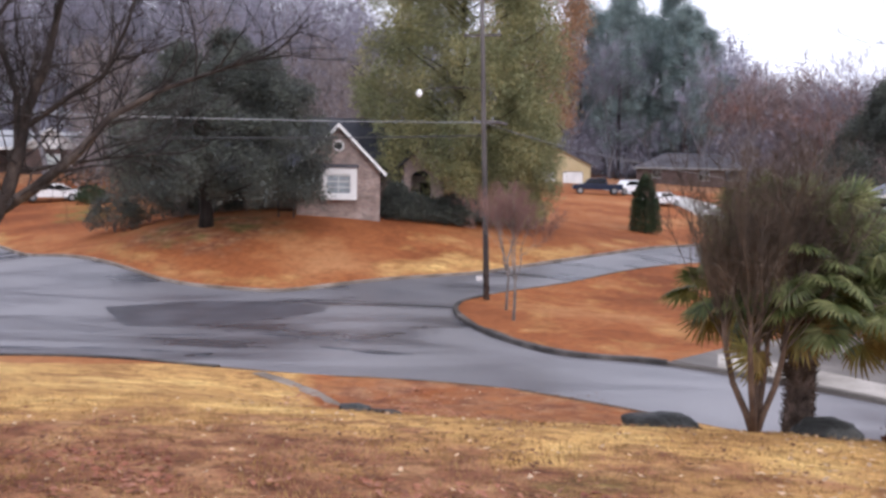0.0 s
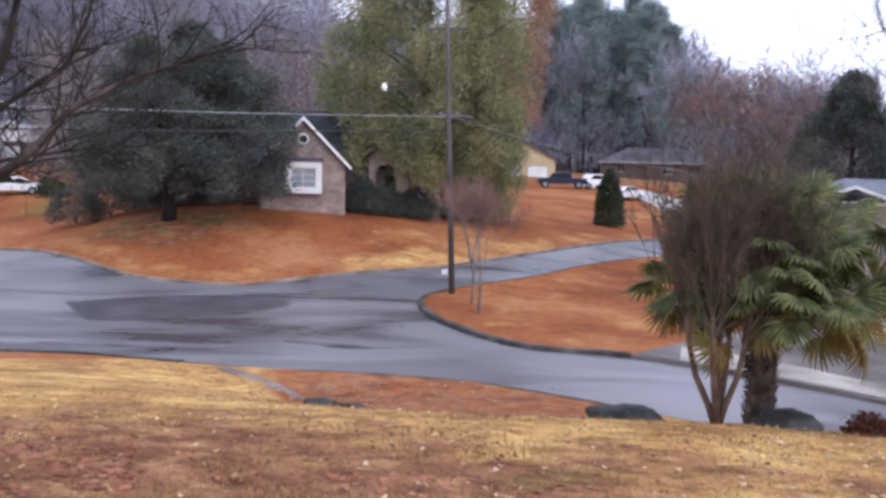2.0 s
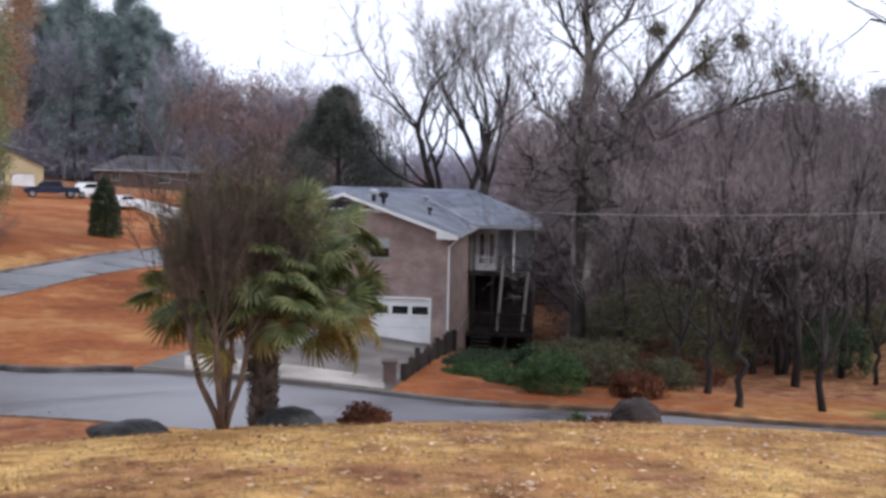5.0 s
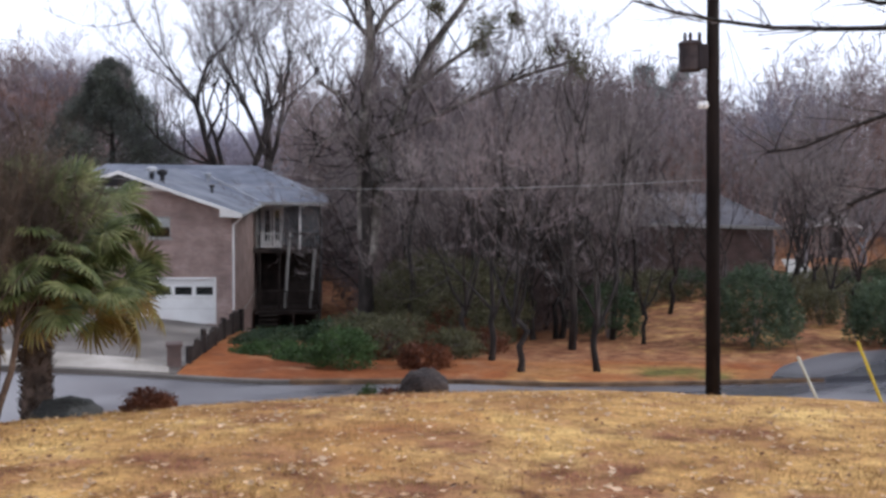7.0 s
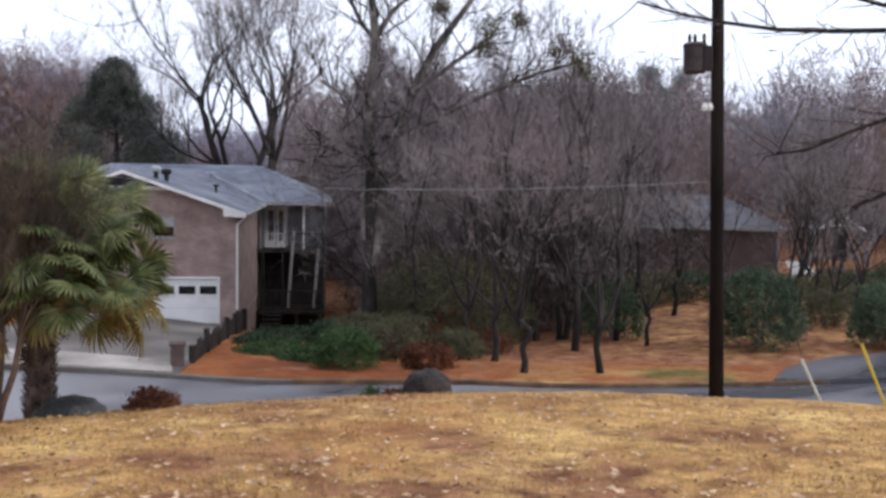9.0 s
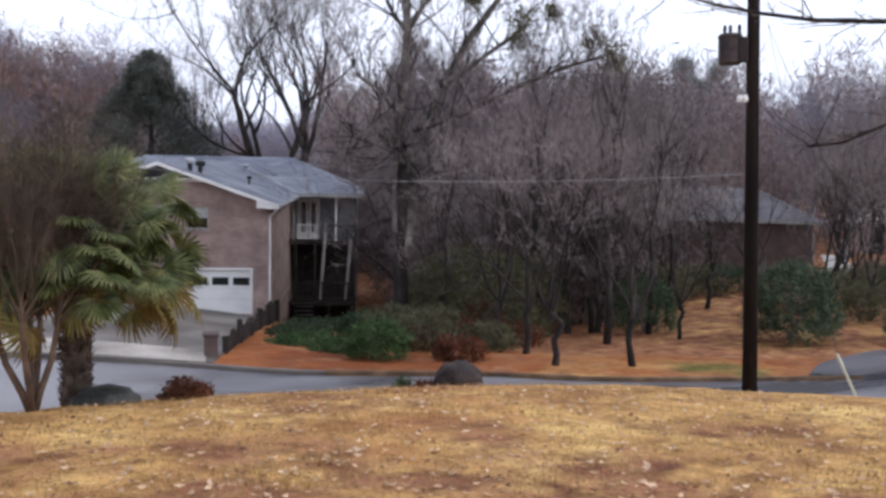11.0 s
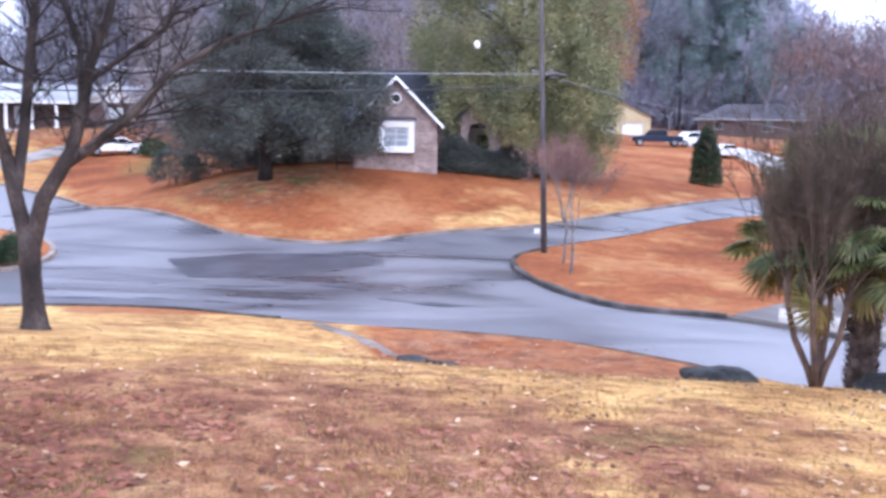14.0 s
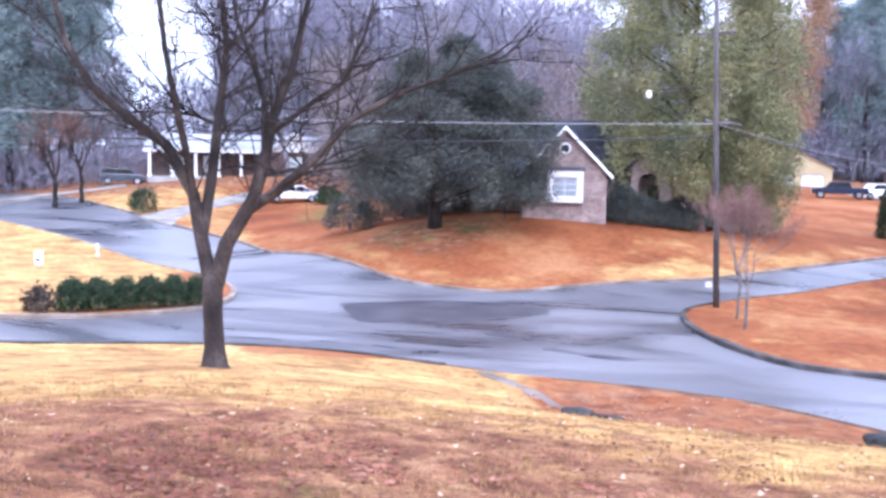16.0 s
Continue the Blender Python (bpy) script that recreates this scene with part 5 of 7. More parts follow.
# ---- trees and shrubs ----
def leaves(centres, size, per, rng, spread=1.0, flat=0.0, slim=0.5, corners=3):
    """Clumps of pointed leaves round the centres, as one Geo."""
    c = np.repeat(np.asarray(centres, float), per, 0)
    n = len(c)
    c = c + rng.normal(0, size * spread, (n, 3))
    u = rng.normal(0, 1, (n, 3))
    u[:, 2] *= 1 - flat
    u /= np.linalg.norm(u, axis=1)[:, None]
    w = np.cross(u, rng.normal(0, 1, (n, 3)))
    w /= np.maximum(np.linalg.norm(w, axis=1), 1e-6)[:, None]
    s = size * rng.uniform(0.6, 1.4, (n, 1))
    tail = [c - w * s * slim] if corners == 4 else []
    v = np.stack([c - u * s + (0 if tail else -w * s * slim), c + w * s * slim, c + u * s, *tail], 1).reshape(-1, 3)
    g = Geo()
    g.v = v.tolist()
    g.f = np.arange(corners * n).reshape(-1, corners).tolist()
    return g


def grow(limbs, twigs, rng, p, d, length, r, level, last, kids=4, lift=0.25, spread=0.75, n_twigs=10, twig=0.5, tips=None, sides=5, twig_r=0.012):
    """One branch and, from it, its smaller branches down to the twigs."""
    k = 4 if level < last else 3
    pts, rad, q = [Vector(p)], [r], Vector(d).normalized()
    for i in range(k):
        q = (q + Vector(rng.normal(0, 0.16, 3)) + Vector((0, 0, lift * 0.25))).normalized()
        pts.append(pts[-1] + q * length / k)
        rad.append(r * (1 - 0.62 * (i + 1) / k))
    if level >= 4:
        limbs.spike(pts[0], pts[-1], r)
    else:
        limbs.tube(pts, rad, sides if level < 2 else 4 if level < 3 else 3, cap=False)
    if level >= last:
        for i in range(n_twigs):
            f = rng.uniform(0.15, 1) * k
            j = min(int(f), k - 1)
            a = pts[j].lerp(pts[j + 1], f - j)
            t = (q + Vector(rng.normal(0, 0.6, 3)) + Vector((0, 0, 0.2))).normalized()
            twigs.spike(a, a + t * twig * rng.uniform(0.5, 1.3), twig_r)
        if tips is not None:
            tips += [pts[-1], pts[-2]]
        return
    for i in range(kids + (1 if level == 0 else 0)):
        f = rng.uniform(0.4, 1.0) if i else 1.0
        f *= k
        j = min(int(f), k - 1)
        a = pts[j].lerp(pts[j + 1], f - j)
        rr = rad[j] * 0.62
        t = (q + Vector(rng.normal(0, spread, 3)) * (0.55 if i == 0 else 1) + Vector((0, 0, lift))).normalized()
        grow(limbs, twigs, rng, a, t, length * rng.uniform(0.55, 0.8), rr, level + 1, last, kids, lift, spread, n_twigs, twig, tips, sides, twig_r)


def bare_tree(name, label, m, seed, height, r, last=3, kids=4, bark=None, twig_m=None, n_twigs=9, lift=0.3, spread=0.7, trunk=0.32, twig=0.6, group="", twig_r=0.014):
    rng = np.random.default_rng(seed)
    t = thing(name, label, "tree", m, group)
    tr, lb, tw = Geo(), Geo(), Geo()
    h0 = height * trunk
    wob = [Vector((rng.normal(0, 0.02 * height) * i / 4, rng.normal(0, 0.02 * height) * i / 4, h0 * i / 4 - 0.15)) for i in range(5)]
    tr.tube(wob, [r * 1.35, r * 1.05, r, r * 0.94, r * 0.85], 8)
    for i in range(kids):
        a = 2 * math.pi * (i + rng.uniform(0, 0.6)) / kids
        s = 0.15 if i == 0 else spread * 0.75
        grow(lb, tw, rng, wob[-1] - Vector((0, 0, 0.12 * i)), (math.cos(a) * s, math.sin(a) * s, 1), (height - h0) * rng.uniform(0.42, 0.55), r * 0.62, 1, last, kids, lift, spread, n_twigs, twig, twig_r=twig_r)
    part("trunk", tr, bark or BARK, t, smooth=True)
    fast_part("branchwork", lb, bark or BARK, t, smooth=True)
    fast_part("twig_spray", tw, twig_m or TWIG, t)
    return t


def crown_points(rng, n, shape, lumps=0.35, scale=0.5):
    """Points filling a crown: shape(h) gives the radius at each share of the height; noise leaves gaps."""
    out = []
    while len(out) < n:
        h, a = rng.uniform(0, 1), rng.uniform(0, 2 * math.pi)
        R = shape(h)
        f = rng.uniform(0.15, 1) ** 0.5
        x, y = math.cos(a) * R * f, math.sin(a) * R * f
        if noise.noise(Vector((x * scale, y * scale, h * 6 + n * 0.01))) > -lumps + 0.45 * (f - 0.7):
            out.append((x, y, h))
    return np.array(out)


def leafy_tree(name, label, m, seed, height, base, shape, leaf_m, n=2600, size=0.22, per=6, bark=None, r=0.3, flat=0.3, lumps=0.2, scale=0.45, droop=0.0, group="", limbs=26, loose=2.6, shift=0.0):
    rng = np.random.default_rng(seed)
    t = thing(name, label, "tree", m, group)
    p = crown_points(rng, n, shape, lumps, scale)
    p[:, 2] = base + p[:, 2] * (height - base) - droop * np.hypot(p[:, 0], p[:, 1]) ** 2
    p[:, 0] += shift
    trunk = Geo().tube([(0, 0, -0.3), (0.03, 0, base * 0.5 + 0.1), (0, 0.05, height * 0.5), (0.05, 0, height * 0.92)], [r * 1.3, r, r * 0.7, r * 0.12], 8)
    part("trunk", trunk, bark or BARK, t, smooth=True)
    lb = Geo()
    for i in rng.choice(len(p), min(limbs, len(p)), False):
        x, y, z = p[i]
        z0 = max(base * 0.7, z - 0.5 * math.hypot(x, y))
        lb.tube([(0, 0, z0), (x * 0.5, y * 0.5, (z0 + z) / 2 + 0.1), (x, y, z)], [r * 0.28, r * 0.17, 0.02], 4, cap=False)
    fast_part("branchwork", lb, bark or BARK, t)
    fast_part("crown", leaves(p, size, per, rng, loose, flat), leaf_m, t)
    return t


def stand(bearing, d, turn=0.0, scale=1.0, sink=0.0):
    x, y = polar(bearing, d)
    return pose(x, y, ground_z(x, y) - sink, 0, 0, turn) @ Matrix.Scale(scale, 4)


def copy_at(ob, m):
    c = copy_thing(ob, m)
    c.matrix_basis = m
    return c


def shrub(name, label, bearing, d, w, h, leaf_m, seed, n=500, size=0.07, per=6, group="", depth=None, twig_m=None, stems=14):
    """A rounded shrub: stems from one foot and a crown of small leaves with an uneven outline."""
    rng = np.random.default_rng(seed)
    t = thing(name, label, "shrub", stand(bearing, d, sink=0.05), group)
    st = Geo()
    for i in range(stems):
        a, f = rng.uniform(0, 6.28), rng.uniform(0.2, 0.8)
        st.tube([(0, 0, 0), (math.cos(a) * w * 0.2 * f, math.sin(a) * w * 0.2 * f, h * 0.4), (math.cos(a) * w * 0.42 * f, math.sin(a) * w * 0.42 * f, h * 0.85)], [0.02, 0.014, 0.005], 4, cap=False)
    fast_part("stem_mass", st, twig_m or TWIG, t)
    p = []
    while len(p) < n:
        v = rng.normal(0, 1, 3)
        v /= np.linalg.norm(v)
        if v[2] < -0.85:
            continue
        f = rng.uniform(0.35, 1) ** 0.4 * (1 + 0.22 * noise.noise(Vector(v * 2.2) + Vector((seed, 0, 0))))
        f2 = f * (1 + 0.45 * max(0, -v[2]))
        p.append((v[0] * w / 2 * f2, v[1] * (depth or w) / 2 * f2, max(0.03, h * 0.5 + v[2] * h * 0.5 * f)))
    fast_part("foliage", leaves(p, size, per, rng, 1.4), leaf_m, t)
    return t


# the forked tree on the near lawn
def lawn_tree():
    rng = np.random.default_rng(11)
    x, y = polar(-25.5, 19)
    t = thing("forked_lawn_tree", "bare forked shade tree with dark wet bark on a tan lawn", "tree", pose(x, y, ground_z(x, y), 0, 0, 25.5))
    part("trunk", Geo().tube([(0.02, 0, -0.15), (0.0, 0, 0.05), (0.0, 0, 0.35), (-0.03, 0.01, 0.9), (-0.04, 0, 1.45), (-0.03, 0, 1.75)], [0.34, 0.25, 0.195, 0.18, 0.19, 0.18], 14), BARK_LAWN, t, smooth=True)
    stems = [
        ([(-0.06, 0, 1.5), (-0.26, 0.05, 2.5), (-0.38, 0.1, 3.2), (-0.87, 0.3, 4.1), (-1.54, 0.5, 4.58), (-2.23, 0.6, 5.18), (-2.67, 0.7, 5.96), (-2.9, 0.8, 6.9)], 0.16, 0.05),
        ([(-0.34, 0.08, 3.0), (-0.54, -0.25, 4.15), (-0.7, -0.5, 4.91), (-0.85, -0.6, 5.75), (-0.96, -0.7, 6.75), (-1.1, -0.8, 7.6)], 0.085, 0.04),
        ([(-0.22, 0.03, 2.5), (-0.04, 0.3, 3.64), (0.05, 0.5, 4.51), (0.13, 0.6, 5.21), (0.22, 0.7, 5.98), (0.14, 0.8, 6.83), (0.1, 0.9, 7.8)], 0.125, 0.05),
        ([(0.0, 0, 1.5), (0.21, -0.1, 2.32), (0.68, -0.25, 3.13), (0.9, -0.3, 3.92), (1.03, -0.3, 4.63), (1.37, -0.3, 5.52), (1.54, -0.4, 6.31), (1.8, -0.5, 7.4)], 0.18, 0.045),
        ([(0.88, -0.28, 3.8), (0.9, 0.1, 4.98), (0.64, 0.4, 5.83), (0.39, 0.6, 6.5), (0.3, 0.7, 7.3)], 0.075, 0.03),
        ([(0.6, -0.2, 2.95), (1.11, -0.45, 3.31), (1.81, -0.7, 3.94), (2.33, -0.8, 4.58), (3.21, -0.9, 5.09), (4.08, -1.0, 5.43), (5.04, -1.1, 5.77)], 0.125, 0.02),
        ([(0.9, -0.3, 3.6), (1.7, 0.1, 3.75), (2.42, 0.4, 3.87), (3.75, 0.7, 4.01)], 0.05, 0.012),
        ([(0.05, 0.5, 4.5), (-0.35, 0.35, 4.66), (-0.74, 0.2, 4.7), (-1.46, 0.0, 4.67)], 0.045, 0.012),
        ([(1.0, -0.3, 4.35), (1.72, -0.6, 4.92), (2.24, -0.8, 5.29), (2.63, -0.9, 6.18), (2.8, -1.0, 7.0)], 0.06, 0.02),
        ([(0.22, 0.7, 5.9), (0.69, 0.5, 6.39), (0.94, 0.4, 6.79), (1.2, 0.3, 7.4)], 0.05, 0.02),
    ]
    br, tw = Geo(), Geo()
    for pts, r0, r1 in stems:
        k = len(pts)
        part("limb", Geo().tube(pts, [0.9 * (r0 + (r1 - r0) * i / (k - 1)) for i in range(k)], 9, cap=False), BARK_LAWN, t, smooth=True)
        for i in range(1, k):
            for _ in range(5 if r0 > 0.1 else 4):
                a = Vector(pts[i - 1]).lerp(Vector(pts[i]), rng.uniform(0.2, 1))
                if a.z < 3.0:
                    continue
                run = (Vector(pts[i]) - Vector(pts[i - 1])).normalized()
                d = (run * 0.7 + Vector(rng.normal(0, 0.7, 3)) + Vector((0, 0, 0.25))).normalized()
                d.z = max(d.z, -0.1 if a.z > 4.2 else 0.15)
                grow(br, tw, rng, a, d, rng.uniform(0.8, 1.9), 0.022, 2, 3, 4, 0.15, 0.7, 7, 0.45, twig_r=0.005)
    # hanging sprays under the long limb
    for i in range(12):
        a = Vector((rng.uniform(1.2, 3.6), rng.uniform(-0.9, 0.4), rng.uniform(3.7, 4.4)))
        grow(br, tw, rng, a, (rng.uniform(0.2, 1), rng.normal(0, 0.5), -0.45), 0.6, 0.012, 2, 3, 3, -0.15, 0.6, 6, 0.25, twig_r=0.004)
    fast_part("branchwork", br, BARK, t, smooth=True)
    fast_part("twig_spray", tw, BARK, t)


lawn_tree()


def overhanging_tree():
    """Stands beside the viewpoint; only its outer limbs reach into view."""
    rng = np.random.default_rng(5)
    x, y = polar(84, 13.5)
    gz = ground_z(x, y)
    t = thing("overhanging_tree", "bare tree whose wet branches reach over the lawn", "tree", pose(x, y, gz))
    part("trunk", Geo().tube([(0, 0, -0.2), (0, 0, 1.5), (-0.1, 0.1, 3.5), (-0.3, 0.2, 6.0)], [0.3, 0.22, 0.17, 0.1], 10), BARK, t, smooth=True)
    br, tw = Geo(), Geo()
    o = Vector((x, y, gz))
    limbs = [
        [(-0.2, 0.1, 3.9), (10.18, 4.16, 7.36), (9.77, 5.05, 7.38), (9.51, 5.53, 7.41), (9.24, 5.96, 7.49), (8.98, 6.35, 7.59), (8.72, 6.71, 7.72)],
        [(-0.1, 0.1, 3.2), (10.2, 4.12, 6.7), (10.04, 4.49, 6.54), (9.87, 4.86, 6.39), (9.67, 5.24, 6.19), (9.51, 5.53, 6.14)],
        [(-0.2, 0.1, 4.2), (10.18, 4.18, 7.74), (9.98, 4.63, 7.61), (9.79, 5.02, 7.75)],
        [(-0.1, 0.1, 2.8), (10.21, 4.09, 6.1), (10.06, 4.46, 5.81), (9.88, 4.83, 5.62)],
    ]
    for k, pts in enumerate(limbs):
        q = [Vector(pts[0])] + [Vector(p) - o for p in pts[1:]]
        part("limb", Geo().tube(q, [0.06] + [0.024 * (1 - i / len(q)) + 0.005 for i in range(len(q) - 1)], 7, cap=False), BARK, t, smooth=True)
        for i in range(2, len(q)):
            for _ in range(6):
                a = q[i - 1].lerp(q[i], rng.uniform(0, 1))
                d = ((q[i] - q[i - 1]).normalized() + Vector(rng.normal(0, 0.55, 3))).normalized()
                grow(br, tw, rng, a, d, rng.uniform(0.3, 0.7), 0.008, 3, 3, 3, 0.1, 0.6, 6, 0.22, twig_r=0.003)
    fast_part("branchwork", br, BARK, t)
    fast_part("twig_spray", tw, TWIG, t)


overhanging_tree()


def crape_myrtle():
    rng = np.random.default_rng(21)
    t = thing("crape_myrtle", "leafless crape myrtle with tan stems and dense dry twigs", "tree", stand(17.75, 14.6))
    br, tw = Geo(), Geo()
    for i, (dx, dy) in enumerate(((-0.42, 0.1), (-0.16, -0.15), (0.05, 0.2), (0.33, -0.05), (0.2, 0.25))):
        pts = [(0.02 * dx, 0, -0.05), (dx * 0.3, dy * 0.3, 0.28), (dx * 0.75, dy * 0.8, 0.7), (dx, dy, 1.15), (dx * 1.15, dy * 1.2, 1.6)]
        part("stem", Geo().tube(pts, [0.06, 0.05, 0.045, 0.038, 0.03], 8), BARK_TAN, t, "smooth tan stem", smooth=True)
        for j in range(23):
            a = Vector(pts[2]).lerp(Vector(pts[4]), rng.uniform(0.45, 1))
            ang = rng.uniform(0, 6.28)
            lean = rng.uniform(0.02, 0.62)
            d = Vector((math.cos(ang) * lean + dx * 0.3 + 0.1, math.sin(ang) * lean + dy * 0.4, 1)).normalized()
            grow(br, tw, rng, a, d, rng.uniform(0.8, 1.75), 0.012, 2, 3, 5, 0.5, 0.34, 11, 0.46, twig_r=0.0042)
    fast_part("branchwork", br, TWIG_TAN, t)
    fast_part("twig_spray", tw, TWIG_TAN, t)


crape_myrtle()


def fan_frond(rng, blades=34, length=0.5):
    """A fan of folded, drooping blades round a hub at the origin, pointing along +x."""
    g = Geo()
    for i in range(blades):
        a = radians(-125 + 250 * i / (blades - 1)) + rng.normal(0, 0.03)
        L = length * (0.78 + 0.22 * math.cos(a * 0.6)) * rng.uniform(0.9, 1.08)
        ca, sa = math.cos(a), math.sin(a)
        rows = []
        for s, w in ((0.04, 0.006), (0.3, 0.023), (0.6, 0.026), (0.85, 0.014), (1.0, 0.002)):
            drop = -0.55 * L * max(0, s - 0.35) ** 1.6 * (1.0 + 0.5 * abs(math.sin(a))) + rng.normal(0, 0.006)
            c = Vector((ca * L * s, sa * L * s, drop + 0.05 * s))
            n = Vector((-sa, ca, 0)) * w
            rows.append((c - n + Vector((0, 0, -w * 0.5)), c, c + n + Vector((0, 0, -w * 0.5))))
        vs = [tuple(p) for r in rows for p in r]
        fs = [(j * 3 + q, j * 3 + q + 1, j * 3 + q + 4, j * 3 + q + 3) for j in range(len(rows) - 1) for q in (0, 1)]
        g.add(vs, fs)
    return g


def palm():
    rng = np.random.default_rng(8)
    t = thing("fan_palm", "short fan palm with shaggy dark trunk beside a crape myrtle", "palm", stand(19.95, 16.2))
    H = 2.12
    part("trunk", Geo().tube([(0, 0, -0.1), (0, 0, 0.1), (0.02, 0, 0.6), (0.03, 0, 1.2), (0.04, 0, H), (0.04, 0, H + 0.35)], [0.27, 0.24, 0.21, 0.21, 0.22, 0.1], 14), PALM_BARK, t, smooth=True)
    fib = Geo()
    for i in range(520):
        z, a = rng.uniform(0.0, H + 0.1), rng.uniform(0, 6.28)
        r = 0.2
        b = Vector((math.cos(a) * r, math.sin(a) * r, z))
        fib.spike(b, b + Vector((math.cos(a) * rng.uniform(0.05, 0.13), math.sin(a) * rng.uniform(0.05, 0.13), rng.uniform(-0.08, 0.16))), 0.022)
    fast_part("trunk_fibre", fib, PALM_BARK, t, "shaggy brown trunk fibre")
    meshes = [meshed("frond", fan_frond(rng, 30, 0.5), FROND) for _ in range(3)]
    old = [meshed("frond", fan_frond(rng, 24, 0.52), FROND_OLD) for _ in range(2)]
    dead = meshed("frond", fan_frond(rng, 18, 0.4), DRYLEAF)
    n = 168
    for i in range(n + 12):
        a = i * 2.39996 + rng.normal(0, 0.15)
        up = radians(84 - 108 * (i / n) ** 1.0) if i < n else radians(-74 + 5 * (i % 3))
        reach = rng.uniform(0.75, 1.2 + 0.6 * min(1, i / 60)) if i < n else 0.35 + 0.1 * (i % 4)
        hub = Vector((0.04, 0, H + 0.25 - 0.12 * i / n))
        d = Vector((math.cos(a) * math.cos(up), math.sin(a) * math.cos(up), math.sin(up)))
        tip = hub + d * reach + Vector((0, 0, -0.12 * math.cos(up)))
        pet = part("petiole", Geo().tube([hub, hub.lerp(tip, 0.5) + Vector((0, 0, 0.06)), tip], [0.018, 0.013, 0.01], 5), FROND if i < n else DRYLEAF, t)
        pitch = -up + radians(26 + rng.normal(0, 22))
        ob = new("frond", dead if i >= n else old[i % 2] if i > 146 else meshes[i % 3])
        ob.parent = t
        ob.matrix_local = Matrix.Translation(tip) @ Matrix.Rotation(a, 4, "Z") @ Matrix.Rotation(pitch, 4, "Y") @ Matrix.Rotation(rng.normal(0, 0.75), 4, "X")
        if i >= n:
            tagged(ob, "dead brown hanging frond")


palm()

# evergreen trees round the cottage
leafy_tree("cedar_tree", "broad dark green cedar beside a brick cottage", stand(-13.2, 55), 31, 10.0, 1.9, lambda h: 6.0 * (1 - h ** 2.7) ** 0.6 * (0.8 + 0.4 * min(h * 4, 0.5)) + 0.2, CEDAR, n=6400, size=0.085, per=20, r=0.34, lumps=-0.06, scale=0.62, droop=0.022, flat=0.45, limbs=60, shift=0.95)
leafy_tree("olive_leaved_tree", "tall tree with yellowing olive autumn leaves", stand(1.0, 64), 32, 20, 1.5, lambda h: 6.9 * (math.sin(math.pi * (0.2 + 0.74 * h)) ** 0.55), OLIVE, n=10500, size=0.1, per=20, r=0.3, lumps=0.04, scale=0.42, flat=0.4, limbs=60)
leafy_tree("rust_leaved_tree", "tall tree with thin rust-orange autumn leaves", stand(4.9, 80), 33, 24, 4.5, lambda h: 4.8 * (math.sin(math.pi * (0.1 + 0.85 * h)) ** 0.6), ORANGE, n=3600, size=0.11, per=14, r=0.4, lumps=0.0, scale=0.6, limbs=50)
leafy_tree("green_oak", "low dense olive green tree before a brick house", stand(3.9, 65), 35, 8.5, 0.3, lambda h: 3.3 * (math.sin(math.pi * (0.18 + 0.78 * h)) ** 0.6), OLIVE, n=2600, size=0.09, per=18, r=0.25, lumps=0.05, scale=0.7, limbs=40)
leafy_tree("dark_magnolia", "dark green broadleaf evergreen behind the garage house", stand(24.0, 78), 34, 13.6, 1.0, lambda h: 5.0 * (1 - h ** 2.2) * (0.6 + 0.6 * min(1, h * 3)) + 0.4, CEDAR, n=4400, size=0.11, per=16, r=0.3, lumps=0.0, scale=0.6, flat=0.4)
leafy_tree("small_cypress", "neat dark green conical cypress on an orange lawn", stand(11.4, 80), 36, 4.5, 0.1, lambda h: 1.2 * (1 - h ** 2.2) ** 0.8 + 0.06, SHRUB, n=2600, size=0.07, per=9, r=0.1, lumps=1.5, limbs=8, loose=1.2)


def pine(name, label, m, seed, height, r=0.3, n=150, leaf_m=None, bare=0.15, wide=6.6, group=""):
    """A tall pine: bare lower trunk, whorled limbs ending in needle clumps, with gaps between."""
    rng = np.random.default_rng(seed)
    t = thing(name, label, "tree", m, group)
    part("trunk", Geo().tube([(0, 0, -0.3), (0.1, 0, height * 0.3), (0.05, 0.1, height * 0.65), (0, 0, height * 0.98)], [r * 1.25, r, r * 0.65, 0.04], 8), BARK, t, smooth=True)
    lb, pts = Geo(), []
    for i in range(n):
        f = rng.uniform(0, 1) ** 0.8
        z = height * (bare + (1 - bare) * f)
        L = wide * (1 - 0.7 * f) * rng.uniform(0.5, 1.1)
        a = rng.uniform(0, 6.28)
        e = Vector((math.cos(a) * L, math.sin(a) * L, z + L * rng.uniform(0.0, 0.35)))
        lb.tube([(0, 0, z), e.lerp(Vector((0, 0, z)), 0.5) + Vector((0, 0, -0.1)), e], [0.08, 0.05, 0.02], 4, cap=False)
        for s in np.linspace(0.45, 1.05, 6):
            c = Vector((0, 0, z)).lerp(e, s)
            for _ in range(4):
                pts.append(tuple(c + Vector(rng.normal(0, 0.42, 3)) * Vector((1, 1, 0.55)).length / 1.5))
    fast_part("branchwork", lb, BARK, t)
    fast_part("needles", leaves(pts, 0.3, 7, rng, 1.5, 0.2, 0.24), leaf_m or PINE, t)
    return t


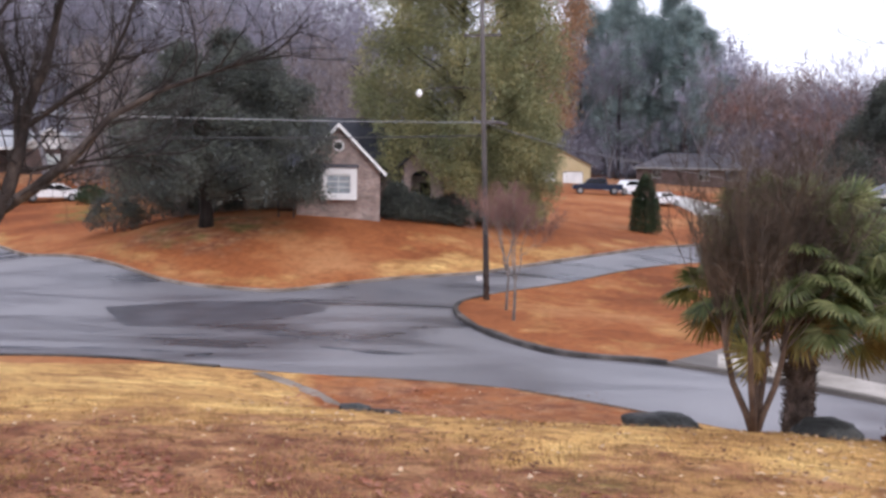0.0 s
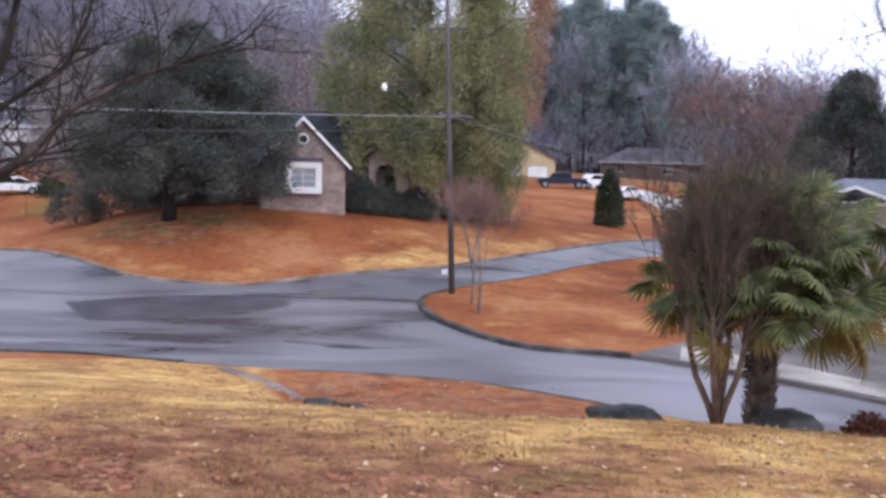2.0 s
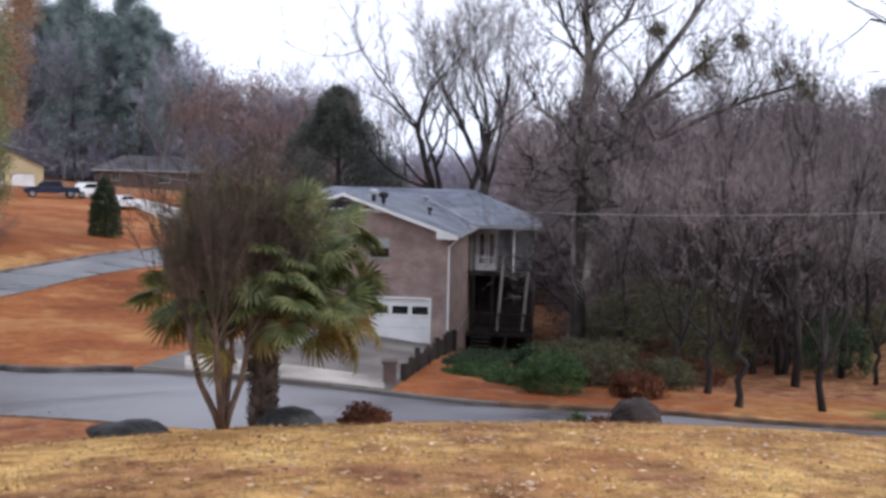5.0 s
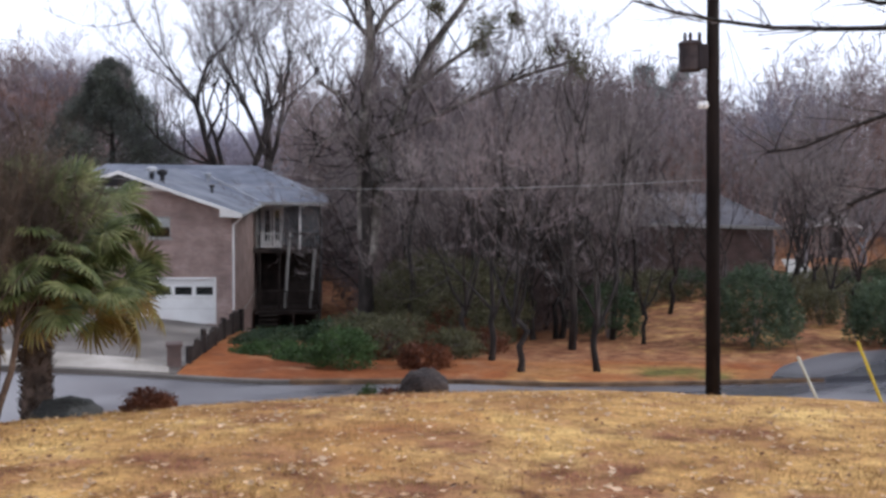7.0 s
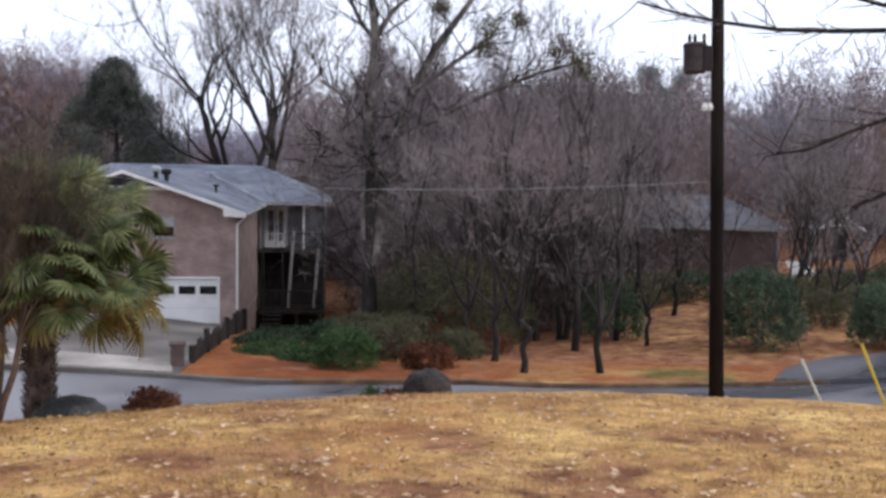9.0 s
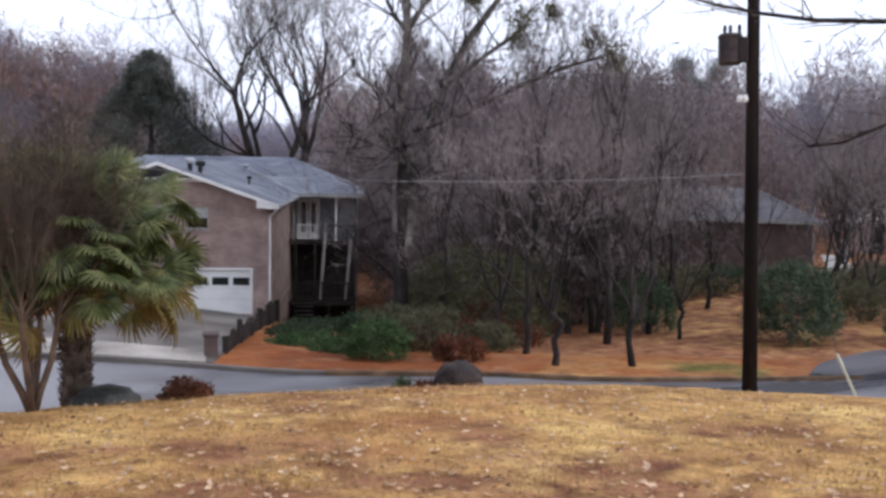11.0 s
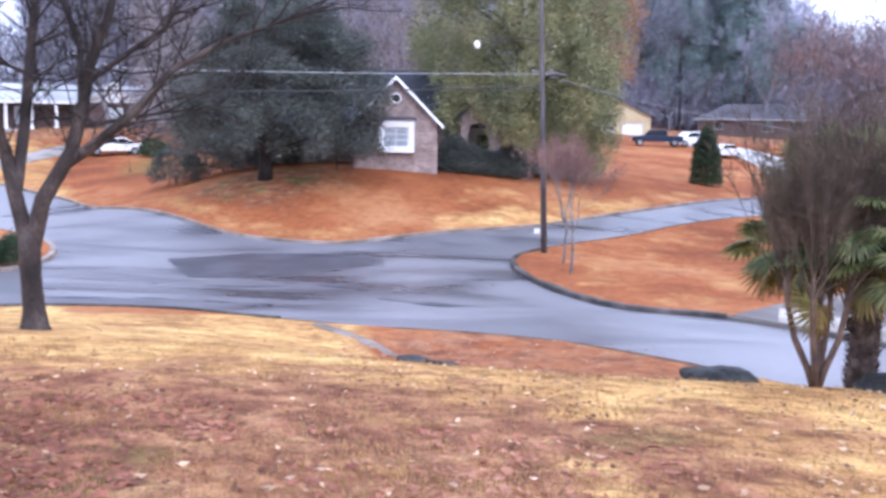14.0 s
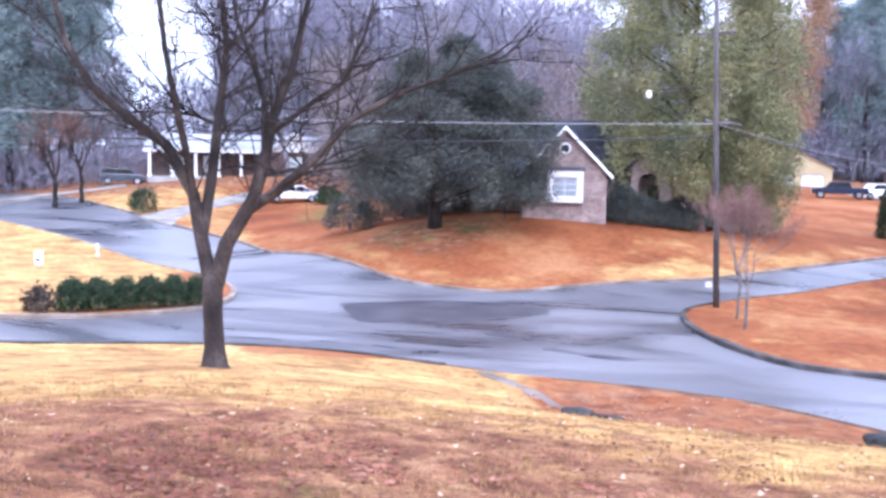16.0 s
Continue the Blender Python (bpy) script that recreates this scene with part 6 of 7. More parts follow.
# woods
def woods():
    rng = np.random.default_rng(77)
    kinds = []
    for i in range(5):
        # Woodland bark and grey twigs carry haze in their colour.
        kinds.append(bare_tree("bare_woodland_tree", "tall leafless hazy grey-brown tree in a winter wood", stand(-8 + 3 * i, 128 + 4 * i), 100 + i, 19, 0.22, 4, 4, bark=BARK_HAZED, twig_m=TWIG_HAZED, n_twigs=5, lift=0.35, spread=0.6, trunk=0.26, twig=1.0, group="winter woods", twig_r=0.026))
    red = [bare_tree("russet_woodland_tree", "leafless tree with reddish twigs in a winter wood", stand(17 + 4 * i, 150), 140 + i, 15, 0.18, 4, 4, bark=BARK_HAZED, twig_m=TWIG_RED, n_twigs=6, lift=0.3, spread=0.65, trunk=0.2, twig=0.85, group="winter woods", twig_r=0.024) for i in range(2)]
    pines = [pine("woodland_pine", "tall blue-green pine above the houses", stand(b, d), 200 + i, h, group="woodland pines") for i, (b, d, h) in enumerate(((10.2, 168, 33), (12.6, 172, 31), (-35, 138, 27)))]
    spots = []
    # bearing from, to, nearest, farthest, how many, smallest and largest scale
    for b0, b1, d0, d1, n, s0, s1, pool in (
            (-46, -6, 112, 150, 26, 0.95, 1.35, kinds), (-22, -4, 86, 108, 9, 0.8, 1.05, kinds),
            (6, 16, 156, 190, 12, 0.9, 1.2, kinds), (14, 26, 150, 190, 16, 0.9, 1.15, kinds + red), (24, 36, 150, 190, 7, 0.45, 0.62, kinds + red),
            (34, 74, 72, 100, 26, 0.5, 0.68, kinds + red * 2), (34, 76, 100, 150, 16, 0.7, 0.95, kinds + red * 2)):
        for i in range(n):
            b = b0 + (b1 - b0) * (i + rng.uniform(0, 1)) / n
            spots.append((b, rng.uniform(d0, d1), rng.uniform(s0, s1), pool))
    for b, d, s, pool in spots:
        if -32.0 < b < -25.5:
            s *= 0.55
        copy_at(pool[rng.integers(len(pool))], stand(b, d, rng.uniform(0, 360), s))
    for b, d, s in ((9.0, 176, 1.0), (11.4, 180, 1.0), (13.6, 176, 0.85), (15.8, 175, 0.65), (17.5, 180, 0.62), (9.8, 160, 0.85), (12.0, 165, 0.8), (14.3, 170, 0.9), (13.2, 160, 0.8), (-37.5, 112, 1.0), (-33, 126, 1.05), (-36, 118, 1.1), (-40, 120, 1.0), (-34.4, 122, 1.1), (-31.8, 140, 0.9), (-23.5, 150, 0.9), (-11, 150, 1.0), (53.2, 123, 0.56), (54.2, 126, 0.6), (55.1, 130, 0.6), (56.0, 124, 0.54), (66.5, 112, 0.5), (7.6, 170, 1.0), (-20, 150, 1.05)):
        copy_at(pines[rng.integers(len(pines))], stand(b, d, rng.uniform(0, 360), s))


woods()


def brush():
    """The tangle of saplings and undergrowth that closes the woods near the ground and far behind."""
    rng = np.random.default_rng(91)
    # The far grey and russet masses are coloured as seen through haze.
    for name, label, material, n, b0, b1, d0, d1, h, size in (
            ("woods_mass_left", "dense hazy grey-mauve winter woods", TWIG_HAZED, 12000, -25.5, -4, 118, 165, 27, 0.8),
            ("woods_mass_far_left", "thin hazy grey-mauve winter woods", TWIG_HAZED, 6000, -52, -25, 125, 170, 12, 0.8),
            ("woods_mass_ahead", "distant hazy grey-mauve winter woods", TWIG_HAZED, 15000, -6, 17, 178, 215, 28, 1.0),
            ("woods_mass_beyond", "distant hazy russet winter woods", TWIG_RED_HAZED, 9000, 14, 24.5, 160, 205, 22, 0.9),
            ("woods_mass_low", "distant hazy mauve woods on lower ground", TWIG_HAZED, 7000, 24, 38, 170, 215, 13, 0.9),
            ("woods_mass_right", "dense hazy russet winter woods", TWIG_RED_HAZED, 26000, 33, 80, 86, 135, 17.5, 0.62),
            ("undergrowth_left", "hazy grey-brown undergrowth between bare trunks", TWIG_HAZED, 4000, -48, -18, 112, 130, 4.5, 0.5),
            ("undergrowth_ahead", "hazy grey-brown undergrowth behind the far houses", TWIG_HAZED, 6000, 4, 18, 156, 180, 11, 0.6),
            ("cottage_woods", "dark leafless woods behind the cottage", TWIG, 7000, -20, -3, 84, 110, 15, 0.5),
            ("thicket_undergrowth", "dark brown tangle of twigs in the thicket", TWIG_DARK, 9000, 37.8, 51.5, 44, 58, 6.5, 0.3),
            ("thicket_canopy", "fine reddish-brown twigs of the winter thicket", TWIG_MAUVE, 17000, 36.5, 53.5, 56, 84, 16.5, 0.42),
            ("deck_woods", "bare twigs behind the porch", TWIG_MAUVE, 4000, 34.2, 38, 70, 84, 12, 0.4)):
        b, d = rng.uniform(b0, b1, n), rng.uniform(d0, d1, n)
        xy = np.c_[d * np.sin(np.radians(b)), d * np.cos(np.radians(b))]
        top = np.array([h * (0.8 + 0.45 * noise.noise(Vector((q * 0.35, 0, len(name)))) + 0.25 * noise.noise(Vector((q * 1.3, 4, len(name))))) for q in b])
        z = heights(xy) + top * rng.uniform(0, 1, n) ** 0.9
        g = leaves(np.c_[xy, z], size, 5, rng, 1.2, -0.6, 0.09)
        tagged(new(name, meshed(name, g, material)), label, "woods", kind="stuff")


brush()

# trees behind and beside the garage house
bare_tree("twin_trunk_tree", "tall leafless tree rising behind the grey roof", stand(30.4, 70), 301, 21, 0.45, 4, 4, bark=BARK, twig_m=TWIG, n_twigs=12, lift=0.35, spread=0.68, trunk=0.24, twig=1.0)
bare_tree("twin_trunk_tree", "dark leafless tree rising behind the grey roof", stand(31.9, 72), 302, 21, 0.36, 4, 4, bark=BARK, twig_m=TWIG, n_twigs=12, lift=0.35, spread=0.6, trunk=0.4, twig=1.0)


def old_sycamore():
    rng = np.random.default_rng(41)
    b0, d0 = 37.8, 40
    x0, y0 = polar(b0, d0)
    gz = ground_z(x0, y0)
    t = thing("old_sycamore", "large pale-barked leafless tree with mistletoe in its limbs", "tree", pose(x0, y0, gz))
    br, tw = Geo(), Geo()
    runs = [
        (((37.69, -3.1), (37.56, 0.1), (37.69, 2.05), (37.95, 4.73), (37.7, 6.5), (37.6, 8.5)), 0.26, 0.06, 0.0),
        (((37.9, -4.0), (38.59, -0.03), (39.83, 2.39), (41.28, 4.5), (43.37, 6.6), (44.4, 8.0)), 0.28, 0.05, 0.6),
        (((38.4, 0.9), (40.94, 1.51), (43.93, 2.53), (46.71, 3.31), (48.83, 3.7)), 0.12, 0.04, -0.8),
        (((40.04, 2.69), (41.53, 3.46), (43.23, 4.38), (44.6, 5.1)), 0.11, 0.04, 0.4),
        (((37.73, 0.11), (38.39, -0.49), (39.05, -1.08)), 0.07, 0.05, -1.0),
        (((37.95, 4.73), (38.89, 5.79), (39.94, 6.47), (40.6, 7.6)), 0.1, 0.04, -0.3),
        (((37.95, 4.73), (37.19, 5.31), (36.43, 6.46), (36.0, 7.8)), 0.09, 0.04, 0.3),
        (((37.56, 0.1), (36.39, 2.48), (34.9, 3.04)), 0.08, 0.04, -0.5),
        (((37.5, 0.3), (37.75, 0.1), (38.3, -0.6), (39.0, -1.1)), 0.06, 0.03, -1.2),
        (((36.6, 1.2), (35.3, 0.75), (34.95, 0.5), (34.6, -0.15)), 0.05, 0.02, -1.0),
    ]
    part("trunk", Geo().tube([(0, 0, -0.3), (0, 0, 1.0), (-0.05, 0, 3.0), (-0.08, 0, 4.8 + EYE - 5 - gz)], [0.45, 0.34, 0.29, 0.25], 10), BARK, t, smooth=True)
    for run, r0, r1, dep in runs:
        q = []
        for i, (b, h) in enumerate(run):
            x, y = polar(b, d0 + dep * i * 0.6)
            q.append(Vector((x - x0, y - y0, EYE + h - gz)))
        part("limb", Geo().tube(q, [1.15 * (r0 + (r1 - r0) * i / (len(q) - 1)) for i in range(len(q))], 7, cap=False), BARK_PALE, t, "pale limb", smooth=True)
        for i in range(1, len(q)):
            for _ in range(6):
                a = q[i - 1].lerp(q[i], rng.uniform(0, 1))
                d = ((q[i] - q[i - 1]).normalized() * 0.6 + Vector(rng.normal(0, 0.7, 3)) + Vector((0, 0, 0.4))).normalized()
                grow(br, tw, rng, a, d, rng.uniform(1.0, 2.2), 0.035, 2, 4, 3, 0.2, 0.6, 6, 0.5, twig_r=0.009)
    fast_part("branchwork", br, BARK, t)
    fast_part("twig_spray", tw, TWIG, t)
    for b, h, s in ((44.3, 5.2, 0.5), (44.0, 4.5, 0.35), (48.2, 4.5, 0.42), (49.4, 4.0, 0.5), (49.4, 3.5, 0.45), (41.6, 6.0, 0.35), (46.0, 5.6, 0.3)):
        x, y = polar(b, d0)
        p = rng.normal(0, s * 0.55, (90, 3)) + np.array([x - x0, y - y0, EYE + h - gz])
        fast_part("mistletoe", leaves(p, 0.06, 8, rng, 1.5), THICKET, t, "green mistletoe clump")


old_sycamore()


def thicket():
    rng = np.random.default_rng(51)
    kinds = [bare_tree("thicket_tree", "slender leafless tree in a dark thicket", stand((46.7, 45.0, 51.1, 43.4)[i], (30, 33, 31, 35)[i]), 400 + i, 8.5, 0.10, 4, 4, twig_m=TWIG if i else TWIG_RED_HAZED, n_twigs=6, lift=0.3, spread=0.65, trunk=0.22, twig=0.5, group="thicket", twig_r=0.009) for i in range(4)]
    for i in range(37):
        b = 37.6 + 14 * (i + rng.uniform(0, 1)) / 31
        d = rng.uniform(40, 58)
        if b > 51.5:
            b, d = b + 9.5, rng.uniform(44, 60)
        copy_at(kinds[rng.integers(4)], stand(b, d, rng.uniform(0, 360), rng.uniform(0.75, 1.3)))
    tall = [bare_tree("slender_woodland_tree", "slender dark straight-trunked leafless tree in a thicket", stand((45.4, 49.6)[i], (42, 37)[i]), 430 + i, 12.5, 0.12, 4, 3, bark=BARK, twig_m=TWIG_MAUVE, n_twigs=4, lift=0.55, spread=0.42, trunk=0.5, twig=0.55, group="thicket", twig_r=0.01) for i in range(2)]
    for i in range(16):
        copy_at(tall[i % 2], stand(38.4 + 15 * (i + rng.uniform(0, 0.8)) / 16, rng.uniform(38, 57), rng.uniform(0, 360), rng.uniform(0.65, 0.95)))
    for b, d, k in ((52.2, 44, 1.0), (53.6, 39, 0.8), (55.0, 50, 1.1), (57.5, 46, 1.0), (61.0, 44, 0.9), (64.5, 47, 1.0)):
        copy_at(kinds[rng.integers(4)], stand(b, d, rng.uniform(0, 360), k))
    for b, d, k in ((32.2, 38, 0.9), (33.4, 40, 1.0), (34.6, 41, 1.2), (31.6, 36, 0.7)):
        shrub("bank_shrub", "dark tangled shrub on the bank below the deck", b, d, 1.8, 0.45 * k, SHRUB, int(b * 10), n=260, size=0.06, per=8, group="bank shrubs")
    for i, (b, d, w, k) in enumerate(((39.8, 42, 3.2, 3.2), (41.2, 40, 3.6, 4.0), (42.9, 38, 3.4, 3.6), (44.6, 41, 3.6, 3.6))):
        shrub("evergreen_thicket", "tall olive green evergreen shrub among bare trees", b, d, w, k, THICKET, 560 + i, n=650, size=0.075, per=9, group="thicket")
    for i in range(13):
        b = 38.4 + 7.6 * (i + rng.uniform(0, 1)) / 13
        d = rng.uniform(32.5, 44)
        shrub("thicket_shrub", "tangled olive brown shrub in the thicket", b, d, rng.uniform(1.5, 2.6), rng.uniform(0.7, 2.0), THICKET if i % 3 else DRYLEAF, 500 + i, n=420, size=0.06, per=8, group="thicket")
    for i in range(7):
        b = 60 + 11 * (i + rng.uniform(0, 1)) / 7
        shrub("thicket_shrub", "tangled olive brown shrub in the thicket", b, rng.uniform(40, 52), rng.uniform(1.6, 3.0), rng.uniform(1.2, 2.6), THICKET, 540 + i, n=380, size=0.06, per=8, group="thicket")

    for i, (b, d, w, k) in enumerate(((51.6, 41, 2.8, 2.4), (52.6, 52, 3.0, 2.2), (54.2, 55, 3.0, 1.8), (56.0, 56, 3.2, 1.6), (62.2, 54, 3.2, 1.5), (63.6, 57, 3.2, 1.6), (65.2, 56, 3.4, 1.5), (66.6, 60, 3.2, 1.8))):
        shrub("clearing_shrub", "dull olive shrub at the clearing's edge", b, d, w, k, THICKET if i % 3 else SHRUB, 580 + i, n=520, size=0.07, per=8, group="thicket")


thicket()
shrub("laurel_shrub", "dense dark green shrub at the verge", 59.5, 38.5, 3.1, 3.0, LAUREL, 601, n=1500, size=0.07, per=9)
shrub("laurel_shrub", "dense dark green shrub behind the lane", 66.2, 40, 2.8, 2.4, LAUREL, 602, n=1200, size=0.07, per=9)
shrub("rounded_green_shrub", "rounded bright green shrub above the street", 36.4, 30.4, 1.9, 1.2, BRIGHT, 603, n=800, size=0.06)
shrub("ivy_bank", "bright green ground cover on the bank", 32.2, 33.6, 2.4, 0.3, BRIGHT, 604, n=600, size=0.06, depth=1.6)
shrub("ivy_bank", "green ground cover under the deck", 34.2, 32.2, 1.7, 0.28, BRIGHT, 605, n=360, size=0.07)
shrub("rust_shrub", "low rusty brown shrub at the street", 41.2, 30.6, 1.5, 0.7, DRYLEAF, 606, n=500, size=0.07)
shrub("nandina", "low dry red-brown shrub on the lawn's crest", 25.75, 15.6, 0.66, 0.3, DRYLEAF, 607, n=320, size=0.04)
shrub("deck_shrub", "dark shrub under the wooden deck", 35.9, 38, 2.0, 0.9, SHRUB, 608, n=600, size=0.09)
shrub("deck_shrub", "dark shrub beside the wooden deck", 37.4, 35, 2.2, 1.3, THICKET, 609, n=600, size=0.09)
for i in range(9):
    shrub("foundation_shrub", "dark evergreen shrub along the cottage wall", -2.6 + 0.95 * i, 59.7 + 0.3 * (i % 3) + 2.0 * max(0, -2.4 + 0.95 * i), 2.2, 1.5 + 0.25 * (i % 2), CEDAR, 620 + i, n=520, size=0.06, per=10, group="foundation shrubs")
for i in range(6):
    shrub("foundation_shrub", "dark evergreen shrub beside the cottage", -18.0 + 1.75 * i, 60.5 + (i % 2), 3.0, 2.2 + 0.4 * (i % 3), CEDAR, 640 + i, n=700, size=0.06, per=10, group="foundation shrubs")
for b, d, w, k in ((-2.6, 60.0, 1.4, 2.2), (0.9, 61.0, 2.4, 1.9), (2.3, 66, 3.0, 3.2), (-4.0, 62.3, 1.0, 1.4), (4.4, 70, 2.6, 3.0)):
    shrub("holly_bush", "tall dark evergreen holly against the cottage", b, d, w, k, CEDAR, int(650 + b), n=900, size=0.075, per=10, group="foundation shrubs")
shrub("driveway_shrub", "leafy green shrub beside a pale driveway", -29.3, 84, 2.0, 2.1, SHRUB, 660, n=420, size=0.09)
shrub("car_shrub", "dark shrub beside the parked white car", -19.2, 84, 2.2, 1.5, SHRUB, 661, n=420, size=0.09)
for i in range(6):
    f = i / 5
    shrub("clipped_box_shrub", "clipped dark green box shrub in a kerbside row", -33.0 + 6.6 * f, 38.3 + 1.9 * f, 1.02, 1.22, SHRUB, 670 + i, n=700, size=0.05, per=7, group="hedge row")
shrub("dry_grass_clump", "dry straw-coloured ornamental grass beside the hedge", -34.6, 38.2, 0.9, 0.9, TWIG_TAN, 680, n=160, size=0.09, per=5)
bare_tree("red_sapling", "slender sapling with reddish bare twigs on the corner lawn", stand(4.2, 37.5), 701, 5.0, 0.055, 4, 4, bark=BARK_SAPLING, twig_m=TWIG_RED, n_twigs=11, lift=0.4, spread=0.6, trunk=0.38, twig=0.35, group="corner saplings", twig_r=0.006)
bare_tree("red_sapling", "second slender sapling with reddish twigs beside the pole", stand(3.75, 40.3), 702, 5.0, 0.05, 4, 4, bark=BARK_SAPLING, twig_m=TWIG_RED, n_twigs=11, lift=0.4, spread=0.6, trunk=0.38, twig=0.35, group="corner saplings", twig_r=0.006)
bare_tree("red_street_tree", "small street tree with reddish twigs by the far road", stand(-33.8, 92), 703, 8, 0.2, 4, 4, twig_m=TWIG_RED, n_twigs=8, lift=0.35, spread=0.6, trunk=0.3, twig=0.4, group="far street trees", twig_r=0.012)
bare_tree("red_street_tree", "small street tree with reddish twigs by the far road", stand(-32.5, 94), 704, 8, 0.18, 4, 4, twig_m=TWIG_RED, n_twigs=8, lift=0.35, spread=0.6, trunk=0.3, twig=0.4, group="far street trees", twig_r=0.012)


# ---- poles and wires ----
def sag(a, b, drop, n=24):
    a, b = Vector(a), Vector(b)
    return [a.lerp(b, i / n) - Vector((0, 0, drop * 4 * (i / n) * (1 - i / n))) for i in range(n + 1)]


def cable(label, a, b, drop, r, material):
    ob = new("overhead_cable", meshed("overhead_cable", Geo().tube(sag(a, b, drop), r, 5), material))
    return tagged(ob, label, "cable", "overhead cables")


P1 = (*polar(2.64, 43), ground_z(*polar(2.64, 43)))
P2 = (*polar(57.5, 24), ground_z(*polar(57.5, 24)))


def street_pole():
    t = thing("utility_pole", "tall grey weathered wooden pole with street lamp", "utility pole", pose(P1[0], P1[1], P1[2], 0, -2.2, 0))
    part("shaft", Geo().tube([(0, 0, -0.5), (0, 0, 4), (0, 0, 9), (0, 0, 13.4)], [0.13, 0.118, 0.102, 0.088], 12), POLE_GREY, t, smooth=True)
    part("lower_shaft", Geo().tube([(0, 0, -0.4), (0, 0, 2.8)], [0.136, 0.126], 12), POLE_FOOT, t, "darker brown foot", smooth=True)
    arm = part("lamp_arm", Geo().tube([(0, 0, 8.9), (-0.9, -0.1, 9.05), (-2.2, -0.2, 9.0), (-2.65, -0.2, 8.9)], 0.02, 6), POLE_GREY, t, "thin dark lamp arm")
    part("lamp_head", Geo().tube([(-2.7, -0.2, 8.98), (-2.7, -0.2, 8.9), (-2.7, -0.2, 8.78), (-2.7, -0.2, 8.66)], [0.05, 0.11, 0.13, 0.07], 12), LENS, t, "white round lamp head")
    for z, w in ((7.6, 0.45), (11.2, 0.8)):
        c = part("crossarm", Geo().box(-w, -0.06, z - 0.05, w, 0.05, z + 0.05), POLE_GREY, t, bevel=0.008)
        for x in (-w * 0.85, w * 0.85):
            part("insulator", Geo().tube([(x, 0, z + 0.05), (x, 0, z + 0.1), (x, 0, z + 0.16)], [0.03, 0.045, 0.03], 8), STEEL, c)
    part("splice_case", Geo().tube([(0.1, -0.15, 7.5), (0.55, -0.2, 7.55), (1.0, -0.2, 7.45)], [0.04, 0.08, 0.04], 8), POLE_GREY, t, "grey cable splice case")
    part("marker_box", Geo().box(-0.42, -0.2, 0.85, -0.17, -0.05, 1.05), WHITE, t, "small white box on the pole", bevel=0.01)


def transformer_pole():
    t = thing("transformer_pole", "dark creosoted wooden pole with a rusty transformer", "utility pole", pose(P2[0], P2[1], P2[2], 0, -2.0, -57.5))
    part("shaft", Geo().tube([(0, 0, -0.5), (0, 0, 4), (0, 0, 8), (0, 0, 11.5)], [0.175, 0.16, 0.145, 0.12], 14), POLE, t, smooth=True)
    tank = part("transformer_tank", Geo().tube([(-0.5, 0, 7.7), (-0.5, 0, 7.75), (-0.5, 0, 8.28), (-0.5, 0, 8.34), (-0.5, 0, 8.4)], [0.22, 0.26, 0.26, 0.28, 0.22], 16), TANK, t, "rust-stained transformer tank")
    part("bracket", Geo().box(-0.3, -0.2, 7.75, -0.1, 0.16, 8.3), TANK, t, "rusty mounting bracket", bevel=0.02)
    for x in (-0.62, -0.5, -0.3):
        part("bushing", Geo().tube([(x, 0, 8.38), (x, 0, 8.45), (x, 0, 8.53), (x, 0, 8.6)], [0.05, 0.035, 0.045, 0.02], 8), TANK, tank)
    for x in (-0.28, -0.16):
        part("insulator", Geo().tube([(x, -0.12, 6.85), (x, -0.12, 6.92), (x, -0.12, 7.02)], [0.05, 0.075, 0.04], 8), LENS, t, "white glazed insulator")
    part("crossarm", Geo().box(-1.1, -0.1, 10.4, 1.1, 0.02, 10.52), POLE, t, bevel=0.01)


street_pole()
transformer_pole()
TOP1 = Vector((P1[0] - 0.28, P1[1], P1[2] + 7.55))
FARL = (*polar(-58, 52), EYE + 2.55)
cable("pale cable strung along the street", TOP1, FARL, 0.5, 0.015, WIRE_PALE)
cable("black cable strung along the street", TOP1 - Vector((0, 0, 0.55)), (FARL[0], FARL[1], FARL[2] - 1.1), 0.6, 0.028, WIRE)
cable("pale cable between two utility poles", TOP1, (P2[0], P2[1], P2[2] + 5.25), 1.3, 0.007, WIRE_PALE)
cable("dark service cable to a far house", TOP1, (*polar(11.5, 148), 7.4), 0.6, 0.025, WIRE)
cable("thin cable above the street", TOP1 + Vector((-0.1, 0, 4.0)), (FARL[0], FARL[1], FARL[2] + 4), 0.5, 0.008, WIRE)

YELLOW = mat("yellow_plastic_sleeve", [(0.5, 0.36, 0.02), (0.62, 0.47, 0.05)], 2, 10, 0.5, 0.05)
SLEEVE = mat("weathered_grey_sleeve", [(0.36, 0.36, 0.3), (0.5, 0.5, 0.43)], 2, 10, 0.6, 0.1)
for b0, h0, b1, mt, label in ((63.17, 0.0, 61.85, SLEEVE, "weathered pale sleeve on a guy wire"), (66.3, 0.0, 64.8, YELLOW, "yellow plastic sleeve on a guy wire")):
    foot = Vector((*polar(b0, 24), ground_z(*polar(b0, 24)) - 0.05))
    head = Vector((P2[0], P2[1], P2[2] + 8.6))
    t = thing("guy_wire", label, "guy wire", pose(*foot), "guy wires")
    up = head - foot
    tall = 1.15 if mt is SLEEVE else 1.5
    lean = Vector((*polar(b1, 24), foot.z + tall)) - foot
    part("sleeve", Geo().tube([(0, 0, 0), lean], 0.035, 8), mt, t)
    part("strand", Geo().tube([lean * 0.98, up], 0.005, 4), WIRE, t)


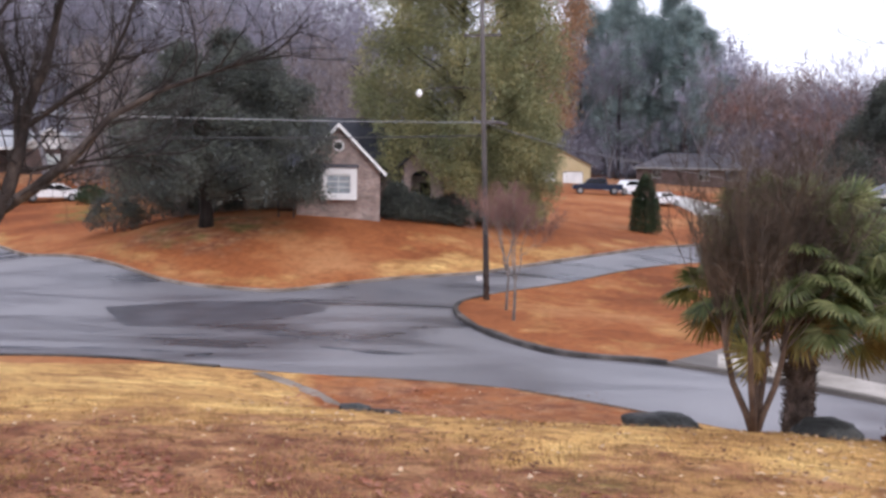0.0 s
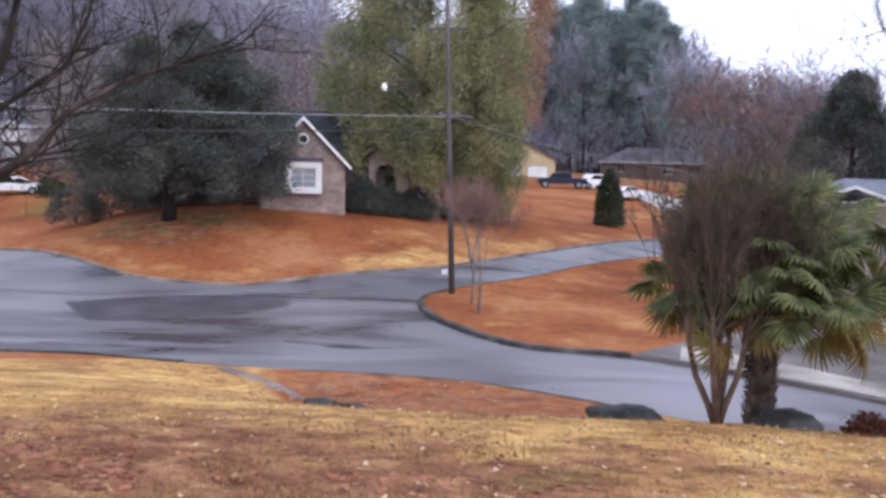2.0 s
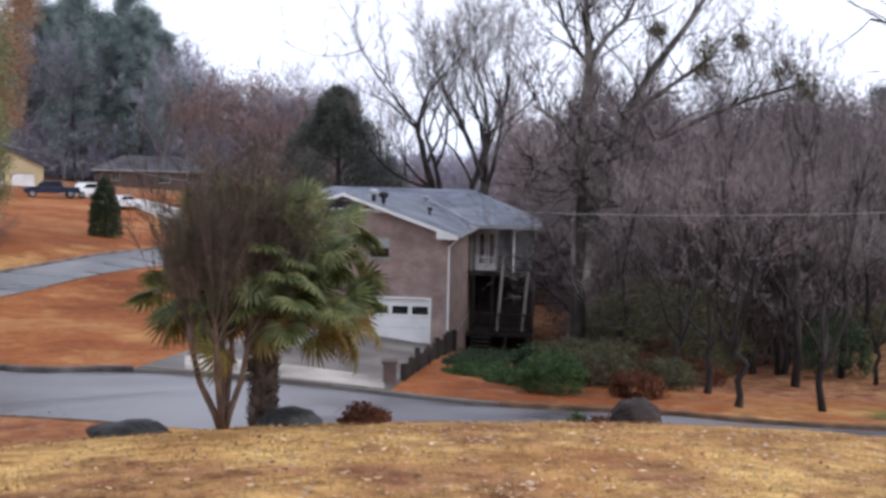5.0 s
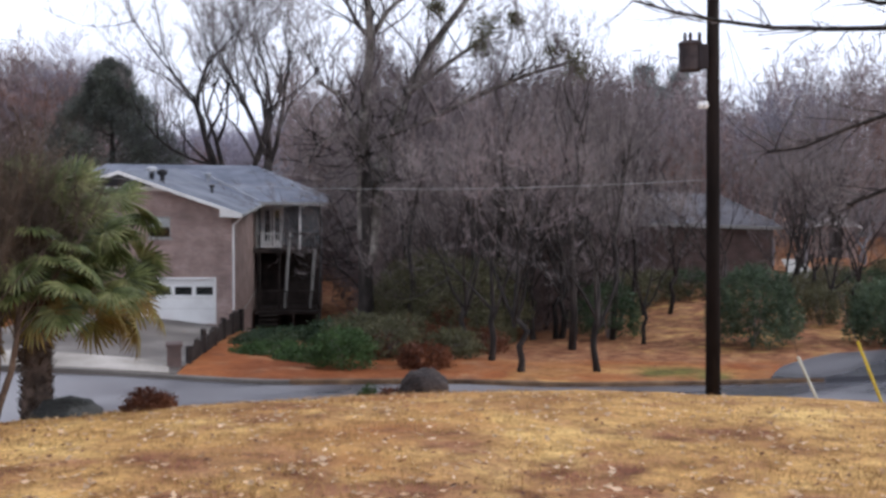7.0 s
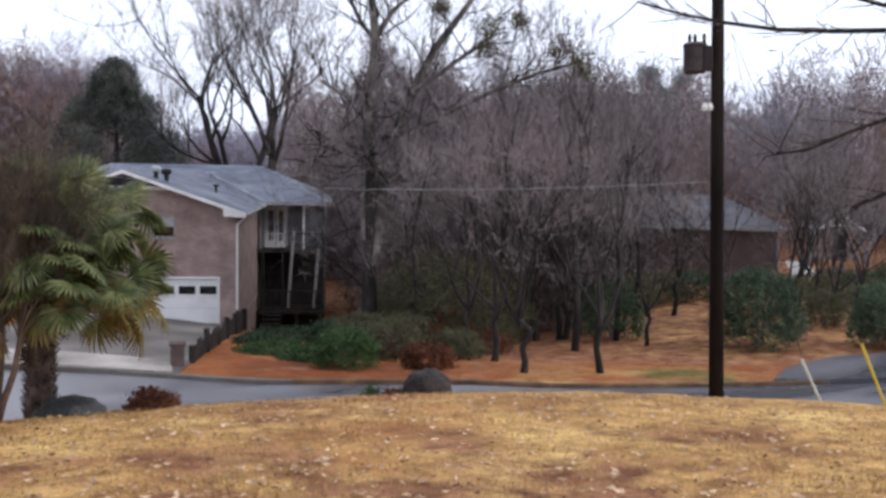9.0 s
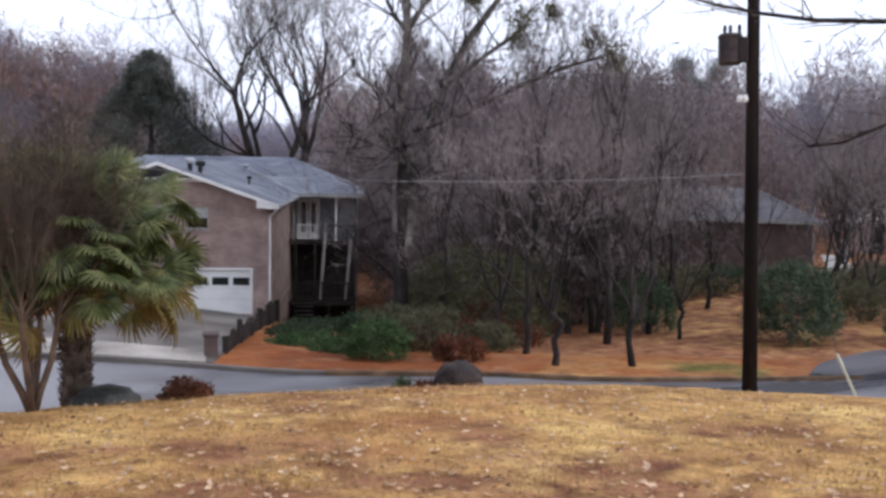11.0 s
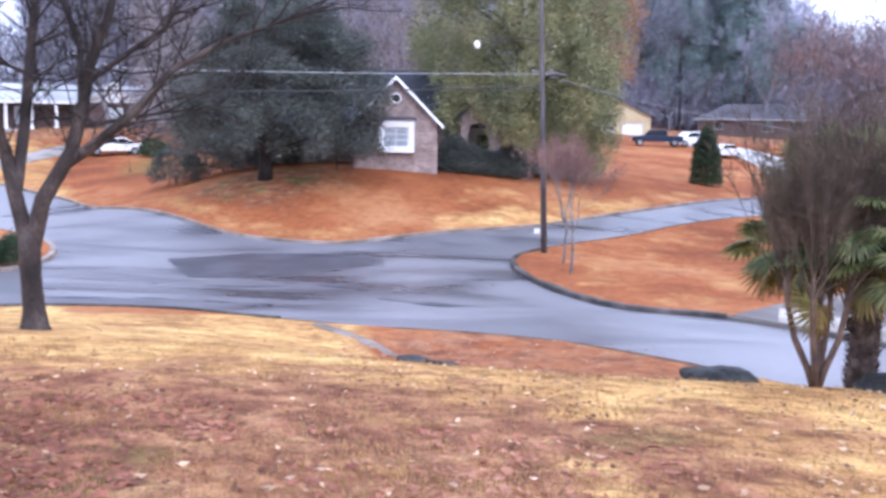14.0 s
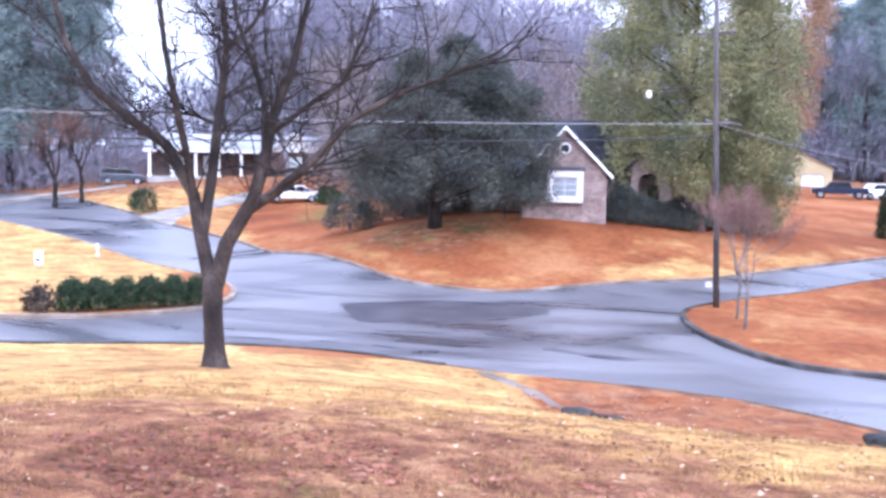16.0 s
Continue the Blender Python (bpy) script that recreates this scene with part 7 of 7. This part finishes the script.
# ---- rocks, fence, drain, signs ----
def rock(label, bearing, d, w, h, depth, seed, sink=0.08, stone=None):
    bm = bmesh.new()
    bmesh.ops.create_icosphere(bm, subdivisions=4, radius=1.0)
    for v in bm.verts:
        k = 1 + 0.22 * noise.noise(v.co * 1.3 + Vector((seed, 0, 0))) + 0.08 * noise.noise(v.co * 4 + Vector((seed, 3, 0))) + 0.03 * noise.noise(v.co * 11 + Vector((0, seed, 0)))
        v.co = Vector((v.co.x * w / 2 * k, v.co.y * depth / 2 * k, h * (0.25 + math.copysign(abs(v.co.z) ** 0.8, v.co.z) * 0.72 * k)))
    me = bpy.data.meshes.new("boulder")
    bm.to_mesh(me)
    bm.free()
    me.materials.append(stone or ROCK)
    me.shade_smooth()
    ob = new("boulder", me)
    x, y = polar(bearing, d)
    ob.matrix_world = pose(x, y, ground_z(x, y) - sink, 0, 0, -bearing)
    return tagged(ob, label, "rock", "lawn boulders")


rock("long low grey boulder at the lawn's edge", 12.7, 16.2, 1.3, 0.36, 0.8, 3)
rock("low grey-green boulder beside the palm", 21.4, 15.3, 0.95, 0.36, 0.7, 8)
rock("dark rounded boulder on the lawn's crest", 41.15, 18.0, 0.86, 0.5, 0.7, 15, 0.0, ROCK_BROWN)
shrub("leaf_tuft", "small heap of dry leaves beside a boulder", 39.4, 18.0, 0.5, 0.16, DRYLEAF, 901, n=120, size=0.035)
shrub("weed_tuft", "small green weed beside a boulder", 38.0, 18.2, 0.3, 0.28, BRIGHT, 902, n=90, size=0.035)


def drain_inlet():
    x, y = polar(-3.8, 21.2)
    t = thing("storm_drain", "broken dark storm drain inlet in the ditch", "storm drain", pose(x, y, ground_z(x, y), 0, 0, -10))
    part("slab", Geo().box(-0.4, -0.3, -0.1, 0.4, 0.35, 0.06), KERB, t, "mossy concrete slab", bevel=0.025)
    part("grate", Geo().panel(-0.35, 0.35, 0.06, 0.2, -0.34, -0.31, [(-0.28 + 0.12 * i, -0.2 + 0.12 * i, 0.08, 0.18) for i in range(5)]), DARK_WOOD, t, "rusted grate")
    part("rubble", Geo().box(-0.75, 0.0, -0.05, -0.5, 0.25, 0.16), ROCK, t, bevel=0.05)


drain_inlet()
rock("broken dark stone beside the storm drain", -4.7, 21.0, 0.7, 0.24, 0.5, 27, 0.02)
rock("flat broken stone beside the storm drain", -2.9, 21.1, 0.6, 0.14, 0.45, 31, 0.02)
gut = smooth_line([polar(b, d) for b, d in ((-10, 26.8), (-8, 25.2), (-6.4, 23.7), (-5, 22.3), (-2.6, 21.4))], 0.4)
ribbon("gutter_ditch", gut, 0.34, 0.03, 0.2, KERB_PALE, "worn concrete gutter leading to the drain", "gutter", wobble=0.2)


def timber_wall():
    line = smooth_line([polar(b, d) for b, d in ((27.9, 30.6), (28.9, 33.5), (30.0, 38.5), (30.9, 43.2))], 0.28)
    x, y = line[0]
    z0 = ground_z(x, y)
    t = thing("timber_fence", "dark weathered board fence stepping along the driveway", "fence", pose(x, y, z0))
    zs = heights(line)
    for i in range(len(line) - 1):
        a, b = line[i], line[i + 1]
        top = 0.4 + 0.4 * (i / len(line)) + 0.15 * ((i % 9) / 9) + 0.3 * noise.noise(Vector((i * 1.7, 0.3, 0)))
        d = (b - a) / np.hypot(*(b - a))
        n = np.array([d[1], -d[0]]) * 0.02
        g = Geo()
        q = [a - n, b - n - d * 0.02, b + n - d * 0.02, a + n]
        g.add([(p[0] - x, p[1] - y, zs[i] - z0 + h) for h in (-0.2, top) for p in q], [(0, 1, 2, 3), (4, 7, 6, 5), (0, 4, 5, 1), (1, 5, 6, 2), (2, 6, 7, 3), (3, 7, 4, 0)])
        part("board", g, DARK_WOOD, t)
        if i % 8 == 0:
            part("post", Geo().box(a[0] - x - 0.07, a[1] - y - 0.07, zs[i] - z0 - 0.2, a[0] - x + 0.07, a[1] - y + 0.07, zs[i] - z0 + top + 0.12), DARK_WOOD, t)


timber_wall()
px, py = polar(27.1, 30.0)
pier = thing("brick_pier", "short dark mossy brick pier at the driveway mouth", "pier", pose(px, py, ground_z(px, py), 0, 0, -27))
part("shaft", Geo().box(-0.2, -0.2, -0.2, 0.2, 0.2, 0.62), DARK_BRICK, pier, bevel=0.01)
part("cap", Geo().box(-0.24, -0.24, 0.62, 0.24, 0.24, 0.7), DARK_BRICK, pier, "worn brick cap", bevel=0.01)


def yard_sign(label, bearing, d, w, h, tall):
    x, y = polar(bearing, d)
    t = thing("yard_sign", label, "sign", pose(x, y, ground_z(x, y), 0, 0, -bearing), "yard signs")
    part("panel", Geo().box(-w / 2, -0.01, tall - h, w / 2, 0.01, tall), WHITE, t, "blank white panel", bevel=0.004)
    part("printed_bar", Geo().box(-w * 0.3, -0.014, tall - h * 0.75, w * 0.1, -0.0105, tall - h * 0.55), CAR_SLATE, t)
    for s in (-0.3, 0.3):
        part("stake", Geo().tube([(s * w, 0, -0.15), (s * w, 0, tall - h + 0.05)], 0.012, 6), STEEL, t)


yard_sign("white yard sign on a tan lawn", -34.65, 55, 0.42, 0.72, 0.98)
yard_sign("small white marker on a tan lawn", -31.7, 60, 0.15, 0.7, 0.95)
hx, hy = polar(-8.8, 57)
arb = thing("garden_frame", "dark metal garden frame beside the cottage", "garden frame", pose(hx, hy, ground_z(hx, hy), 0, 0, 9))
for s in (-0.42, 0.42):
    part("post", Geo().tube([(s, 0, -0.2), (s, 0, 1.3)], 0.04, 8), POLE_GREY, arb)
part("panel", Geo().panel(-0.42, 0.42, 0.95, 1.3, -0.03, 0.03, [(-0.34, 0.34, 1.02, 1.22)]), POLE_GREY, arb)
part("seat", Geo().box(-0.42, -0.2, 0.4, 0.42, 0.2, 0.46), DARK_WOOD, arb)


# ---- litter and grass on the near lawn ----
def scatter():
    rng = np.random.default_rng(61)

    def spots(n, b0, b1, d0, d1, power=1.0):
        b, d = rng.uniform(b0, b1, n), d0 + (d1 - d0) * rng.uniform(0, 1, n) ** power
        xy = np.c_[d * np.sin(np.radians(b)), d * np.cos(np.radians(b))]
        return np.c_[xy, heights(xy)]

    def flakes(p, size, lift):
        """Curled fallen leaves lying on the ground."""
        n = len(p)
        a, s = rng.uniform(0, 6.28, n), size * rng.uniform(0.6, 1.5, n)
        u = np.c_[np.cos(a), np.sin(a), rng.normal(0, 0.15, n)] * s[:, None]
        w = np.c_[-np.sin(a), np.cos(a), rng.normal(0, 0.35, n)] * s[:, None] * 0.55
        c = p + np.array([0, 0, lift])
        up = np.c_[np.zeros(n), np.zeros(n), s * 0.2]
        g = Geo()
        g.v = np.stack([c - u + up, c + w, c + u + up, c - w, c], 1).reshape(-1, 3).tolist()
        k = np.arange(n) * 5
        g.f = np.concatenate([np.c_[k, k + 1, k + 4], np.c_[k + 1, k + 2, k + 4], np.c_[k + 2, k + 3, k + 4], np.c_[k + 3, k, k + 4]]).tolist()
        return g

    pale = leaf_mat("pale_fallen_leaves", [(0.36, 0.22, 0.12), (0.52, 0.36, 0.22), (0.66, 0.5, 0.34)])
    rust = leaf_mat("rust_fallen_leaves", [(0.13, 0.06, 0.035), (0.22, 0.10, 0.055), (0.32, 0.16, 0.08)])
    for name, label, material, g in (
            ("pale_leaf_litter", "pale dry leaves strewn over the lawn", pale, flakes(np.vstack([spots(700, -45, 72, 6.5, 16), spots(1500, 18, 74, 6.5, 17), spots(160, -12, 6, 19, 25)]), 0.04, 0.022)),
            ("brown_leaf_litter", "brown dry leaves strewn over the lawn", rust, flakes(np.vstack([spots(1600, -45, 6, 6.5, 12), spots(1900, 4, 74, 6.5, 16.5), spots(300, -10, 6, 6.5, 16), spots(500, -45, -5, 11, 26), spots(500, -9, 10, 19, 25)]), 0.03, 0.02))):
        tagged(new(name, meshed(name, g, material)), label, "leaves", kind="stuff")
    red = leaf_mat("red_brown_fallen_leaves", [(0.2, 0.07, 0.04), (0.32, 0.125, 0.075), (0.45, 0.22, 0.14)])
    q = np.vstack([spots(2900, -46, -15, 6.0, 10.5), spots(500, -12, 12, 6.3, 9), spots(700, -9, 3, 19.5, 25)])
    q = q[[noise.noise(Vector((x * 0.7, y * 0.7, 2))) > -0.12 for x, y, _ in q]]
    tagged(new("red_leaf_litter", meshed("red_leaf_litter", flakes(q, 0.042, 0.02), red)), "red-brown fallen leaves matted on the lawn", "leaves", kind="stuff")
    n = 52000
    p = spots(n, -46, 74, 6.3, 17, 1.2)
    keep = np.array([noise.noise(Vector((x * 1.7, y * 1.7, 9))) > -0.25 for x, y, _ in p])
    p = p[keep]
    n = len(p)
    a, h = rng.uniform(0, 6.28, n), rng.uniform(0.03, 0.075, n)
    lean = np.c_[rng.normal(0, 0.03, n), rng.normal(0, 0.03, n), h]
    side = np.c_[np.cos(a), np.sin(a), np.zeros(n)] * 0.006
    g = Geo()
    base = p - np.array([0, 0, 0.03])
    lean[:, 2] += 0.03
    g.v = np.stack([base - side, base + side, base + lean], 1).reshape(-1, 3).tolist()
    g.f = np.arange(3 * n).reshape(-1, 3).tolist()
    straw = leaf_mat("dormant_grass_blades", [(0.2, 0.11, 0.045), (0.36, 0.22, 0.085), (0.5, 0.34, 0.14)])
    tagged(new("dormant_grass", meshed("dormant_grass", g, straw)), "short dormant tan grass blades", "grass", kind="stuff")


scatter()
